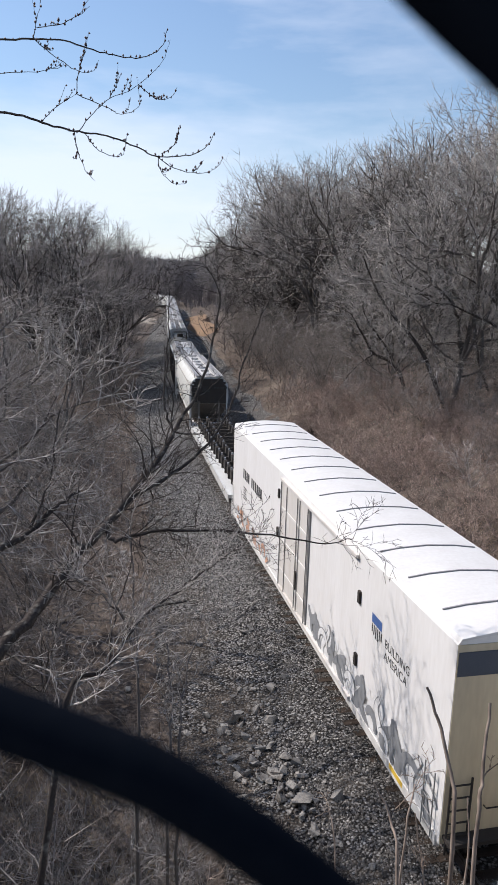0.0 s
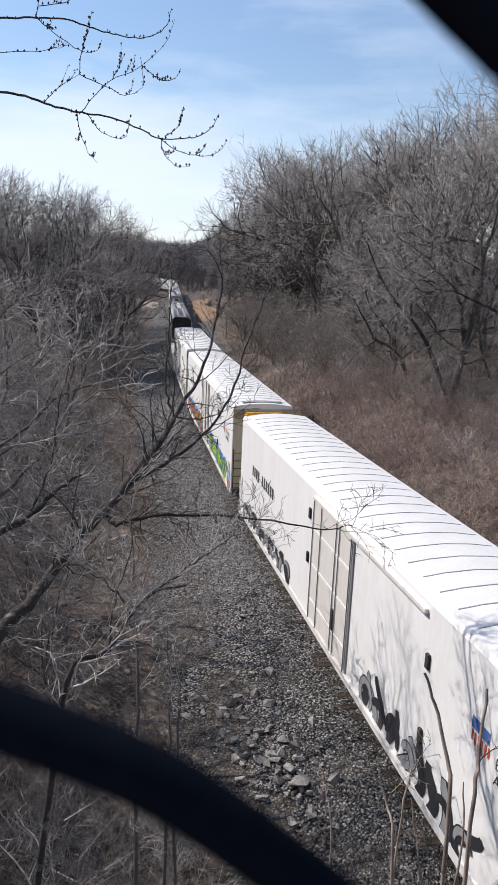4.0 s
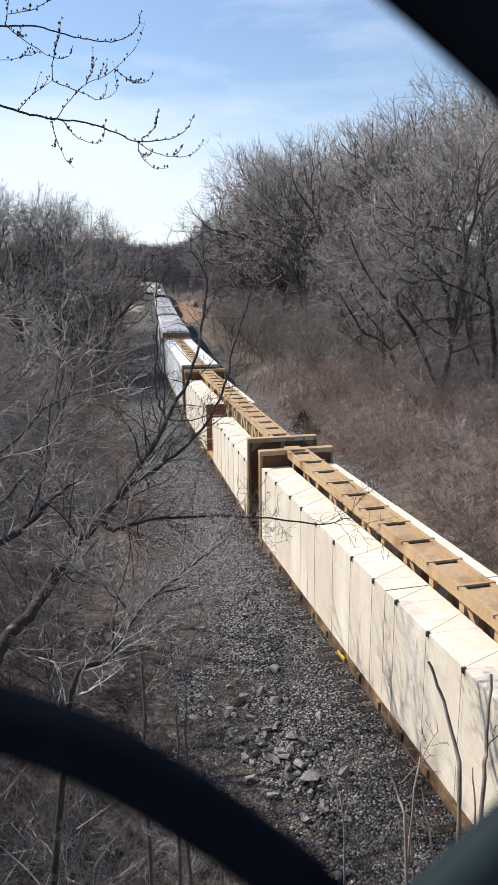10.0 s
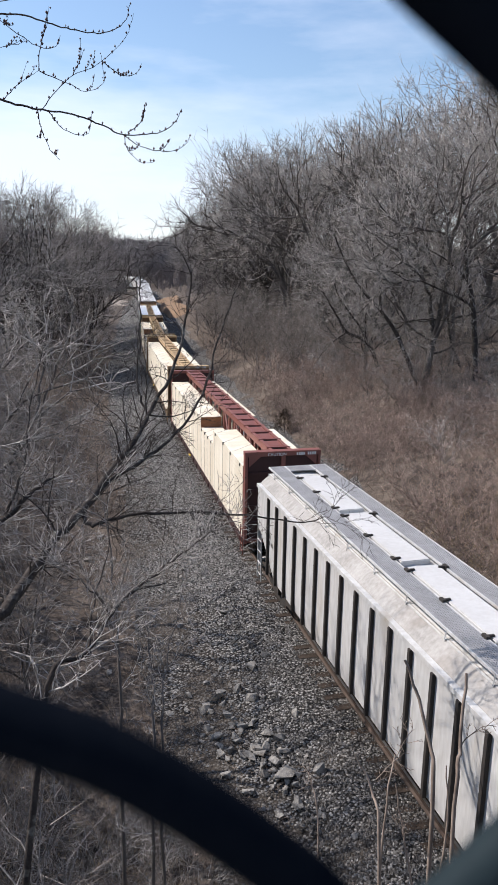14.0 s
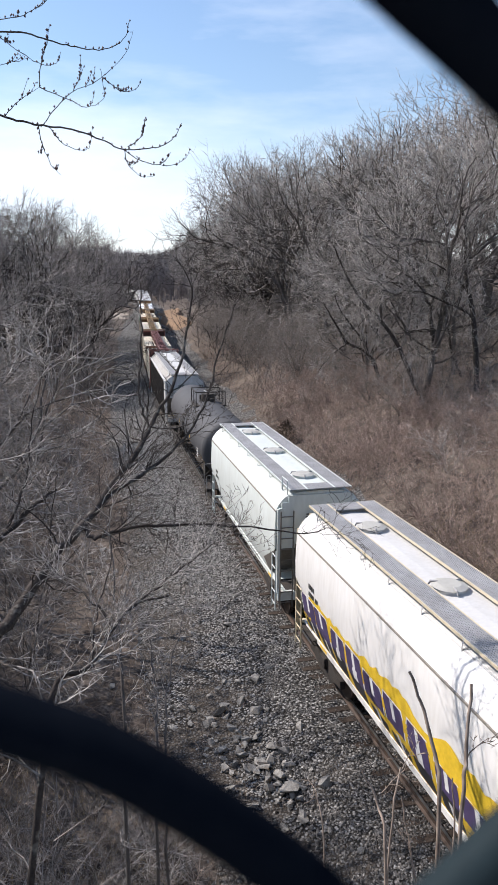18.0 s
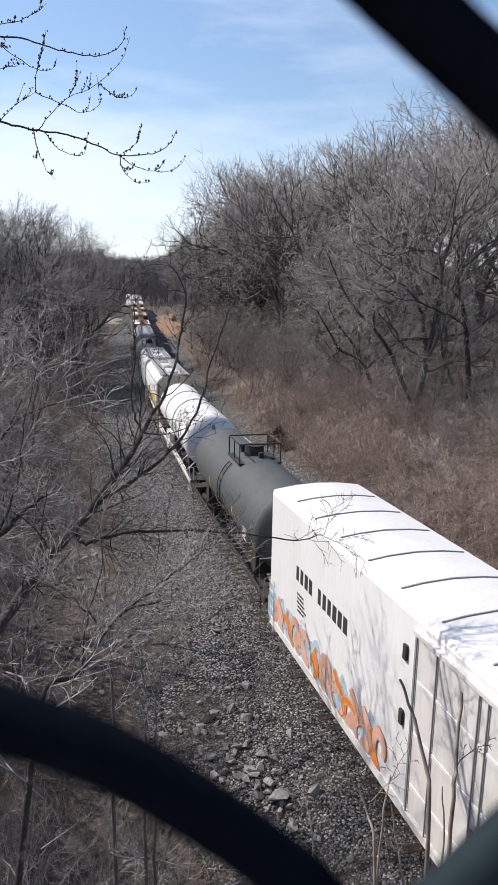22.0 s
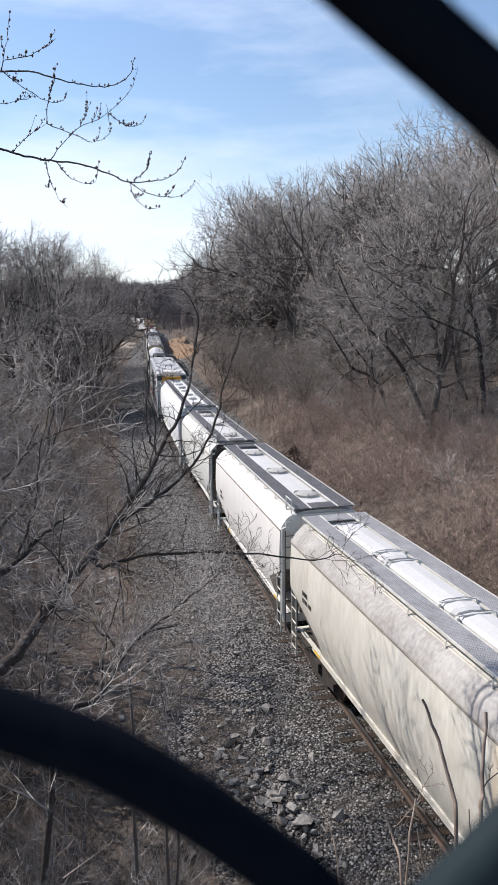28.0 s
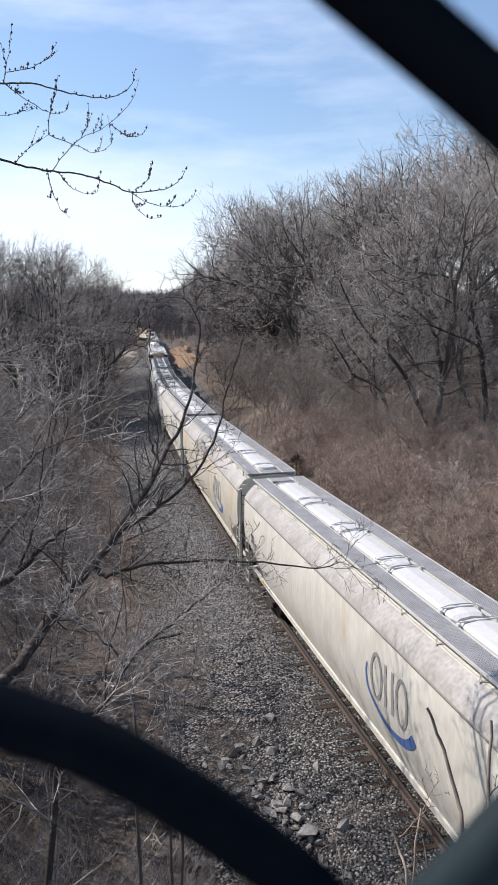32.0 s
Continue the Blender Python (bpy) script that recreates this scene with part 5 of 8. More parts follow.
def centre_beam(label, L, frame_mat, load_mat, stacks, wrapped, seed):
    """stacks: (front, rear, top) of each run of lumber, as distances from the car's middle."""
    car = tagged(new("centre_beam_car"), label, "freight car", "cars of the freight train")
    rg = random.Random(seed)
    edge_mat = frame_mat if frame_mat == M["oxide"] else M["post_brown"]
    boxes("deck", frame_mat, car, [(-1.38, 1.38, -L / 2, L / 2, 0.98, 1.12)])
    for s in (-1, 1):
        boxes("side_sill", M["oxide_dark"] if frame_mat == M["oxide"] else M["sill_brown"], car, [(min(s * 1.36, s * 1.45), max(s * 1.36, s * 1.45), -L / 2, L / 2, 0.8, 1.1)], bevel=0.01)
    for k in range(int(L / 1.2)):
        boxes("stake_pocket", M["oxide_dark"] if frame_mat == M["oxide"] else M["sill_brown"], car, [(-1.50, -1.445, -L / 2 + 0.6 + k * 1.2, -L / 2 + 0.8 + k * 1.2, 0.84, 1.06)], bevel=0.01)
    boxes("reflector", M["safety"], car, [(-1.526, -1.47, 2.2, 2.65, 0.9, 0.99)])
    for s in (-1, 1):
        y = s * (L / 2 - 0.12)
        # panels face away from the sun; that shade is put into their colour
        bh = boxes("bulkhead", M["oxide_dark"] if frame_mat == M["oxide"] else M["bulkhead_brown"], car, [(-1.36, 1.36, y - 0.06, y + 0.06, 1.1, 4.35)])
        for x in (-1.34, 1.34) if wrapped else (-1.40, 1.40):
            boxes("corner_post", frame_mat if wrapped else edge_mat, bh, [(x - 0.05, x + 0.05, y - 0.16, y + 0.16, 0.95, 4.45)], bevel=0.015)
        boxes("top_rail", frame_mat, bh, [(-1.40 if wrapped else -1.46, 1.40 if wrapped else 1.46, y - 0.17, y + 0.17, 4.34, 4.52)], bevel=0.015)
        for z in (1.7, 2.35, 3.0, 3.65):
            boxes("stiffener", M["oxide_dark"] if frame_mat == M["oxide"] else M["bulkhead_brown"], bh, [(-1.32, 1.32, y + s * 0.1 - 0.05, y + s * 0.1 + 0.05, z, z + 0.1)])
        boxes("mid_post", edge_mat, bh, [(-0.08, 0.08, y + s * 0.1 - 0.07, y + s * 0.1 + 0.07, 1.1, 4.34)])
        for x in (-1.3, 1.14):
            bm = bmesh.new()
            sx = 1 if x < 0 else -1
            xa = x if x < 0 else x + 0.16
            loft(bm, [[(xa, y + s * 0.12 - 0.02, 4.34), (xa + sx * 0.45, y + s * 0.12 - 0.02, 4.34), (xa, y + s * 0.12 - 0.02, 3.95)], [(xa, y + s * 0.12 + 0.02, 4.34), (xa + sx * 0.45, y + s * 0.12 + 0.02, 4.34), (xa, y + s * 0.12 + 0.02, 3.95)]])
            part("gusset", bm, edge_mat, bh)
    # centre beam: top chord, posts, diagonals
    boxes("top_chord", frame_mat, car, [(-0.42, -0.30, -L / 2 + 0.2, L / 2 - 0.2, 4.22, 4.5), (0.30, 0.42, -L / 2 + 0.2, L / 2 - 0.2, 4.22, 4.5)], bevel=0.0)
    n = int((L - 1) / 1.25)
    for k in range(n):
        y = -L / 2 + 0.7 + k * (L - 1.4) / (n - 1)
        bm = bmesh.new()
        w = (L - 1.4) / (n - 1)
        loft(bm, [[(-0.31, y + 0.2, 4.26), (0.31, y + 0.2, 4.26), (0.31, y + 0.2, 4.29), (-0.31, y + 0.2, 4.29)], [(-0.31, y + w * 0.45, 4.38), (0.31, y + w * 0.45, 4.38), (0.31, y + w * 0.45, 4.41), (-0.31, y + w * 0.45, 4.41)], [(-0.31, y + w * 0.88, 4.43), (0.31, y + w * 0.88, 4.43), (0.31, y + w * 0.88, 4.47), (-0.31, y + w * 0.88, 4.47)]])
        part("top_plate", bm, frame_mat, car)
        boxes("cross_piece", frame_mat, car, [(-0.46, 0.46, y - 0.04, y + 0.04, 4.46, 4.52)])
        # black strip drawn for the shadow line at each plate's lower edge
        boxes("hinge_bar", M["under"], car, [(-0.40, 0.40, y - 0.075, y - 0.045, 4.44, 4.47)])
        boxes("post", frame_mat, car, [(-0.3, -0.2, y - 0.1, y + 0.1, 1.1, 4.25), (0.2, 0.3, y - 0.1, y + 0.1, 1.1, 4.25)])
        if k % 2 == 0 and k + 1 < n:
            pipes("diagonal", frame_mat, car, [[(-0.25, y + 0.1, 2.9), (-0.25, y + w - 0.1, 4.2)]], 0.05, sides=4)
    # lumber
    for side in (-1, 1):
        for front, rear_y, top in stacks:
            run = front - rear_y
            m = max(1, round(run / 4.9))
            tiers = 4 if not wrapped else 5
            hh = (top - 1.13) / tiers
            for i in range(m):
                a, b = front - run * (i + 1) / m + (0.03 if wrapped else 0.012), front - run * i / m - (0.03 if wrapped else 0.012)
                for j in range(tiers):
                    jit = rg.uniform(-0.015, 0.015) if wrapped else rg.uniform(-0.003, 0.003)
                    drop = rg.uniform(0.0, 0.05) if j == tiers - 1 else 0
                    x0, x1 = (-1.44 + jit, -0.34) if side < 0 else (0.34, 1.44 + jit)
                    z0, z1 = 1.135 + hh * j + 0.002, 1.135 + hh * (j + 1) - 0.002 - drop
                    if wrapped:
                        ob = part("lumber_pack", wrapped_bundle(x0, x1, a, b, z0, z1 + 0.01, seed * 100 + i * 10 + j + (50 if side > 0 else 0)), load_mat, car, smooth=True)
                    else:
                        ob = boxes("lumber_pack", load_mat, car, [(x0, x1, a, b, z0, z1)])
                    if not wrapped and side < 0:
                        boxes("end_grain", M["lumber_end"], ob, [(x0 + 0.02, x1 - 0.02, a - 0.006, a + 0.002, 1.135 + hh * j + 0.03, 1.135 + hh * (j + 1) - 0.03)])
                        for q in range(1, 4):
                            zq = 1.135 + hh * (j + q / 4)
                            boxes("board_joint", M["lumber_joint"], ob, [(x0 - 0.002, x0 + 0.004, a + 0.05, b - 0.05, zq - 0.004, zq + 0.004)])
                    if wrapped and side < 0:
                        for c in range(4):
                            yy = a + (b - a) * (0.14 + 0.24 * c) + rg.uniform(-0.35, 0.35)
                            bm = bmesh.new()
                            s_mark(bm, yy, z0 + hh * rg.uniform(0.12, 0.45), 0.21, 0.30, rg.uniform(-0.15, 0.15))
                            part("green_mark", bm, M["mark_green"], ob)
                        if j == 2:
                            small_print(ob, side_m(-1.472, b - 0.4, 1.135 + hh * j + 0.4), 3, 0.5, 0.1, M["mark_blue"], seed + i)
                if side < 0:
                    for c in range(4):
                        yy = a + (b - a) * (0.1 + 0.26 * c) + rg.uniform(-0.15, 0.15)
                        zt = top - rg.uniform(0.0, 0.05)
                        st = pipes("strap", M["strap"], car, [[(-1.468, yy, 1.0), (-1.48, yy, zt - 0.02), (-1.40, yy, zt + 0.02), (-0.36, yy + rg.uniform(-0.2, 0.2), min(zt + 0.4, 4.3))]], 0.0048, sides=4)
                        boxes("corner_guard", M["strap"], st, [(-1.485, -1.40, yy - 0.03, yy + 0.03, zt - 0.10, zt + 0.02)], bevel=0.01)
    words("CAUTION", 0.16, M["whitetext"], car, rear_m(-0.62, -L / 2 - 0.072, 4.36))
    code_bars(car, rear_m(0.5, -L / 2 - 0.075, 4.36), 8, 0.11, M["whitetext"])
    ladder(car, frame_mat, -1.5, -L / 2 + 0.02, -L / 2 + 0.42, 0.5, 1.6, 4)
    running_gear(car, L, 2.4)
    return car


# ---- covered hoppers ----
def grating(car, x0, x1, y0, y1, z, mat, frame_mat):
    """A walkway of bearing bars and cross bars in a frame."""
    wk = boxes("walkway", frame_mat, car, [(x0, x0 + 0.03, y0, y1, z - 0.05, z + 0.004), (x1 - 0.03, x1, y0, y1, z - 0.05, z + 0.004)])
    bm = bmesh.new()
    n = max(3, int((x1 - x0) / 0.05))
    for i in range(1, n):
        x = x0 + (x1 - x0) * i / n
        box(bm, x - 0.014, x + 0.014, y0, y1, z - 0.03, z)
    m = int((y1 - y0) / 0.06)
    for i in range(m + 1):
        y = y0 + (y1 - y0) * i / m
        box(bm, x0 + 0.03, x1 - 0.03, y - 0.018, y + 0.018, z - 0.028, z - 0.002)
    g_ob = part("grating", bm, mat, wk)
    g_ob["kind"] = "stuff"


def hopper(label, L, body_mat, top_mat, end_mat, kind, H, hatch, walk_mat, seed, tag=None, logo=False, round_end=False, end_dark=False):
    """kind 'round': bulging smooth sides; 'ribbed': flat sides with outside posts."""
    car = tagged(new("covered_hopper"), label, "freight car", "cars of the freight train")
    X = 1.48
    if kind == "round":
        half = [(-1.0, H), (-1.2, H - 0.13), (-1.38, H - 0.36), (-1.45, H - 0.58), (-X, H - 1.4), (-X + 0.02, H - 2.1), (-1.35, H - 2.75), (-1.12, 1.10)]
    else:
        half = [(-1.0, H), (-1.2, H - 0.14), (-1.45, H - 0.4), (-1.45, 2.4), (-1.45, 1.8), (-1.45, 1.4), (-1.42, 1.1)]

    def surf(z):
        zs = [p[1] for p in half][::-1]
        xs = [p[0] for p in half][::-1]
        return float(np.interp(z, zs, xs))

    inset = 1.75 if L > 14 else 1.5
    ring = half + [(-a, b) for a, b in half[::-1]]
    rings = []
    steps = ((-L / 2 + 0.12, 1.55), (-L / 2 + 0.14, 1.5), (-L / 2 + inset + 0.4, 0.0), (L / 2 - inset - 0.4, 0.0), (L / 2 - 0.14, 1.5), (L / 2 - 0.12, 1.55))
    if round_end:
        steps = ((-L / 2 + 1.0, 0.75), (-L / 2 + 1.1, 0.35), (-L / 2 + 1.35, 0.0), (L / 2 - 1.35, 0.0), (L / 2 - 1.1, 0.35), (L / 2 - 1.0, 0.75))
    # slope sheets at both ends: the bottom rises towards the ends
    for y, rise in steps:
        rr = []
        for a, b in ring:
            if round_end and rise:
                zz = H - 1.6 + (b - H + 1.6) * (1 - 0.3 * rise)
                rr.append((a * (1 - 0.3 * rise * rise), y, zz))
                continue
            zz = max(b, 1.05 + rise)
            rr.append((math.copysign(abs(surf(zz)), a) if zz > b else a, y, zz))
        rings.append(rr)
    bm = bmesh.new()
    loft(bm, rings)
    # end faces that turn down get the darker colour with their shade in it
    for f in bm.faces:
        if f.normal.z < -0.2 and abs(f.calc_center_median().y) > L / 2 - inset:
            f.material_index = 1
    for f in bm.faces:
        if f.normal.z > 0.3 and (kind == "ribbed" or logo):
            f.material_index = 2
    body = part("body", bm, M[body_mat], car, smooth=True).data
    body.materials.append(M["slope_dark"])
    body.materials.append(M["shoulder_dirt"])
    # side sill and end frames
    for s in (-1, 1):
        boxes("side_sill", M[body_mat if kind == "round" else "slope_dark"], car, [(min(s * 1.06, s * 1.17), max(s * 1.06, s * 1.17), -L / 2 + 0.05, L / 2 - 0.05, 0.95, 1.12)], bevel=0.01)
    for s in (-1, 1):
        y = s * (L / 2 - 0.06)
        boxes("end_sill", M[end_mat], car, [(-1.38, 1.38, y - 0.08, y + 0.08, 0.82, 1.12)], bevel=0.01)
        for x in () if round_end and s > 0 else (-1.36, 1.36):
            w = 0.03 if round_end else 0.05
            boxes("corner_post", M["lightgrey"] if round_end else M[end_mat], car, [(x - w, x + w, y - w, y + w, 1.1, H - 0.05 if round_end else H - 0.45)])
            if kind == "round" and not round_end:
                boxes("corner_brace", M[end_mat], car, [(min(x * 0.86, x), max(x * 0.86, x), y - w, y + w, H - 0.5, H - 0.42)])
        for x in (-0.75, 0.75):
            boxes("end_post", M["slope_dark"], car, [(x - 0.06, x + 0.06, y - 0.05, y + 0.05, 1.1, 2.75)])
        if round_end:
            boxes("top_beam", M["lightgrey"], car, [(-1.36, 1.36, y - 0.05, y + 0.05, H - 0.1, H + 0.02)], bevel=0.01)
            for x in (-1.36, 1.36):
                boxes("side_beam", M[end_mat], car, [(x - 0.03, x + 0.03, min(y, y - s * 1.4), max(y, y - s * 1.4), H - 0.12, H - 0.05)])
            bm = bmesh.new()
            bmesh.ops.create_cone(bm, cap_ends=True, segments=20, radius1=0.24, radius2=0.24, depth=0.06, matrix=Matrix.Translation((-0.55, s * (L / 2 - 0.99), 1.95)) @ Matrix.Rotation(radians(90), 4, "X"))
            part("inspection_port", bm, M["under"], car)
        else:
            boxes("end_panel", M["under"] if end_dark else M[end_mat], car, [(-1.41, 1.41, y - 0.03, y + 0.03, 2.62, H - 0.55), (-1.28, 1.28, y - 0.03, y + 0.03, H - 0.55, H - 0.25), (-1.06, 1.06, y - 0.03, y + 0.03, H - 0.25, H - 0.02)])
        boxes("platform", M["under"], car, [(-1.3, 1.3, min(y, y - s * 1.2), max(y, y - s * 1.2), 1.0, 1.05)])
    # discharge gates
    for k in range(3 if L > 14 else 2):
        y = -L * 0.27 + k * L * 0.54 / (2 if L > 14 else 1)
        bm = bmesh.new()
        loft(bm, [[(-1.1, y - 1.5, 1.1), (1.1, y - 1.5, 1.1), (1.1, y + 1.5, 1.1), (-1.1, y + 1.5, 1.1)], [(-0.35, y - 0.4, 0.35), (0.35, y - 0.4, 0.35), (0.35, y + 0.4, 0.35), (-0.35, y + 0.4, 0.35)]])
        part("discharge_gate", bm, M[end_mat], car)
    if kind == "ribbed":
        n = 17
        for k in range(n):
            y = -L / 2 + 1.5 + k * (L - 3.0) / (n - 1)
            boxes("side_post", M["under"] if k % 1 == 0 else M[end_mat], car, [(-1.53, -1.445, y - 0.05, y + 0.05, 1.12, H - 0.42)], bevel=0.008)
        boxes("top_chord", M[body_mat], car, [(-1.5, -1.36, -L / 2 + 0.1, L / 2 - 0.1, H - 0.42, H - 0.3)], bevel=0.01)
    elif not round_end:
        boxes("top_seam", M["seam"], car, [(-1.462, -1.43, -L / 2 + 0.12, L / 2 - 0.12, H - 0.56, H - 0.52)])
    # roof
    bm = bmesh.new()
    loft(bm, [[(x, y, z) for x, z in ((-1.04, H - 0.01), (-0.6, H + 0.06), (0, H + 0.09), (0.6, H + 0.06), (1.04, H - 0.01), (1.04, H - 0.06), (-1.04, H - 0.06))] for y in (-L / 2 + 0.1, L / 2 - 0.1)])
    part("roof", bm, M[top_mat], car)
    zc_w = H + 0.2
    wi, wo = (0.46, 1.04) if hatch != "star" else (0.5, 1.04)
    for s in (-1, 1):
        grating(car, min(s * wi, s * wo), max(s * wi, s * wo), -L / 2 - 0.05, L / 2 + 0.05, zc_w, M[walk_mat], M[end_mat])
    for y in (-L / 2 + 0.25, L / 2 - 0.25):
        grating(car, -wi, wi, y - 0.3, y + 0.3, zc_w, M[walk_mat], M[end_mat])
    m = int(L / 1.45)
    for k in range(m):
        y = -L / 2 + 0.7 + k * (L - 1.4) / (m - 1)
        for s in (-1, 1):
            pipes("bracket", M[top_mat], car, [[(s * 1.03, y, zc_w), (s * 1.07, y, H - 0.02), (s * 0.84, y, H + 0.05)]], 0.02, sides=4)
    # hatches
    if hatch == "trough":
        nseg = 5
        for k in range(nseg):
            a = -L / 2 + 1.0 + k * (L - 2.0) / nseg
            b = a + (L - 2.0) / nseg - 0.12
            bm = bmesh.new()
            pr = [(-0.40, H + 0.06), (-0.40, H + 0.2), (-0.32, H + 0.26), (0, H + 0.29), (0.32, H + 0.26), (0.40, H + 0.2), (0.40, H + 0.06)]
            loft(bm, [[(x * 0.8, a, z - 0.03) for x, z in pr], [(x, a + 0.12, z) for x, z in pr], [(x, b - 0.12, z) for x, z in pr], [(x * 0.8, b, z - 0.03) for x, z in pr]])
            hc = part("hatch_cover", bm, M["white_roof"], car, "white trough hatch cover")
            if k == 0:
                # the last cover ends in a half-round hood
                bm = bmesh.new()
                bmesh.ops.create_cone(bm, cap_ends=True, segments=24, radius1=0.42, radius2=0.36, depth=0.2, matrix=Matrix.Translation((0, a + 0.1, H + 0.165)))
                part("hood", bm, M["white_roof"], hc)
            for yy in (a + 0.45, b - 0.16):
                boxes("hold_down", M["lightgrey"], hc, [(-0.44, 0.44, yy - 0.018, yy + 0.018, H + 0.275, H + 0.305), (-0.49, -0.43, yy - 0.05, yy + 0.05, H + 0.05, H + 0.27), (0.43, 0.49, yy - 0.05, yy + 0.05, H + 0.05, H + 0.27)], bevel=0.006)
                pipes("latch_bar", M["grate"], hc, [[(-0.42, yy + 0.07, H + 0.27), (-0.2, yy + 0.09, H + 0.305), (0.2, yy + 0.09, H + 0.305), (0.42, yy + 0.07, H + 0.27)]], 0.012, sides=4)
    elif hatch == "flat":
        for k in range(4):
            a = -L / 2 + 1.0 + k * (L - 2.0) / 4
            b = a + (L - 2.0) / 4 - 0.3
            hc = boxes("hatch_cover", M["white_roof"], car, [(-0.38, 0.38, a, b, H + 0.06, H + 0.2)], "weathered flat hatch cover", 0.02)
            for yy in (a + 0.2, (a + b) / 2, b - 0.2):
                for sx in (-1, 1) if yy == b - 0.2 else (-1,):
                    boxes("hold_down", M["under"], hc, [(min(sx * 0.3, sx * 0.5), max(sx * 0.3, sx * 0.5), yy - 0.03, yy + 0.03, H + 0.19, H + 0.24), (min(sx * 0.44, sx * 0.53), max(sx * 0.44, sx * 0.53), yy - 0.09, yy + 0.09, H + 0.04, H + 0.25)], bevel=0.01)
    else:
        cnt = {"round": 3 if L < 14 else 4, "star": 7}[hatch]
        for k in range(cnt):
            y = -L / 2 + L * (k + 0.5) / cnt
            bm = bmesh.new()
            r = 0.36 if hatch == "round" else 0.27
            bmesh.ops.create_cone(bm, cap_ends=True, segments=20, radius1=r, radius2=r, depth=0.10, matrix=Matrix.Translation((0, y, H + 0.12)))
            hc = part("hatch_cover", bm, M[top_mat], car)
            bm = bmesh.new()
            bmesh.ops.create_cone(bm, cap_ends=True, segments=20, radius1=r * (0.95 if hatch == "star" else 1.1), radius2=r * 0.7, depth=0.05, matrix=Matrix.Translation((0, y, H + 0.195)))
            part("hatch_lid", bm, M["grate"] if hatch == "star" else M["hatch_grey"], hc)
            for j in range(8 if hatch == "star" else 3):
                th = 6.283 * j / (8 if hatch == "star" else 3) + 0.4
                c, d = math.cos(th), math.sin(th)
                pipes("hatch_bolt", M["grate"], hc, [[(c * r * 0.7, y + d * r * 0.7, H + 0.215), (c * r * 1.12, y + d * r * 1.12, H + 0.2), (c * r * 1.22, y + d * r * 1.22, H + 0.12)]], 0.026, sides=4)
    # ladders and steps
    for s in (-1,) if round_end else (-1, 1):
        y = s * (L / 2 - 0.12)
        ladder(car, M[end_mat], -1.42, min(y, y - s * 0.45), max(y, y - s * 0.45), 0.45, H - 0.3 if round_end else 2.5, 9 if round_end else 5)
    end_ladder(car, M["slope_dark"], -L / 2 - 0.06, -1.32, -0.9, 0.6, H - 0.5, 9)
    pipes("grab_rail", M[end_mat], car, [[(-1.08, -L / 2 + 0.1, H), (-1.08, -L / 2 + 0.1, H + 0.45), (-1.08, -L / 2 + 0.7, H + 0.45), (-1.08, -L / 2 + 0.7, H)]], 0.02)
    ye = -L / 2 + (0.985 if round_end else -0.1)
    code_bars(car, rear_m(0.35, ye, H - 0.75), 9, 0.13)
    small_print(car, rear_m(-0.55, ye, H - 0.65), 5, 0.6, 0.09, seed=seed)
    zt = H - 1.75
    code_bars(car, side_m(surf(zt) - 0.02, L / 2 - 1.3, zt), 4, 0.14)
    code_bars(car, side_m(surf(zt - 0.22) - 0.02, L / 2 - 1.3, zt - 0.22), 6, 0.13)
    for k in range(2):
        boxes("reflector", M["safety"], car, [(-1.176, -1.162, -L / 2 + 1.4 + k * (L - 3.4), -L / 2 + 1.9 + k * (L - 3.4), 0.98, 1.07)])
    if logo:
        # a big swoosh under two plain rings and two bars
        ym, zm = -L / 2 + 6.0, H - 1.7

        def ribbon(name, mat, pts, w):
            bm = bmesh.new()
            prev = None
            for i, (a, b, ww) in enumerate(pts):
                a2, b2, _ = pts[min(i + 1, len(pts) - 1)]
                a1, b1, _ = pts[max(i - 1, 0)]
                t = Vector((a2 - a1, b2 - b1)).normalized()
                nn = Vector((-t.y, t.x)) * w * ww
                pr = []
                for q in (Vector((a, b)) + nn, Vector((a, b)) - nn):
                    z = zm + q.y
                    pr.append(bm.verts.new((surf(z) - 0.012, ym - q.x, z)))
                if prev:
                    bm.faces.new((prev[0], prev[1], pr[1], pr[0]))
                prev = pr
            return part(name, bm, mat, car)

        ribbon("logo_arc", M["mark_blue"], [(0.95 - 1.25 * math.cos(th), -0.05 - 0.85 * math.sin(th), 0.25 + 0.75 * (th + 0.3) / 3.0) for th in np.linspace(-0.3, 2.75, 28)], 0.12)
        for x0, x1 in ((0.0, 0.55), (1.3, 1.8)):
            ribbon("logo_ring", M["rib"], [((x0 + x1) / 2 - (x1 - x0) / 2 * math.cos(th), 0.1 + 0.52 * math.sin(th), 1) for th in np.linspace(0.0, 6.2832, 25)], 0.05)
        for x0 in (0.75, 1.1):
            ribbon("logo_bar", M["rib"], [(x0, 0.6 - 1.0 * i / 5, 1) for i in range(6)], 0.055)
    if tag:
        for args in tag:
            graffiti(car, lambda z: surf(z) - 0.008, *args)
    running_gear(car, L, 1.7)
    return car


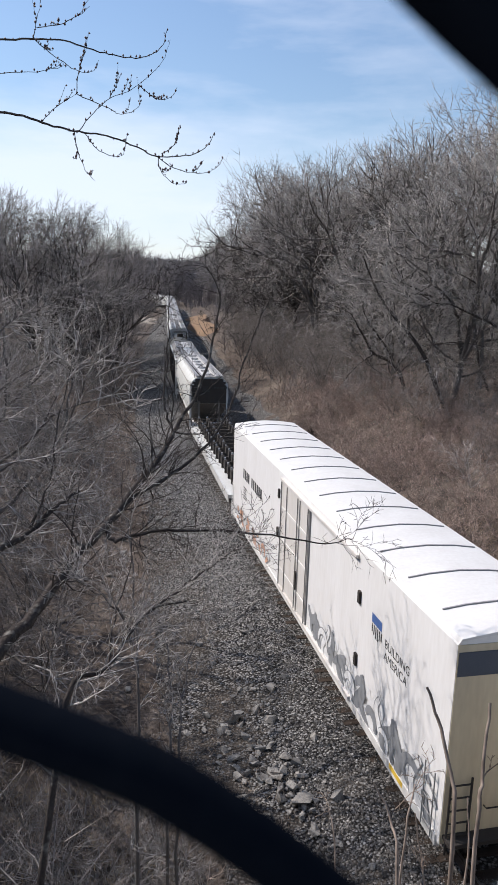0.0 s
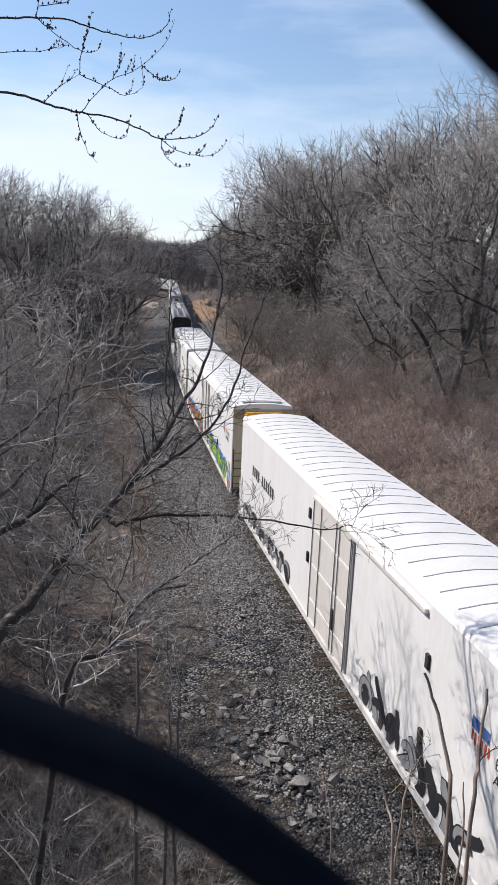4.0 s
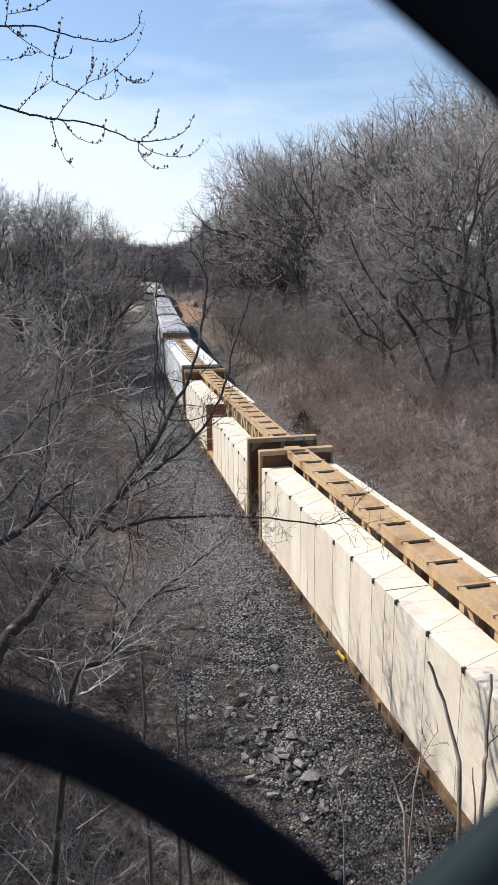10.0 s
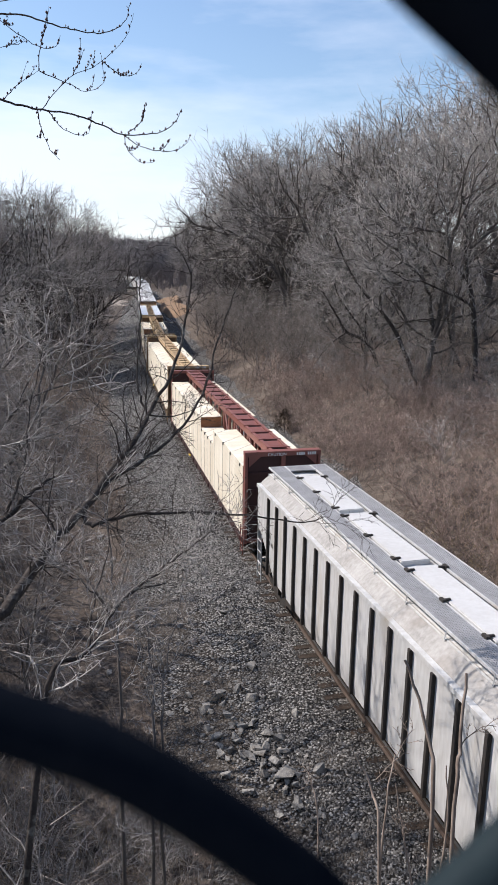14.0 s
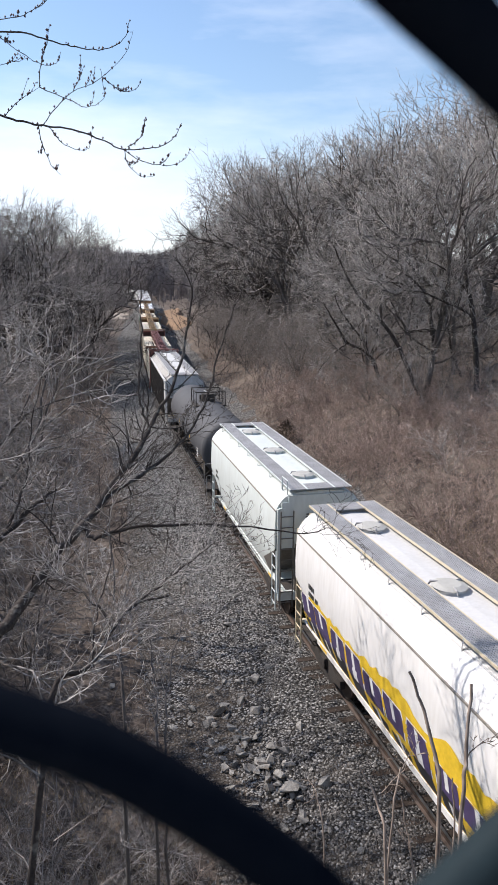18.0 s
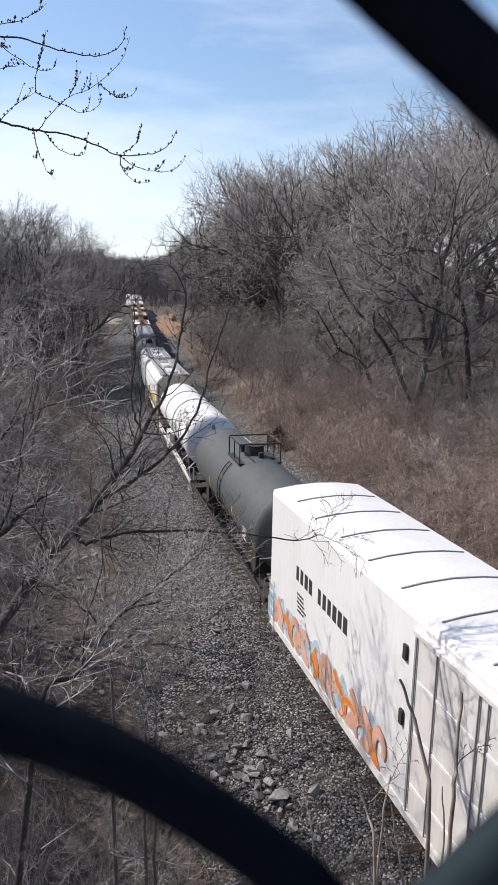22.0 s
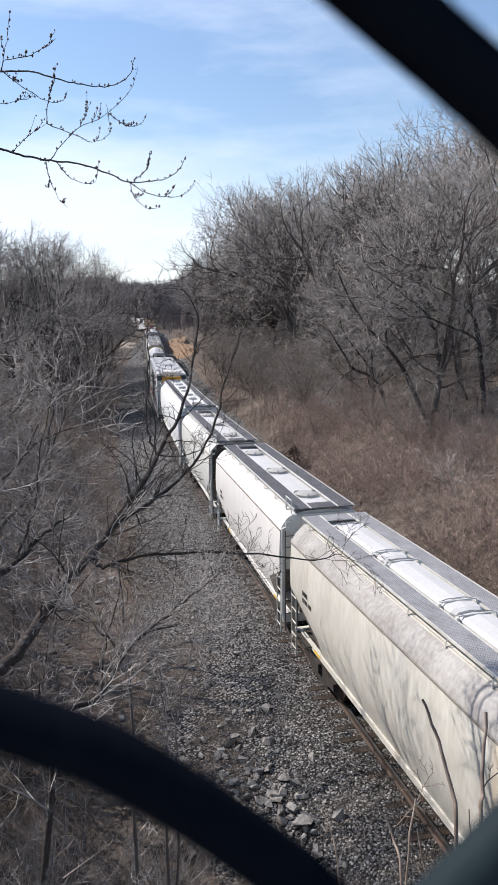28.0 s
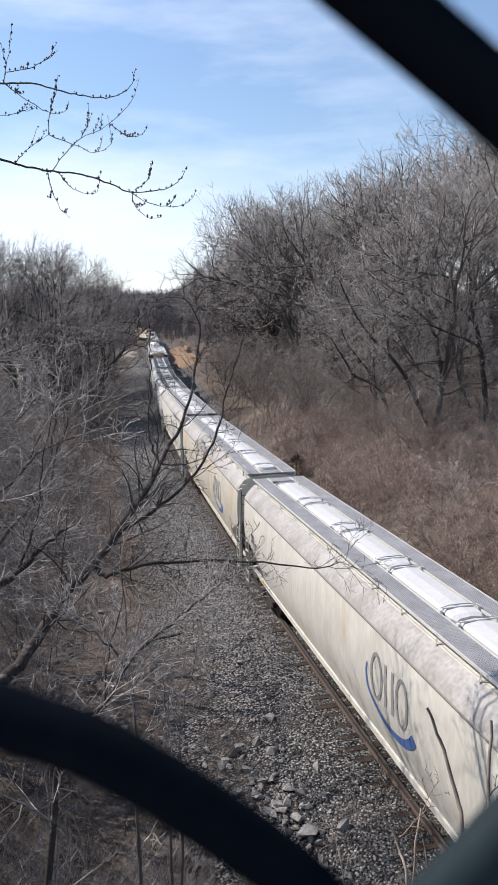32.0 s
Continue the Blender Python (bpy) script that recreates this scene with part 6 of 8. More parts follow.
# ---- tank cars ----
def tank(label, L, car_L, mat, R, zc0, style, seed, frame="under"):
    car = tagged(new("tank_car"), label, "freight car", "cars of the freight train")
    rings = []
    for f in (0.0, 0.35, 0.7, 0.9, 1.0):
        rings.append((-L / 2 + 0.5 * (1 - math.cos(f * math.pi / 2)) , R * math.sin(max(f, 0.04) * math.pi / 2)))
    prof = rings + [(-y, r) for y, r in rings[::-1]]
    bm = bmesh.new()
    nseg = 40
    loft(bm, [[(r * math.cos(6.28319 * k / nseg), y, zc0 + r * math.sin(6.28319 * k / nseg)) for k in range(nseg)] for y, r in prof])
    part("tank_shell", bm, M[mat], car, smooth=True)
    if style == "white":
        for y in (L / 2 - 4.6, -1.0):
            bm = bmesh.new()
            loft(bm, [[((R + e) * math.cos(6.28319 * k / nseg), y + w, zc0 + (R + e) * math.sin(6.28319 * k / nseg)) for k in range(nseg)] for w, e in ((-0.1, 0.0), (-0.1, 0.035), (0.1, 0.035), (0.1, 0.0))], False)
            part("band", bm, M["rib"], car, "grey reinforcing hoop")
        boxes("side_cabinet", M["white"], car, [(-1.55, -1.25, L / 2 - 7.2, L / 2 - 5.4, 0.75, 2.0)], bevel=0.02)
        board = bars("placard", M["lightgrey"], car, side_m(-R - 0.012, -2.2, 2.6), [(0, 0.8, 0, 0.62)])
        bars("placard_print", M["ink"], board, Matrix.Translation((0, 0, 0.004)), [(0.04, 0.76, 0.04 + 0.095 * i, 0.04 + 0.095 * i + 0.05) for i in range(6)])
    frame_m = M["white"] if style == "white" else M[frame]
    for s in (-1, 1):
        boxes("side_sill", frame_m, car, [(min(s * 1.36, s * 1.44), max(s * 1.36, s * 1.44), -car_L / 2, car_L / 2, 0.92, 1.06)])
    for k in range(int(L / 2.2)):
        y = -L / 2 + 1.2 + 2.2 * k
        pipes("strut", frame_m, car, [[(-1.4, y, 1.0), (-0.7, y + 0.3, zc0 - R * 0.86)]], 0.035)
    if style == "white":
        pipes("safety_rail", frame_m, car, [[(-1.5, -car_L / 2 + 1, 1.45), (-1.5, car_L / 2 - 1, 1.45)]], 0.03)
    for s in (-1, 1):
        y = s * (car_L / 2 - 0.4)
        boxes("end_platform", M["under"], car, [(-1.4, 1.4, y - 0.4, y + 0.4, 0.98, 1.05)])
        boxes("saddle", M["under"], car, [(-1.1, 1.1, s * (L / 2 - 1.9) - 0.3, s * (L / 2 - 1.9) + 0.3, 0.85, zc0 - R * 0.72)], bevel=0.02)
        pipes("handrail", frame_m if style == "white" else M["rib"], car, [[(-1.42, y - 0.35 * s, 1.0), (-1.42, y - 0.35 * s, 2.15), (1.42, y - 0.35 * s, 2.15), (1.42, y - 0.35 * s, 1.0)]], 0.025)
        pipes("handrail", frame_m if style == "white" else M["rib"], car, [[(-1.42, y + 0.3 * s, 0.5), (-1.42, y + 0.3 * s, 1.7), (-1.3, y + 0.3 * s, 1.75), (-1.2, y + 0.3 * s, 1.7), (-1.2, y + 0.3 * s, 1.0)]], 0.022)
        pipes("step", frame_m if style == "white" else M["under"], car, [[(-1.42, y - 0.2, 1.0), (-1.42, y - 0.2, 0.4), (-1.42, y + 0.2, 0.4), (-1.42, y + 0.2, 1.0)]], 0.02)
    # yellow conspicuity marks
    for k, y in enumerate((L / 2 - 0.9, 2.2, -2.4, -L / 2 + 0.95)):
        bm = bmesh.new()
        a0 = math.pi + (0.25 if k in (0, 3) else 0.02)
        a1 = a0 + (0.42 if k in (0, 3) else 0.25)
        loft(bm, [[((R + e) * math.cos(a), y + w, zc0 + (R + e) * math.sin(a)) for w, e in ((-0.06, 0.004), (0.06, 0.004), (0.06, 0.008), (-0.06, 0.008))] for a in np.linspace(a0, a1, 7)])
        part("reflector", bm, M["safety"], car)
    txt = M["ink"] if style == "white" else M["whitetext"]
    for i, w in enumerate((0.55, 0.25, 0.3, 0.3, 0.35, 0.25, 0.3)):
        bars("end_marking", txt, car, rear_m(-0.1 - w * 0.3, -L / 2 - 0.012, zc0 + 0.35 - 0.1 * i), [(0, w, 0, 0.09 if i == 0 else 0.04)])
    if style == "white":
        boxes("placard_holder", M["oxide_dark"], car, [(-0.75, -0.2, -L / 2 - 0.02, -L / 2 + 0.04, zc0 - 0.5, zc0 - 0.3)])
        bm = bmesh.new()
        bmesh.ops.create_cone(bm, cap_ends=True, segments=20, radius1=0.13, radius2=0.11, depth=0.12, matrix=Matrix.Translation((0, -L / 2 + 0.14, zc0 + 0.85)) @ Matrix.Rotation(radians(90), 4, "X"))
        fit = part("manway", bm, M["rib"], car)
        pipes("valve", M["under"], fit, [[(0.02, -L / 2 + 0.06, zc0 + 0.85), (0.02, -L / 2 - 0.05, zc0 + 0.83), (0.05, -L / 2 - 0.06, zc0 + 0.72)]], 0.03)
        pipes("lifting_eye", M["under"], fit, [[(-0.08, -L / 2 + 0.1, zc0 + 0.96), (-0.03, -L / 2 + 0.05, zc0 + 1.03), (0.03, -L / 2 + 0.05, zc0 + 1.03), (0.08, -L / 2 + 0.1, zc0 + 0.96)]], 0.015)
    else:
        code_bars(car, Matrix.Translation((0.45, L / 2 - 2.6, zc0 + R * 0.955)) @ Matrix(((0, 0.92, 0.38, 0), (-1, 0, 0, 0), (0, -0.38, 0.92, 0), (0, 0, 0, 1))), 9, 0.2, M["whitetext"])
        # top platform with railings, dome and valves
        y0 = -0.1
        for s in (-1, 1):
            pl = boxes("top_platform", M["under"], car, [(s * 0.77 - 0.15, s * 0.77 + 0.15, y0 - 1.05, y0 + 1.05, zc0 + R * 0.86, zc0 + R * 0.9)])
        zz = zc0 + R * 0.88
        for s in (-1, 1):
            pipes("railing", M["under"], pl, [[(s * 0.86, y0 - 0.98, zz), (s * 0.86, y0 - 0.98, zz + 0.8), (s * 0.86, y0 + 0.98, zz + 0.8), (s * 0.86, y0 + 0.98, zz)]], 0.03)
            pipes("railing", M["under"], pl, [[(-0.86, y0 + s * 0.98, zz + 0.8), (0.86, y0 + s * 0.98, zz + 0.8)]], 0.03)
            pipes("railing", M["under"], pl, [[(s * 0.86, y0, zz), (s * 0.86, y0, zz + 0.8)]], 0.025)
        bm = bmesh.new()
        bmesh.ops.create_cone(bm, cap_ends=True, segments=22, radius1=0.42, radius2=0.4, depth=0.5, matrix=Matrix.Translation((0, y0, zc0 + R + 0.15)))
        part("dome", bm, M["under"], car)
        for dx, dy in ((-0.3, 0.75), (0.2, 0.8), (0.1, -0.75)):
            boxes("valve", M["under"], car, [(dx - 0.1, dx + 0.1, y0 + dy - 0.1, y0 + dy + 0.1, zc0 + R - 0.08, zc0 + R + 0.22)], bevel=0.02)
        arc = [(-(R + 0.06) * math.cos(a), y0 + 0.25, zc0 + (R + 0.06) * math.sin(a)) for a in np.linspace(-0.6, 0.85, 9)]
        arc2 = [(x, y0 - 0.2, z) for x, _, z in arc]
        lad = pipes("ladder", M["under"], car, [arc, arc2, [arc[0], (-1.4, y0 + 0.25, 0.8)], [arc2[0], (-1.4, y0 - 0.2, 0.8)]], 0.022)
        for p, q in zip(arc, arc2):
            pipes("rung", M["under"], lad, [[p, q]], 0.016)
    small_print(car, side_m(-R * 0.995, -L / 2 + 2.2, zc0 - 0.25), 5, 0.7, 0.1, txt, seed)
    running_gear(car, car_L, 1.7)
    return car


# ---- flat car with stakes ----
def flat_car(label, L):
    car = tagged(new("flat_car"), label, "freight car", "cars of the freight train")
    boxes("deck", M["lightgrey"], car, [(-1.42, 1.42, -L / 2, L / 2, 0.95, 1.12)])
    for s in (-1, 1):
        boxes("side_sill", M["grimy"], car, [(min(s * 1.42, s * 1.47), max(s * 1.42, s * 1.47), -L / 2, L / 2, 0.75, 1.14)])
    n = 15
    for k in range(n):
        y = -L / 2 + 0.8 + k * (L - 1.6) / (n - 1)
        rack = boxes("cross_rack", M["under"], car, [(-1.0, 1.0, y - 0.09, y + 0.09, 1.12, 1.5)], bevel=0.02)
        for x in (-0.95, -0.35, 0.95):
            bm = bmesh.new()
            bmesh.ops.create_cone(bm, cap_ends=True, segments=16, radius1=0.27, radius2=0.27, depth=0.16, matrix=Matrix.Translation((x, y, 1.62)) @ Matrix.Rotation(radians(90), 4, "Y"))
            part("roller", bm, M["under"], rack)
            boxes("bracket", M["grate"], rack, [(x - 0.05, x + 0.05, y + 0.2, y + 0.3, 1.5, 1.95)])
    running_gear(car, L, 2.0)
    return car


def place(car, rear, front):
    CARS.append((car, (rear + front) / 2, front - rear))


# ---- the train, from the head that is far off to the last car ----
place(reefer("white refrigerator car with dark roof seams and a beige end", 21.1, "band", 1.575, 0.0, 1, [("wild", -10.2, -2.1, 0.78, 1.85, ("white", "grey", "grey", "white"), 7, "grey"), ("wild", 3.2, 9.6, 0.78, 1.45, ("white", "peach", "white"), 8, "grey")], -7.0), 197.1, 218.2)
place(reefer("white refrigerator car with yellow cooling unit and bright graffiti", 23.1, "unit", 0.74, -0.7, 2, [("wild", 1.6, 10.4, 0.78, 1.95, ("blue", "orange", "red", "orange", "green"), 11, "black"), ("wild", -10.0, -2.9, 0.78, 1.95, ("blue", "lime", "lime", "green"), 12, "black"), (-11.3, -10.3, 0.75, 1.6, ("blue", "sky", "orange"), 13, 2, "blue")], -8.85, True), 172.25, 195.3)
place(reefer("white refrigerator car with black graffiti and a brown end band", 23.3, "brown", 0.74, -0.7, 3, [("wild", -8.7, -3.2, 0.78, 1.9, ("white", "black", "grey", "black"), 21, "black"), ("wild", 3.4, 10.7, 0.78, 1.6, ("white", "grey", "black"), 22, "black")], -8.6, None, "pinkish"), 146.3, 169.6)
place(centre_beam("yellow centre beam car stacked with white wrapped lumber", 22.4, M["timber_yellow"], M["wrap"], [(11.05, -11.05, 4.42)], True, 41), 121.8, 144.2)
place(centre_beam("yellow centre beam car partly loaded with pale lumber", 22.6, M["timber_yellow"], M["lumber"], [(10.9, 0.8, 3.85), (-1.5, -10.9, 3.55)], False, 42), 96.9, 119.5)
place(centre_beam("yellow centre beam car fully loaded with pale lumber", 22.8, M["timber_yellow"], M["lumber"], [(11.0, -11.0, 3.95)], False, 43), 72.2, 95.0)
place(centre_beam("oxide red centre beam car loaded with pale lumber", 22.8, M["oxide"], M["lumber"], [(11.0, -1.1, 3.8), (-1.15, -4.6, 3.3), (-4.65, -11.0, 3.9)], False, 44), 47.4, 70.2)
place(hopper("grimy grey covered hopper with outside posts", 17.2, "grimy", "grimy", "grimy", "ribbed", 4.2, "flat", "grate", 51), 28.5, 45.7)
place(tank("black tank car with a railed top platform", 14.7, 16.6, "blacktank", 1.47, 2.72, "dark", 61), 10.4, 25.1)
place(hopper("short pale green two-bay covered hopper with round hatches", 11.2, "mint", "mint", "mint", "round", 4.4, "round", "grate", 52), -3.1, 8.1)
place(hopper("white covered hopper with purple and yellow graffiti", 11.9, "white", "white_roof", "beige", "round", 4.45, "round", "grate", 53, [(-5.3, 5.3, 1.12, 2.45, ("yellow", "purple", "black"), 31, 10, "white", 0.2)]), -16.9, -5.0)
place(tank("large white tank car with grey hoops", 14.3, 16.0, "white", 1.5, 2.85, "white", 62), -33.5, -19.2)
place(tank("dark grey tank car with a railed top platform", 12.8, 14.6, "darktank", 1.48, 2.78, "dark", 63), -48.7, -35.9)
place(reefer("white refrigerator car with orange graffiti and yellow cooling unit", 20.3, "unit", 1.575, -0.5, 4, [("wild", -8.9, -2.6, 0.78, 2.1, ("sky", "peach", "pink", "peach"), 24), ("wild", 2.2, 9.9, 0.78, 1.9, ("sky", "peach", "pink", "orange"), 25, "pink")], -7.55, True, "lightgrey"), -70.6, -50.3)
place(hopper("clean white covered hopper with dark walkways", 18.2, "white_clean", "white_clean", "white_clean", "round", 4.55, "star", "grate_dark", 54, None, False, True), -92.8, -74.6)
place(hopper("stained white covered hopper with round hatches", 11.7, "lightgrey", "white_roof", "lightgrey", "round", 4.4, "round", "grate_dark", 55, None, False, False, True), -106.0, -94.3)
place(hopper("white covered hopper with dark walkways and round hatches", 11.6, "white", "white_roof", "lightgrey", "round", 4.5, "round", "grate_dark", 56), -119.4, -107.8)
place(hopper("cream covered hopper with a blue swoosh badge", 18.6, "cream", "cream", "cream", "round", 4.5, "trough", "grate", 57, None, True), -139.0, -120.4)
place(hopper("rust-stained cream covered hopper with a blue swoosh badge", 18.9, "cream_rusty", "cream", "cream", "round", 4.5, "trough", "grate", 58, None, True), -159.3, -140.4)
place(hopper("cream covered hopper with tree shadows and a swoosh badge", 18.6, "cream", "cream", "cream", "round", 4.5, "trough", "grate", 59, None, True), -179.0, -160.4)
place(flat_car("empty flat car with rows of black rollers", 18.0), 219.6, 237.6)
place(hopper("grey covered hopper far down the line", 16.6, "lightgrey", "white_roof", "grimy", "round", 4.5, "star", "grate", 81, None, False, False, True), 239.0, 255.6)
place(hopper("pale covered hopper far down the line", 16.6, "lightgrey", "white_roof", "grimy", "ribbed", 4.3, "flat", "grate", 82), 257.2, 273.8)
place(tank("blue-grey tank car far down the line", 15.0, 16.6, "darktank", 1.45, 2.75, "dark", 83), 276.0, 291.0)
place(hopper("white covered hopper far down the line", 16.6, "white", "white_roof", "lightgrey", "round", 4.5, "star", "grate", 84), 293.4, 310.0)
FAR_CAR = hopper("pale grey covered hopper at the far end of the cutting", 16.6, "lightgrey", "white_roof", "grimy", "round", 4.4, "round", "grate", 85)
place(FAR_CAR, 311.6, 328.2)
for k in range(10):
    place(copy_thing(FAR_CAR, Matrix()), 329.8 + 18.2 * k, 346.4 + 18.2 * k)


def car_pose(u, length, t):
    s = u + SPEED * (t - 16)
    a, b = on_track(s - 0.36 * length), on_track(s + 0.36 * length)
    c, w = (a + b) / 2, b - a
    return pose(c.x, c.y, c.z, math.degrees(math.atan2(w.z, math.hypot(w.x, w.y))), 0, -math.degrees(math.atan2(w.x, w.y)))


def motions():
    for thing, u, length in CARS:
        walk(thing, [(t, car_pose(u, length, t)) for t in range(0, 33)])


# ---- track ----
track = new("railway_track")
tagged(track, "single railway track with rusty rails on weathered wooden ties", "railway track", kind="structure")
tie_bm = bmesh.new()
box(tie_bm, -1.3, 1.3, -0.115, 0.115, -0.36, -0.18)
bmesh.ops.bevel(tie_bm, geom=tie_bm.edges[:], offset=0.012, segments=1, affect="EDGES")
tie_me = bpy.data.meshes.new("tie")
tie_bm.to_mesh(tie_me)
tie_bm.free()
tie_me.materials.append(M["tie"])
rng_k = random.Random(4)
for i in range(290):
    s = 5 + i * 0.53
    p, q = on_track(s), on_track(s + 0.5)
    ob = new("tie", tie_me)
    ob.parent = track
    ob.matrix_basis = pose(p.x + rng_k.uniform(-0.09, 0.05), p.y + rng_k.uniform(-0.03, 0.03), p.z + rng_k.uniform(-0.015, 0.01), 0, 0,
                           -math.degrees(math.atan2(q.x - p.x, q.y - p.y)) + rng_k.uniform(-2, 2))
far_ties = bmesh.new()
for i in range(290, 700):
    p = on_track(5 + i * 0.53)
    box(far_ties, p.x - 1.3, p.x + 1.3, p.y - 0.115, p.y + 0.115, p.z - 0.36, p.z - 0.17)
part("tie_row", far_ties, M["tie"], track)["kind"] = "stuff"


def swept(name, profile, offset, mat, parent, closed=True):
    ss = np.arange(-40, 560, 2.0)
    vs = []
    for s in ss:
        p, q = on_track(s), on_track(s + 0.5)
        t = (q - p).normalized()
        nrm = Vector((t.y, -t.x, 0))
        for a, b in profile:
            vs.append(tuple(p + nrm * (offset + a) + Vector((0, 0, b))))
    m, k = len(ss), len(profile)
    fcs = []
    for j in range(k if closed else k - 1):
        i = np.arange(m - 1)
        fcs.append(np.c_[i * k + j, i * k + (j + 1) % k, (i + 1) * k + (j + 1) % k, (i + 1) * k + j])
    ob = new(name, mesh_object(name, np.array(vs), np.concatenate(fcs), mat))
    ob.parent = parent
    return ob


RAIL = [(-0.07, -0.17), (0.07, -0.17), (0.07, -0.155), (0.012, -0.13), (0.012, -0.045), (0.036, -0.035), (0.036, 0.0), (-0.036, 0.0), (-0.036, -0.035), (-0.012, -0.045), (-0.012, -0.13), (-0.07, -0.155)]
for side in (-0.73, 0.73):
    rail = swept("rail", RAIL, side, M["rail"], track)
    swept("rail_head", [(-0.03, 0.003), (0.03, 0.003)], side, M["railhead"], rail, False)["label"] = "worn shiny running surface"

# ---- crushed stone and rocks ----
g = np.random.default_rng(8)
n = 86000
sy = np.where(g.random(n) < 0.78, 8.5 + 48 * g.random(n) ** 1.7, 50 + 90 * g.random(n) ** 1.3)
sd = g.uniform(-5.8, -0.4, n)
thin = g.random(n) < np.interp(sd, [-5.8, -4.8, -3.9, -3.0], [0.12, 0.3, 0.55, 1]) * np.where(sd < -3.2, np.interp(sy, [12, 17, 26], [0.22, 0.35, 1]), 1)
right = g.random(n) < 0.14
sd = np.where(right, g.uniform(0.9, 6.9, n), sd)
keep = thin | right
sy, sd = sy[keep], sd[keep]
n = len(sy)
sx = xc(sy) + sd
sz = np.interp(sd, bd, bz) + zc(sy) + 0.035
sz = np.where(sd > 3, np.maximum(sz, ground_z(sx, sy) + 0.03), sz)
size = g.uniform(0.016, 0.042, n) * np.interp(sy, [8, 30, 60, 140], [1, 1.1, 1.5, 2.4]) * np.interp(sd, [-5.6, -3.4, -2, 2], [1.3, 1.15, 1, 1])
unit = np.array([[1, 0, 0], [-1, 0, 0], [0, 1, 0], [0, -1, 0], [0, 0, 1], [0, 0, -1]], float)
tri = np.array([[0, 2, 4], [2, 1, 4], [1, 3, 4], [3, 0, 4], [2, 0, 5], [1, 2, 5], [3, 1, 5], [0, 3, 5]])
off = unit[None, :5] * g.uniform(0.6, 1.3, (n, 5, 1)) + g.normal(0, 0.26, (n, 5, 3)) - [0, 0, 0.25]
th = g.uniform(0, 6.283, n)
rot = np.stack([np.stack([np.cos(th), -np.sin(th), 0 * th], 1), np.stack([np.sin(th), np.cos(th), 0 * th], 1), np.stack([0 * th, 0 * th, 1 + 0 * th], 1)], 1)
off = np.einsum("nij,nkj->nki", rot, off)
sv = np.c_[sx, sy, sz][:, None] + off * size[:, None, None]
# fouled dark stones along the near track, clean ones elsewhere
fouled = g.random(n) < np.interp(sd, [-4.6, -3.2, 3.0, 3.5], [0.3, 0.95, 0.95, 0]) * np.interp(sy, [9, 11, 18, 27], [0.45, 1, 0.85, 0.08])
for pick, mat, label in ((~fouled, M["stone"], "loose grey crushed stones of the track ballast"), (fouled, M["stone_dark"], "dark fouled crushed stones beside the rail")):
    k = int(pick.sum())
    ob = new("ballast_stones", mesh_object("ballast_stones", sv[pick].reshape(-1, 3), ((np.arange(k) * 5)[:, None, None] + tri[None, :4]).reshape(-1, 3), mat))
    tagged(ob, label, "ballast", kind="stuff")


def rock(x, y, r, seed, label="pale angular limestone rock lying on the ballast"):
    rg = random.Random(seed)
    bm = bmesh.new()
    flat = rg.uniform(0.45, 0.75)
    for _ in range(10):
        v = Vector((rg.gauss(0, 1), rg.gauss(0, 1), rg.gauss(0, 1))).normalized() * rg.uniform(0.8, 1.15)
        bm.verts.new((v.x * r, v.y * r * rg.uniform(0.6, 0.9), v.z * r * flat))
    bmesh.ops.convex_hull(bm, input=bm.verts[:])
    bmesh.ops.delete(bm, geom=[v for v in bm.verts if not v.link_faces], context="VERTS")
    bmesh.ops.triangulate(bm, faces=bm.faces[:])
    bmesh.ops.subdivide_edges(bm, edges=bm.edges[:], cuts=1, use_grid_fill=True)
    for v in bm.verts:
        v.co *= rg.uniform(0.95, 1.04)
    me = bpy.data.meshes.new("rock")
    bm.to_mesh(me)
    bm.free()
    me.materials.append(M["rock"])
    ob = new("rock", me)
    d = x - float(xc(y))
    z = max(float(np.interp(d, bd, bz)) + float(zc(y)) + 0.03 if d > -5.3 else -9, float(ground_z(x, y)))
    ob.matrix_basis = pose(x, y, z + r * flat * 0.35, rg.uniform(-20, 20), rg.uniform(-20, 20), rg.uniform(0, 360))
    return tagged(ob, label, "rock", "rocks beside the track")


KEY_ROCKS = [(5.67, 21.6, 0.22), (5.55, 18.0, 0.32), (4.2, 17.0, 0.38), (5.03, 13.4, 0.42), (5.85, 13.05, 0.3), (5.1, 18.2, 0.2), (4.95, 17.2, 0.26), (4.75, 14.6, 0.25),
             (4.6, 13.7, 0.22), (5.3, 14.2, 0.2), (4.95, 12.6, 0.3), (4.3, 20.2, 0.2), (4.4, 16.2, 0.24), (5.2, 16.6, 0.3), (4.85, 15.6, 0.26)]
for i, (x, y, r) in enumerate(KEY_ROCKS):
    rock(x, y, r * 0.85, 50 + i)
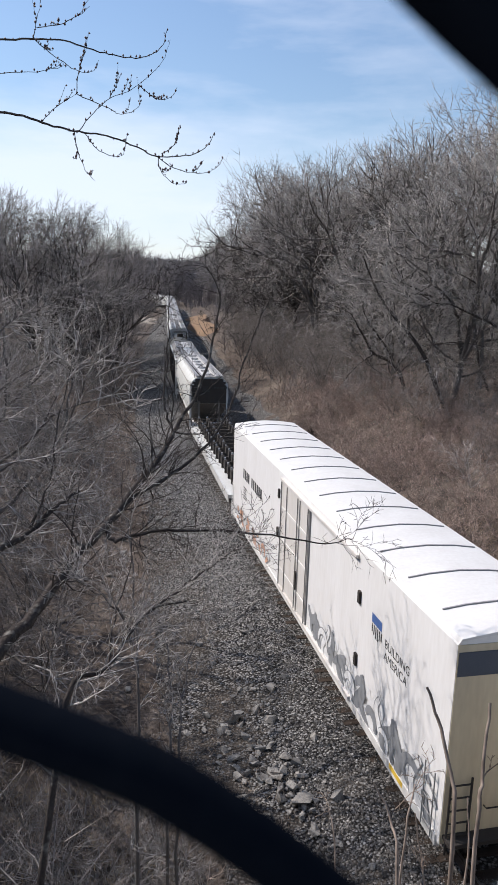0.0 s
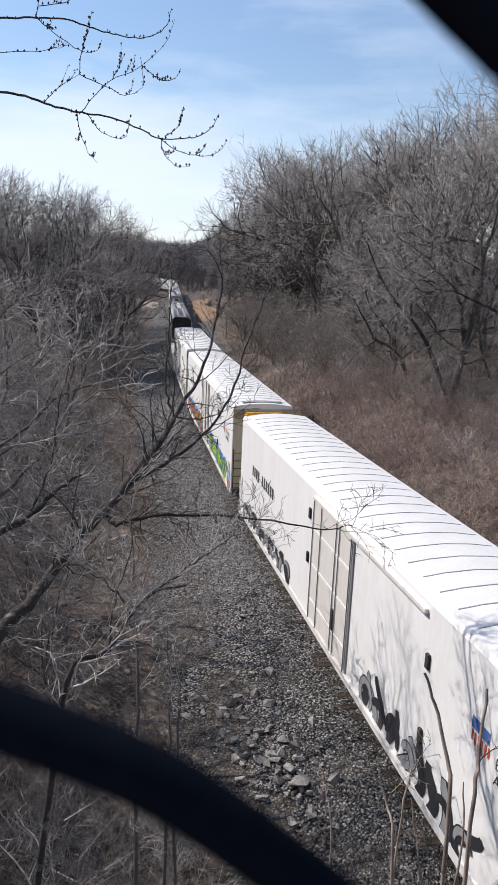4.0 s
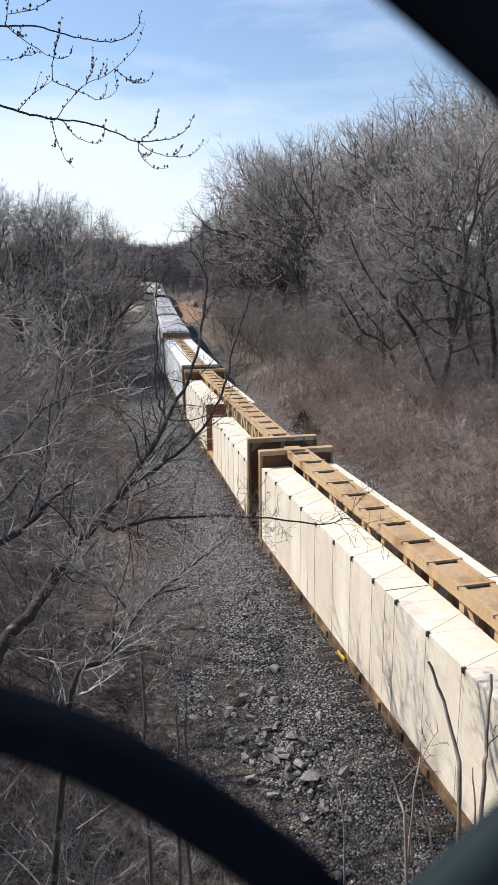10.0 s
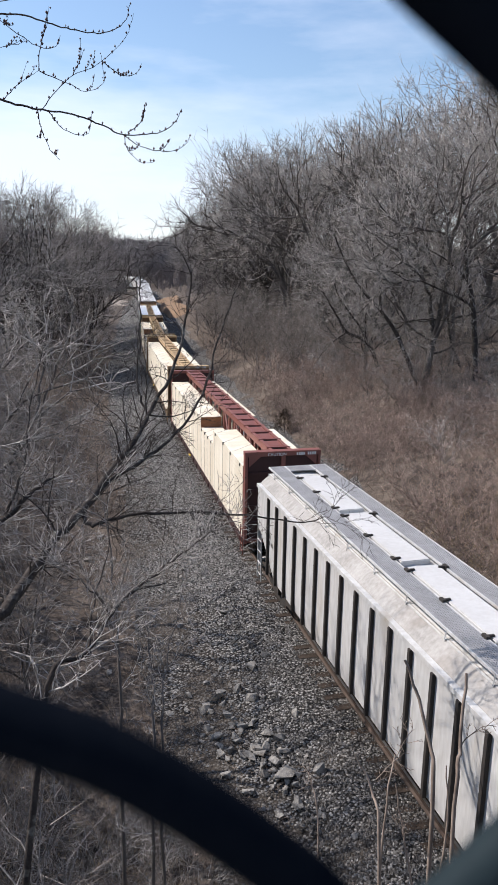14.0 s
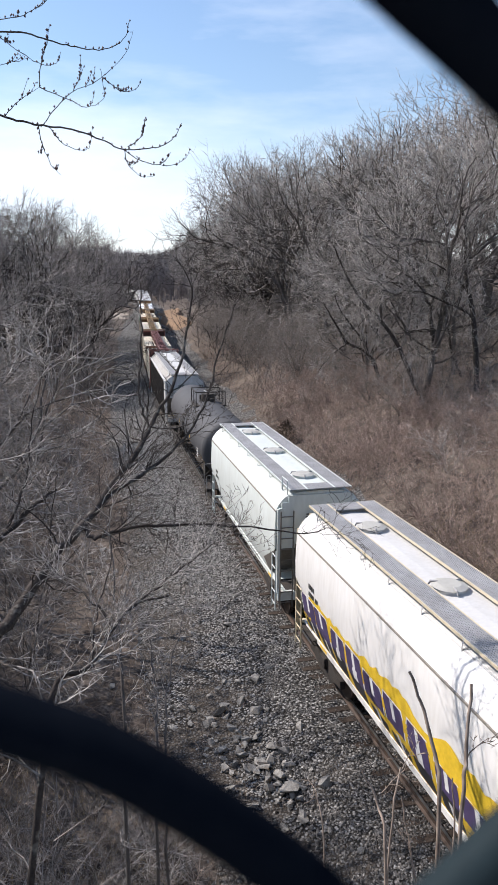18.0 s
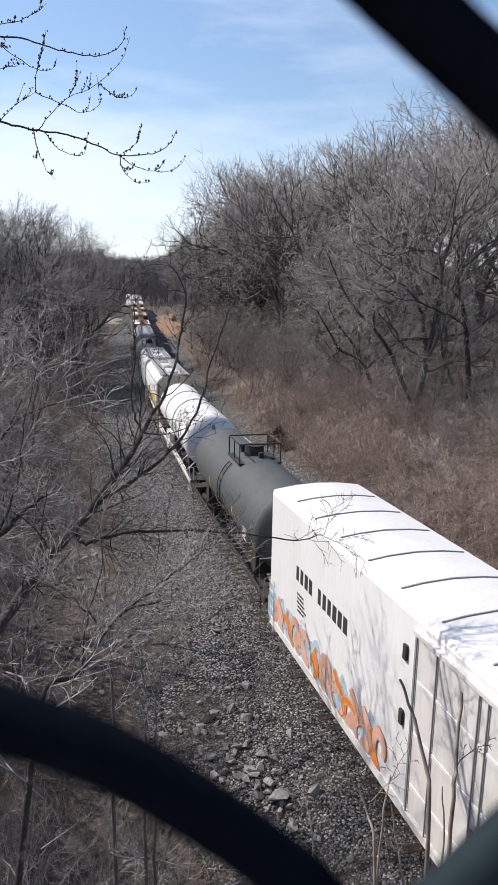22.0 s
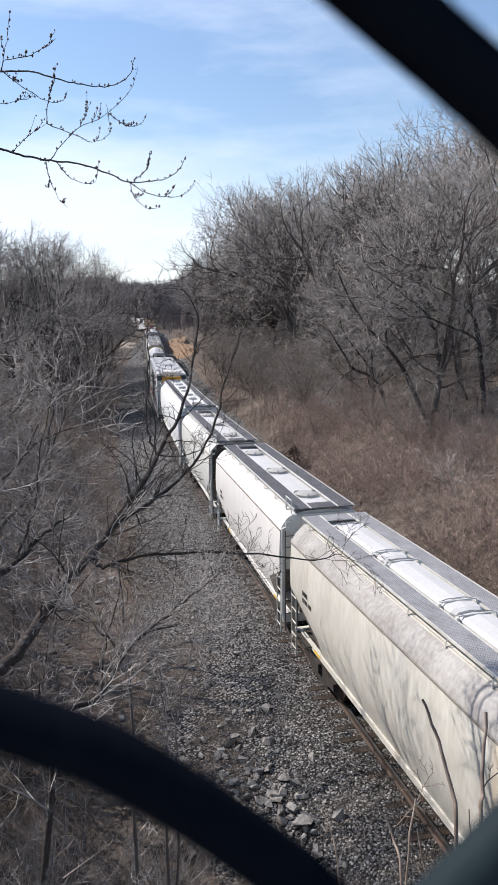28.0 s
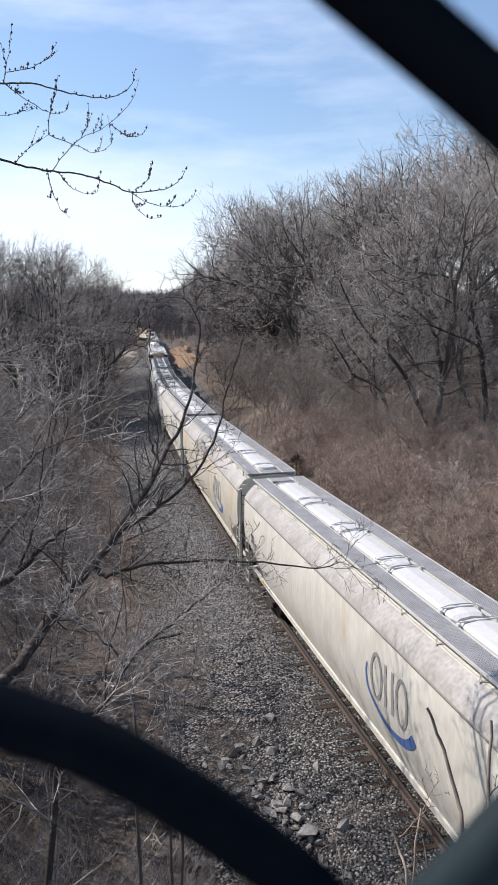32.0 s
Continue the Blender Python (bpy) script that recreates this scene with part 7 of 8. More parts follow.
# a loose scree of broken blocks below the ballast shoulder
for i in range(46):
    k = rng_k.random()
    rock(4.1 + 0.9 * k + rng_k.gauss(0, 0.42), 17.4 - 4.6 * k + rng_k.gauss(0, 0.7), rng_k.uniform(0.09, 0.2), 300 + i, "broken grey limestone block in a loose scree")
for i in range(95):
    y = 10.0 + 16 * rng_k.random() ** 1.3
    x = float(xc(y)) + rng_k.gauss(-3.6, 0.8)
    if x - float(xc(y)) < -2.2:
        rock(x, y, rng_k.uniform(0.06, 0.17), 100 + i, "small pale rock among the ballast")
for i in range(14):
    y = 12 + 28 * rng_k.random()
    rock(float(xc(y)) + rng_k.uniform(-9, -5), y, rng_k.uniform(0.1, 0.25), 200 + i, "grey rock half sunk in leaf litter")


# ---- near limbs over the left of the track ----
def tube_line(line, radii, sides=7):
    """One connected tube through the places."""
    rings = []
    u = None
    for i, c in enumerate(line):
        w = (line[min(i + 1, len(line) - 1)] - line[max(i - 1, 0)]).normalized()
        u = perp(w)[0] if u is None else (u - w * u.dot(w)).normalized()
        v = w.cross(u)
        rings.append([c + (u * math.cos(6.2832 * k / sides) + v * math.sin(6.2832 * k / sides)) * radii[i] for k in range(sides)])
    m = len(line)
    i = np.arange(m - 1)
    quads = np.concatenate([np.c_[i * sides + k, i * sides + (k + 1) % sides, (i + 1) * sides + (k + 1) % sides, (i + 1) * sides + k] for k in range(sides)])
    return np.array([c[:] for r in rings for c in r]), quads


def smooth_line(pts, rng, sub=4, jit=0.02):
    P = [Vector(p) for p in pts]
    P = [P[0] * 2 - P[1]] + P + [P[-1] * 2 - P[-2]]
    line = []
    for i in range(1, len(P) - 2):
        for k in range(sub):
            t = k / sub
            a, b, c, d = P[i - 1], P[i], P[i + 1], P[i + 2]
            line.append(0.5 * ((2 * b) + (c - a) * t + (2 * a - 5 * b + 4 * c - d) * t * t + (3 * b - a - 3 * c + d) * t ** 3)
                        + Vector((rng.uniform(-jit, jit), rng.uniform(-jit, jit), rng.uniform(-jit, jit))))
    return line + [P[-2]]


def limb(name, pts, r0, r1, rng, mat, parent, sub=5, jit=0.03, sides=7, flare=0):
    """A crooked tapering limb through a few places, as one part."""
    line = smooth_line(pts, rng, sub, jit)
    m = len(line) - 1
    radii = [r0 + (r1 - r0) * i / m for i in range(m + 1)]
    for i in range(flare):
        radii[i] = max(radii[i], 0.09 - 0.07 * i / flare)
    ob = new(name, mesh_object(name, *tube_line(line, radii, sides), mat, True))
    ob.parent = parent
    return line, radii


def twigs_of(line, radii, count, length, spec, rng, segs):
    m = len(line) - 1
    for _ in range(count):
        f = rng.uniform(0.15, 1.0) * m
        i = min(int(f), m - 1)
        w = (line[i + 1] - line[i]).normalized()
        u, v = perp(w)
        th, an = rng.uniform(0, 6.283), radians(rng.uniform(25, 70))
        d = (w * math.cos(an) + (u * math.cos(th) + v * math.sin(th)) * math.sin(an)).normalized()
        branch(segs, rng, line[i].lerp(line[i + 1], f - i), d, length * rng.uniform(0.5, 1.25), min(max(radii[i] * 0.42, 0.006), 0.017), 0, spec)


TW = [(6, 5, 0.5, 50, 0.3, 0.03), (4, 3, 0.55, 48, 0.34, 0.02), (2, 0, 0.5, 40, 0.3, 0.0)]


def near_tree(name, label, category, limbs, mat, mat_twig, seed, tw=TW, thin=0.0042, jit=0.025):
    rng = random.Random(seed)
    segs = []
    e = new(name)
    tagged(e, label, category)
    for i, (pts, r0, r1, n_tw, ln) in enumerate(limbs):
        line, radii = limb("limb" if i else "trunk", pts, r0, r1, rng, mat, e, 5, jit)
        twigs_of(line, radii, n_tw, ln, tw, rng, segs)
    segs = [(*s[:6], max(s[6], thin), max(s[7], thin * 0.7) if s[7] else 0.0) for s in segs]
    ob = new("crown", tube_mesh("crown", segs, mat_twig))
    ob.parent = e
    tagged(ob, kind="stuff")
    return e


def gz(x, y):
    return float(ground_z(x, y)) - 0.15


near_tree("leaning_tree", "dark crooked leaning tree whose bare limbs reach over the ballast", "tree", [
    ([(-2.7, 7.4, gz(-2.7, 7.4)), (-2.2, 8.0, 2.6), (-1.17, 9.06, 5.74), (-0.54, 9.97, 6.3), (0.07, 10.56, 6.91), (0.52, 10.97, 7.2), (1.02, 11.5, 7.64), (1.61, 12.09, 8.17), (1.97, 12.64, 8.62)], 0.12, 0.036, 30, 1.3),
    ([(1.97, 12.64, 8.62), (2.38, 12.96, 9.14), (2.71, 13.3, 10.07), (2.86, 13.6, 10.91), (2.61, 13.85, 11.44)], 0.036, 0.008, 20, 0.9),
    ([(1.8, 12.54, 8.51), (1.71, 12.73, 8.92), (1.77, 12.92, 9.67), (1.83, 13.07, 10.48), (1.81, 13.18, 11.08)], 0.024, 0.006, 11, 0.6),
    ([(0.76, 11.23, 7.39), (1.46, 11.68, 7.72), (2.16, 12.07, 8.03), (2.86, 12.5, 8.79), (3.28, 12.85, 9.9), (3.75, 13.07, 10.94)], 0.04, 0.008, 28, 0.9),
    ([(0.52, 10.96, 7.16), (0.7, 10.8, 7.04), (1.1, 10.9, 7.1), (1.85, 11, 7.07), (2.81, 10.99, 7), (4.07, 10.85, 6.79), (4.7, 10.73, 6.85)], 0.04, 0.007, 26, 0.95),
], M["bark_dark"], M["bark_dark"], 71)
near_tree("leaning_tree", "dark bare trunk leaning over brown brush", "tree", [
    ([(-4.2, 10.6, gz(-4.2, 10.6)), (-3.2, 11.4, 3.8), (-1.6, 12.48, 6.03), (-0.77, 13.23, 6.4), (-0.36, 13.56, 6.72), (0.18, 13.86, 7.01)], 0.11, 0.03, 26, 1.6),
    ([(-0.77, 13.23, 6.4), (-0.4, 13.8, 7.2), (-0.2, 14.4, 8.3), (0.1, 14.9, 9.4)], 0.03, 0.006, 22, 1.4),
], M["bark_dark"], M["twig_sun"], 72)
near_tree("shrub", "pale sunlit shrub with splayed leafless branches", "shrub", [
    ([(-0.9, 6.7, gz(-0.9, 6.7)), (-0.5, 7.2, 3.6), (-0.08, 7.69, 6.24), (0.4, 8.09, 6.35), (0.73, 8.55, 6.62), (1.04, 8.81, 6.75), (1.52, 8.97, 6.76)], 0.05, 0.012, 22, 1.1),
    ([(0.97, 8.8, 6.72), (1.56, 9.24, 6.89), (2.19, 9.55, 7.15), (2.66, 9.72, 7.33)], 0.018, 0.004, 19, 1.0),
    ([(0.73, 8.55, 6.62), (0.45, 8.9, 6.9), (0.1, 9.3, 7.0), (-0.3, 9.7, 7.3)], 0.018, 0.004, 19, 1.0),
    ([(0.4, 8.09, 6.35), (0.5, 8.3, 6.9), (0.75, 8.8, 7.5), (0.8, 9.2, 8.1)], 0.014, 0.004, 15, 0.9),
], M["bark_dark"], M["twig_sun"], 73)
near_tree("sapling", "slender upright leafless sapling among brush", "sapling", [
    ([(0.75, 8.1, gz(0.75, 8.1)), (0.78, 8.3, 3.0), (0.8, 8.46, 5.65), (0.84, 9.44, 6.65), (0.83, 10.23, 7.56)], 0.035, 0.008, 19, 0.7),
    ([(1.0, 6.9, gz(1.0, 6.9)), (1.02, 7.05, 3.0), (1.05, 7.21, 5.63), (1.15, 7.8, 6.17), (1.12, 8.28, 6.6)], 0.028, 0.006, 15, 0.5),
    ([(1.1, 6.95, gz(1.1, 6.95)), (1.13, 7.1, 3.1), (1.17, 7.27, 5.75), (1.34, 7.83, 6.28), (1.7, 8.49, 7)], 0.026, 0.005, 15, 0.5),
], M["bark"], M["twig_sun"], 74)
near_tree("sapling", "pale leafless sapling bent over the brush", "sapling", [
    ([(-3.2, 15.4, gz(-3.2, 15.4)), (-2.8, 15.5, 4.6), (-1.43, 15.46, 7.06), (-0.03, 15.11, 7.47), (0.89, 14.68, 7.97)], 0.045, 0.006, 41, 1.3),
    ([(-2.8, 15.5, 4.6), (-2.1, 16.2, 7.6), (-1.44, 16.91, 9.89), (-0.45, 16.99, 10.48), (0.56, 16.99, 11.2)], 0.04, 0.005, 49, 1.4),
    ([(-2.5, 15.9, 6.2), (-2.0, 16.6, 7.9), (-1.2, 17.4, 8.8), (-0.2, 17.9, 9.2)], 0.03, 0.005, 45, 1.4),
], M["bark"], M["twig_sun"], 75)
near_tree("sapling", "young bare sapling with broken tips beside the bridge", "sapling", [
    ([(2.6, 3.8, gz(2.6, 3.8)), (2.68, 3.9, 4.0), (2.72, 4, 6.88), (2.74, 4.17, 7.42), (2.7, 4.34, 7.77), (2.62, 4.41, 8.01)], 0.022, 0.0105, 1, 0.35),
    ([(2.75, 3.6, gz(2.75, 3.6)), (2.74, 3.7, 4.2), (2.74, 3.78, 7.16), (2.84, 3.92, 7.55), (2.95, 4.08, 8.04)], 0.021, 0.011, 1, 0.3),
    ([(2.4, 4.0, gz(2.4, 4.0)), (2.4, 4.1, 4.0), (2.41, 4.22, 6.45), (2.42, 4.45, 6.85), (2.32, 4.58, 7.1)], 0.02, 0.006, 1, 0.4),
    ([(2.5, 4.2, gz(2.5, 4.2)), (2.5, 4.3, 3.8), (2.55, 4.43, 6.43), (2.74, 4.66, 6.96)], 0.018, 0.006, 1, 0.35),
    ([(2.2, 4.8, gz(2.2, 4.8)), (2.2, 4.9, 3.6), (2.22, 5.02, 5.96), (2.19, 5.18, 6.42)], 0.016, 0.005, 1, 0.35),
    ([(2.68, 3.9, 5.9), (2.85, 4.0, 6.7), (2.9, 4.15, 7.2)], 0.012, 0.005, 1, 0.3),
    ([(2.68, 3.95, 5.8), (2.6, 4.15, 6.5), (2.55, 4.3, 7.0)], 0.012, 0.005, 1, 0.3),
], M["brush"], M["brush"], 76, TW, 0.0032, 0.008)

# pale sunlit trees at the edge of the brush
for seed, x, y, h, lean_y, label in ((91, -3.9, 18.6, 10.2, 10, "pale sunlit bare tree leaning from the brush"), (92, -6.2, 14.2, 9.4, 14, "bare tree with crooked sunlit limbs"),
                                     (93, -4.4, 25.5, 10.5, 8, "bare spreading tree among brush"), (94, -7.8, 21.0, 11.5, 6, "bare grey tree with many crooked limbs")):
    segs_a, segs_b = spreading_tree(seed, h, 3, 0.8, 4, 5, 0.55, (0.12, 0.2), 0.0062)
    e = tagged(new("tree"), label, "tree", "trees on the cutting banks")
    for nm, sg, mt in (("trunk", segs_a, M["bark"]), ("crown", segs_b, M["twig_sun"])):
        ob = new(nm, tube_mesh(nm, sg, mt))
        ob.parent = e
    e.matrix_basis = Matrix.Translation((x, y, float(ground_z(x, y)))) @ pose(0, 0, 0, 0, lean_y, 40 * seed)

TWR = [(5, 6, 0.5, 42, 0.16, 0.05), (3, 5, 0.6, 42, 0.22, 0.03), (2, 3, 0.6, 40, 0.2, 0.02), (1, 0, 0.5, 35, 0.2, 0.0)]
near_tree("leaning_tree", "dark forked trunk leaning out of the brushy slope", "tree", [
    ([(25.6, 49.9, 2.8), (24.95, 49.9, 5.07), (23.88, 49.9, 6.22), (22.46, 49.8, 6.84), (21.7, 49.7, 7.95), (20.97, 49.5, 8.8), (20.3, 49.4, 9.8)], 0.17, 0.04, 12, 3.4),
    ([(24.47, 49.9, 5.71), (23.81, 50.1, 7.1), (22.9, 50.3, 8.22), (21.99, 50.5, 9.55), (21.4, 50.6, 11.2)], 0.11, 0.03, 14, 3.4),
    ([(24.26, 50.1, 6.6), (24.3, 50.4, 7.86), (24.29, 50.7, 8.99), (24.1, 50.9, 10.8)], 0.08, 0.02, 12, 3.0),
    ([(22.3, 49.6, 6.7), (21.25, 49.3, 6.11), (20.24, 49.2, 5.11), (19.88, 49.1, 4.49)], 0.06, 0.015, 8, 1.4),
], M["bark_dark"], M["twig_grey"], 81, TWR, 0.009)
near_tree("leaning_tree", "tall dark trunk leaning towards the track from the slope", "tree", [
    ([(24.55, 41.8, 3.2), (23.3, 41.8, 5.81), (22.3, 41.8, 7.53), (21.25, 41.9, 8.79), (19.9, 42.2, 10.22), (18.9, 42.5, 11.8), (18.2, 42.8, 13.5)], 0.17, 0.04, 22, 3.6),
    ([(22.3, 41.8, 7.53), (23.44, 41.6, 8.19), (25.13, 41.3, 8.21), (26.38, 41.0, 8.01)], 0.07, 0.02, 10, 2.2),
    ([(21.25, 41.9, 8.79), (21.3, 42.3, 10.6), (21.0, 42.9, 12.4), (20.6, 43.4, 14.6)], 0.09, 0.02, 16, 3.4),
], M["bark_dark"], M["twig_grey"], 82, TWR, 0.009)
near_tree("leaning_tree", "dark tree with long low limbs reaching over the slope", "tree", [
    ([(27.5, 40.0, 4.2), (27.3, 40.0, 6.03), (26.95, 40.0, 8.37), (26.39, 40.0, 10.64), (25.96, 40.0, 12.26), (25.95, 40.2, 14.25), (25.6, 40.4, 16.2)], 0.21, 0.06, 20, 3.2),
    ([(26.87, 40.0, 9.0), (25.79, 39.8, 9.6), (24.09, 39.6, 10.18), (22.66, 39.4, 10.65), (21.52, 39.2, 10.71), (20.35, 39.0, 11.27)], 0.10, 0.02, 22, 2.6),
    ([(26.39, 40.0, 10.64), (25.35, 39.8, 11.43), (23.87, 39.5, 12.18), (21.98, 39.2, 12.9)], 0.09, 0.02, 20, 3.0),
    ([(28.9, 44.0, 4.6), (27.9, 44.0, 6.71), (27.41, 44.0, 8.77), (27.08, 44.0, 10.57), (26.9, 44.1, 13.0)], 0.11, 0.03, 18, 3.2),
], M["bark_dark"], M["twig_grey"], 83, TWR, 0.009)

# ---- overhanging maple branch with buds ----
rng_b = random.Random(31)
BUD_MAIN = [[(-3.6, 3.4, gz(-3.6, 3.4)), (-3.3, 3.6, 5.0), (-2.6, 4.2, 11.0), (-1.4, 4.7, 11.95), (-0.49, 4.87, 11.96), (-0.23, 4.89, 11.95), (-0.05, 4.9, 11.91), (0.11, 4.9, 11.89), (0.28, 4.9, 11.88), (0.46, 4.9, 11.83), (0.59, 4.89, 11.78), (0.78, 4.86, 11.79), (0.9, 4.83, 11.84), (0.96, 4.8, 11.94)],
            [(-2.6, 4.2, 11.0), (-1.5, 4.8, 12.2), (-0.45, 4.97, 12.38), (-0.15, 4.98, 12.42), (0.03, 4.98, 12.43), (0.19, 4.98, 12.4), (0.33, 4.98, 12.38), (0.5, 4.97, 12.38), (0.62, 4.93, 12.44), (0.66, 4.9, 12.54)]]
budded = new("overhanging_branch")
tagged(budded, "dark maple branch with swelling red buds against the sky", "branch")
BUD_LINES = [limb("branch", BUD_MAIN[0], 0.0105, 0.0018, rng_b, M["bark_dark"], budded, 5, 0.004, 7, 17), limb("branch", BUD_MAIN[1], 0.0075, 0.0016, rng_b, M["bark_dark"], budded, 5, 0.004)]
SIDE = [[(0.59, 4.89, 11.78), (0.71, 4.89, 11.71), (0.86, 4.86, 11.69), (0.97, 4.84, 11.72), (1.02, 4.82, 11.79)], [(0.6, 4.9, 11.78), (0.64, 5, 11.7), (0.73, 5, 11.63), (0.81, 4.98, 11.64)],
        [(0.1, 4.9, 11.89), (0.2, 5.0, 12.03), (0.29, 5.0, 12.12), (0.47, 5.0, 12.21), (0.63, 4.96, 12.36), (0.68, 4.91, 12.49)], [(-0.12, 4.9, 11.93), (-0.03, 4.88, 12.02), (0.09, 4.86, 12.1)],
        [(0.09, 4.86, 12.1), (0.11, 4.92, 12.25), (0.15, 4.89, 12.36), (0.17, 4.86, 12.46)], [(0.09, 4.86, 12.1), (0.26, 5.0, 12.08), (0.38, 5.06, 12.05), (0.49, 5.04, 12.1), (0.5, 5.03, 12.14)]]
SIDE2 = [[(0.07, 4.9, 11.89), (0.1, 4.93, 11.77), (0.14, 4.94, 11.67), (0.2, 4.95, 11.61)], [(0.14, 4.9, 11.89), (0.23, 5.02, 11.81), (0.36, 5.01, 11.78), (0.4, 5, 11.82)],
         [(-0.16, 4.96, 12.42), (-0.13, 4.85, 12.49), (-0.1, 4.8, 12.6)], [(-0.16, 4.96, 12.42), (-0.06, 4.9, 12.33), (0.1, 4.92, 12.25), (0.2, 4.92, 12.26), (0.23, 4.9, 12.32)],
         [(-1.2, 4.8, 12.0), (-0.46, 5.02, 12.2), (-0.2, 5.03, 12.24), (-0.02, 5.02, 12.28), (0.03, 5.01, 12.3)], [(-0.14, 4.9, 12.46), (0.02, 4.85, 12.49), (0.11, 4.8, 12.53), (0.17, 4.75, 12.6)],
         [(0.3, 5.0, 12.13), (0.34, 5.0, 12.2), (0.36, 5.0, 12.28)], [(0.48, 4.9, 12.2), (0.58, 4.9, 12.13), (0.68, 4.88, 12.14), (0.72, 4.87, 12.2)], [(0.62, 4.88, 11.79), (0.7, 4.86, 11.85), (0.74, 4.85, 11.96)]]
for pts in SIDE + SIDE2:
    line, radii = limb("twig", pts, 0.003, 0.0011, rng_b, M["bark_dark"], budded, 4, 0.004, 5)
    BUD_LINES.append((line, radii))
    for _ in range(2):
        i = rng_b.randrange(2, len(line) - 1)
        d = ((line[i + 1] - line[i]).normalized() + Vector((rng_b.uniform(-0.8, 0.8), rng_b.uniform(-0.3, 0.3), rng_b.uniform(0.1, 0.9)))).normalized()
        ln = rng_b.uniform(0.05, 0.12)
        BUD_LINES.append(limb("twig", [line[i], line[i] + d * ln * 0.5, line[i] + d * ln + Vector((0, 0, 0.02))], 0.002, 0.001, rng_b, M["bark_dark"], budded, 3, 0.002, 5))
bud_v, bud_f = [], []
for line, radii in BUD_LINES:
    for i in range(len(line) - 1):
        ln = (line[i + 1] - line[i]).length
        if radii[i] > 0.0062 or line[i].x < -0.75:
            continue
        for _ in range(max(1, round(ln / 0.04))):
            if rng_b.random() < (0.85 if radii[i] < 0.004 else 0.45):
                c = np.array(line[i].lerp(line[i + 1], rng_b.random())[:]) + np.array([rng_b.uniform(-0.009, 0.009), rng_b.uniform(-0.004, 0.004), rng_b.uniform(-0.002, 0.014)])
                r = rng_b.uniform(0.0045, 0.0085)
                bud_f.append(tri + 6 * len(bud_v))
                bud_v.append(c + unit * [r * 0.9, r * 0.9, r * 1.4] + np.array([[rng_b.uniform(-0.002, 0.002) for _ in range(3)] for _ in range(6)]))
M["bud"] = material("red_bud", (0.07, 0.035, 0.035), 0.6, second=(0.03, 0.018, 0.018), scale=30, fine=90)
ob = new("bud", mesh_object("bud", np.concatenate(bud_v), np.concatenate(bud_f), M["bud"], True))
ob.parent = budded
tagged(ob, kind="stuff")

# ---- small cedar beside the track, far pine ----
M["needles"] = material("brownish_needles", (0.07, 0.045, 0.025), 0.8, second=(0.03, 0.025, 0.015), scale=4, fine=30, island=0.5)


def conifer(x, y, h, w, seed, label, low=0.08):
    rg = np.random.default_rng(seed)
    z0 = float(ground_z(x, y))
    e = new("evergreen")
    tagged(e, label, "evergreen")
    tr = new("trunk", tube_mesh("trunk", [(x, y, z0 - 0.2, x, y, z0 + h * 0.95, h * 0.02, 0.005)], M["bark_dark"], 0.0))
    tr.parent = e
    k = 1500 if low < 0.5 else 240
    f = rg.random(k) ** 0.8
    th = rg.uniform(0, 6.283, k)
    rad = w * (1 - f ** 1.6) * rg.uniform(0.3, 1.0, k) * (0.8 + 0.25 * np.sin(th * 3 + f * 9))
    c = np.c_[x + rad * np.cos(th), y + rad * np.sin(th), z0 + h * (low + (1 - low) * f) + rg.normal(0, 0.03 * h, k) * 0.4]
    dv = np.c_[np.cos(th), np.sin(th), rg.uniform(-0.1, 0.9, k)] * (h * rg.uniform(0.03, 0.07, k))[:, None] + rg.normal(0, 0.012 * h, (k, 3))
    ob = new("crown", mesh_object("crown", *tubes(np.c_[c, c + dv, np.full(k, h * 0.012), np.full(k, h * 0.003)], 3), M["needles"]))
    ob.parent = e


conifer(16.9, 47.4, 1.75, 1.35, 3, "small dark cedar growing at the edge of the ballast")
M["needles"] = material("dark_needles", (0.06, 0.075, 0.06), 0.8, second=(0.03, 0.04, 0.03), scale=4, fine=30, island=0.5)
conifer(53.5, 253, 29.3 - float(ground_z(53.5, 253)), 3.4, 4, "tall dark pine above the bare woods", 0.7)


# ---- bridge under the camera and its fence ----
FENCE_TURN = -17.15
bridge = new("bridge")
bridge.matrix_basis = pose(0, 0, 0, 0, 0, FENCE_TURN)
tagged(bridge, "concrete road bridge over the railway cutting", "bridge", kind="structure")
bm = bmesh.new()
box(bm, -24, 34, -9.0, -0.02, 7.9, 8.7)
part("deck", bm, M["concrete"], bridge)
bm = bmesh.new()
box(bm, -24, 34, -0.015, 0.24, 7.6, 9.6)
part("parapet", bm, M["concrete"], bridge)
M["vinyl"] = material("black_vinyl_wire", (0.0042, 0.0058, 0.009), 0.7, second=(0.009, 0.0105, 0.014), scale=60, fine=400, spec=0.0)
fence = new("chain_link_fence")
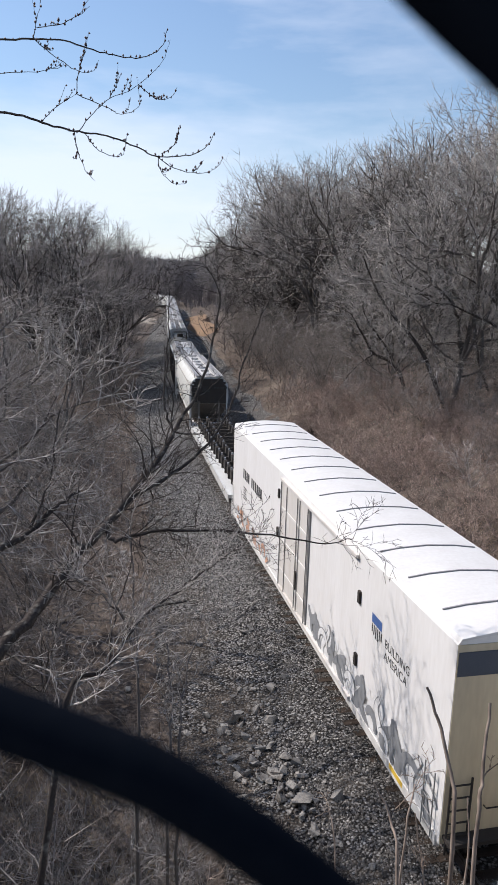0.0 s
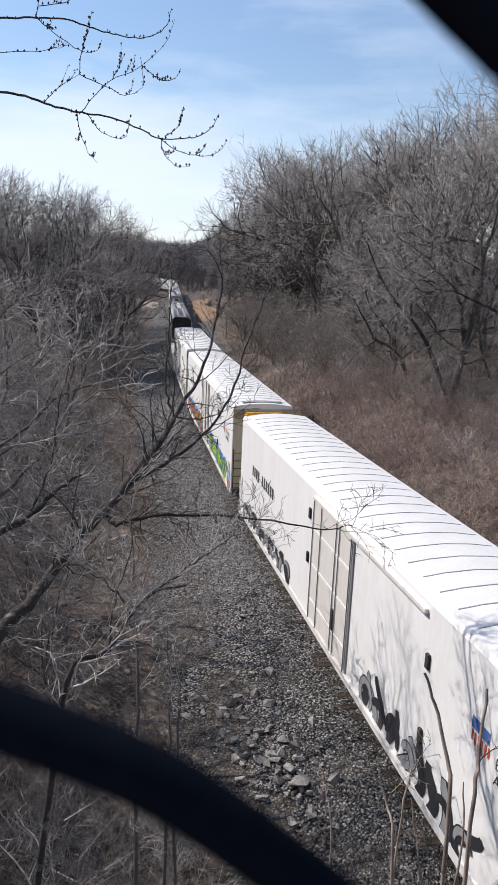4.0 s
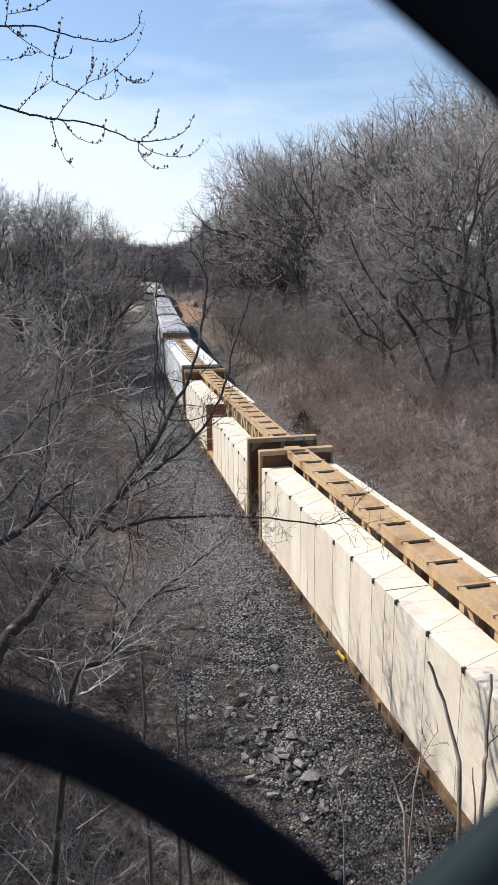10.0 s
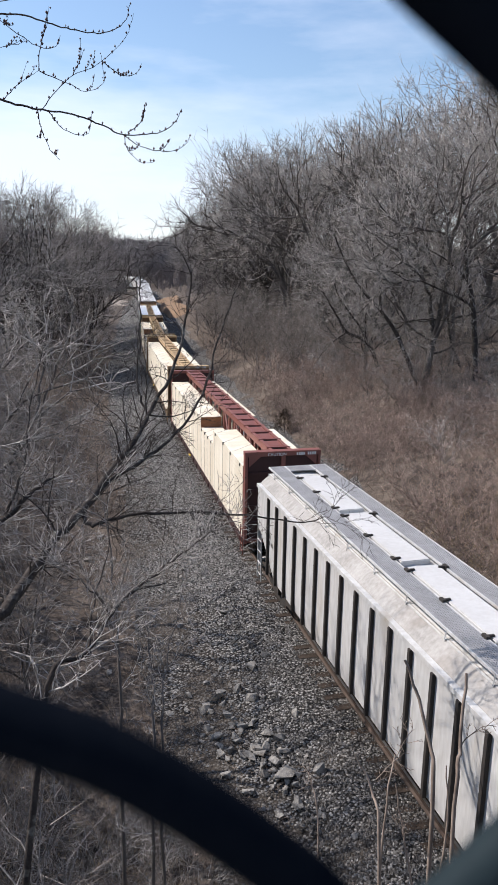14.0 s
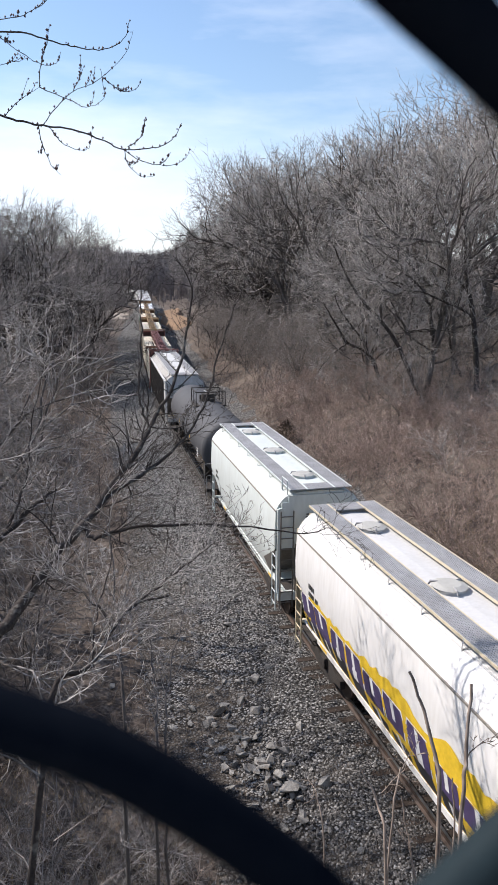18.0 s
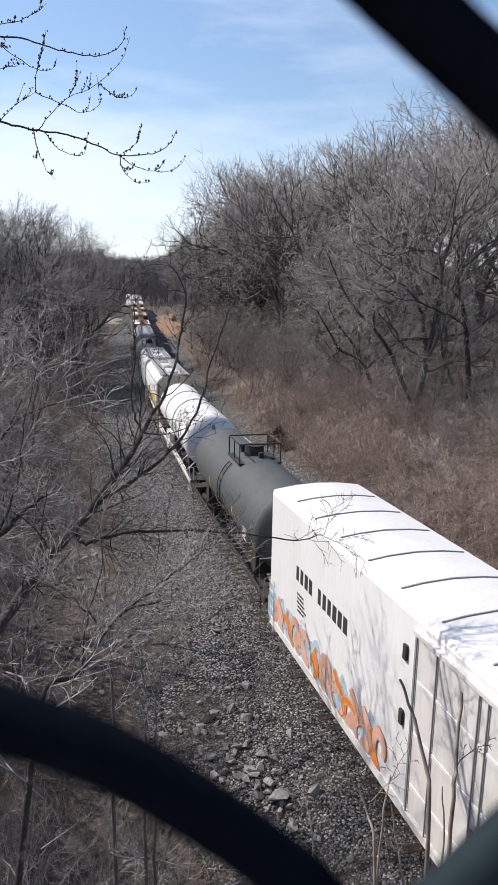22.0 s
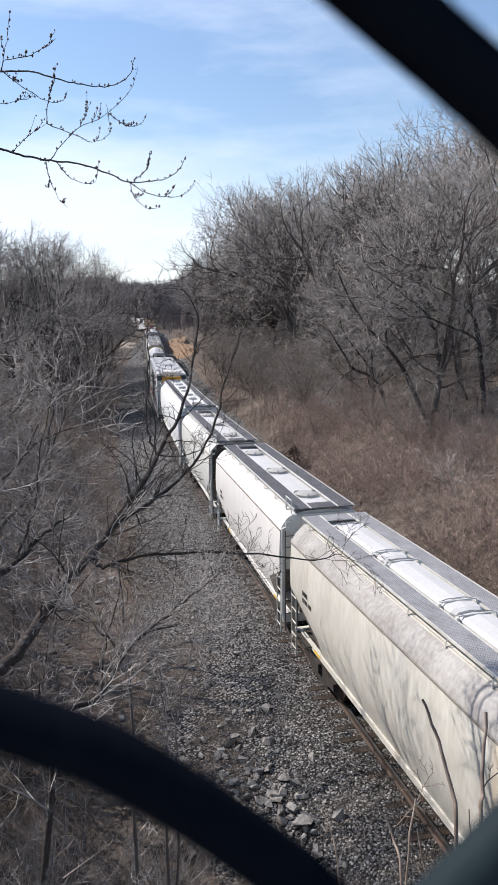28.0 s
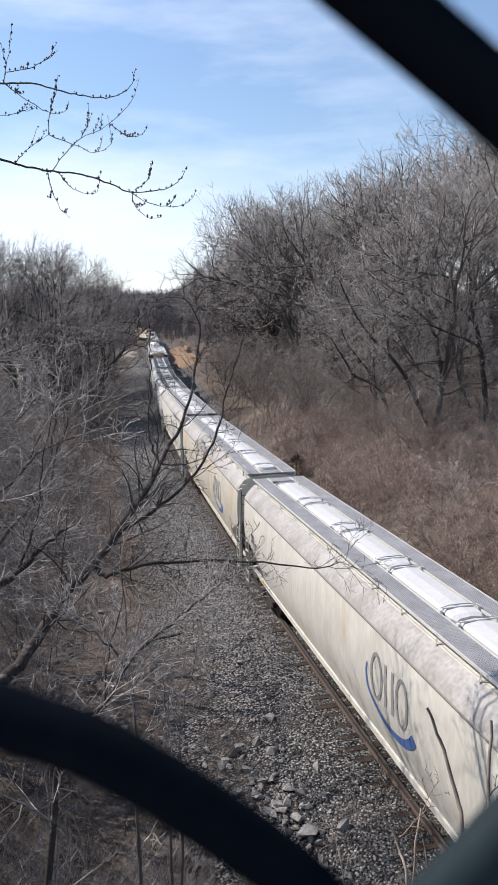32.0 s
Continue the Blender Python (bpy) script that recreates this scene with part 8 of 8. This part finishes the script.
fence.matrix_basis = Matrix.Translation((0, 0, 10.9203)) @ pose(0, 0, 0, 0, 0, FENCE_TURN)
tagged(fence, "black vinyl-coated chain link fence on the bridge", "fence")
NB, NR, NT, NL = (10.8, -52.5), (44, -12.4), (-9, 32), (-42, -13)
WIRES = [[NL, (-33, -24.5), (-26, -28.7), (-20, -30.9), (-13.6, -33.2), (-9.5, -34.9), (-5.4, -37.4), (-1.2, -40.4), (3.2, -44.0), (5.9, -46.5), NB], [NT, (5.7, 18.9), (15.4, 11.1), (30, -1), NR],
         [NB, (15.5, -47.8), (21.0, -41.0), (33, -26), NR], [NL, (-37, 8), (-24, 26), NT], [NB, (-20, -95)], [NB, (44, -92)], [NR, (80, 28)], [NR, (80, -55)], [NL, (-76, 28)], [NL, (-76, -55)], [NT, (-40, 72)], [NT, (30, 72)]]
# the lower right wire catches sun: its light is mixed into this paler vinyl
M["vinyl_sunlit"] = material("worn_grey_vinyl_wire", (0.016, 0.026, 0.03), 0.6, second=(0.009, 0.014, 0.017), scale=60, fine=400, spec=0.1)
for k, pts in enumerate(WIRES):
    limb("wire", [(a / 1000, 0.045, b / 1000) for a, b in pts], 0.0023, 0.0023, rng_b, M["vinyl_sunlit" if k == 2 else "vinyl"], fence, 4, 0.0, 14)
# the mesh goes on to both sides, above and below
MA, MB = Vector((0.086, 0, 0.0006)), Vector((-0.0198, 0, 0.0845))
B0, R0 = Vector((0.0108, 0.045, -0.0525)), Vector((0.044, 0.045, -0.0124))
for i in range(-9, 10):
    for lo, hi in ((-9, 11),) if abs(i) > 1 else ((-9, -2), (3, 11)):
        for right in (0, -1):
            zigzag = []
            for j in range(lo, hi):
                zigzag += [B0 + MA * i + MB * j, R0 + MA * (i + right) + MB * j]
            v, f = tube_line(zigzag, [0.0021] * len(zigzag), 6)
            ob = new("wire", mesh_object("wire", v, f, M["vinyl"], True))
            ob.parent = fence
bm = bmesh.new()
bmesh.ops.create_cone(bm, cap_ends=True, segments=12, radius1=0.03, radius2=0.03, depth=2.6, matrix=Matrix.Translation((-1.2, 0.09, -0.1)))
part("post", bm, M["vinyl"], fence)


motions()
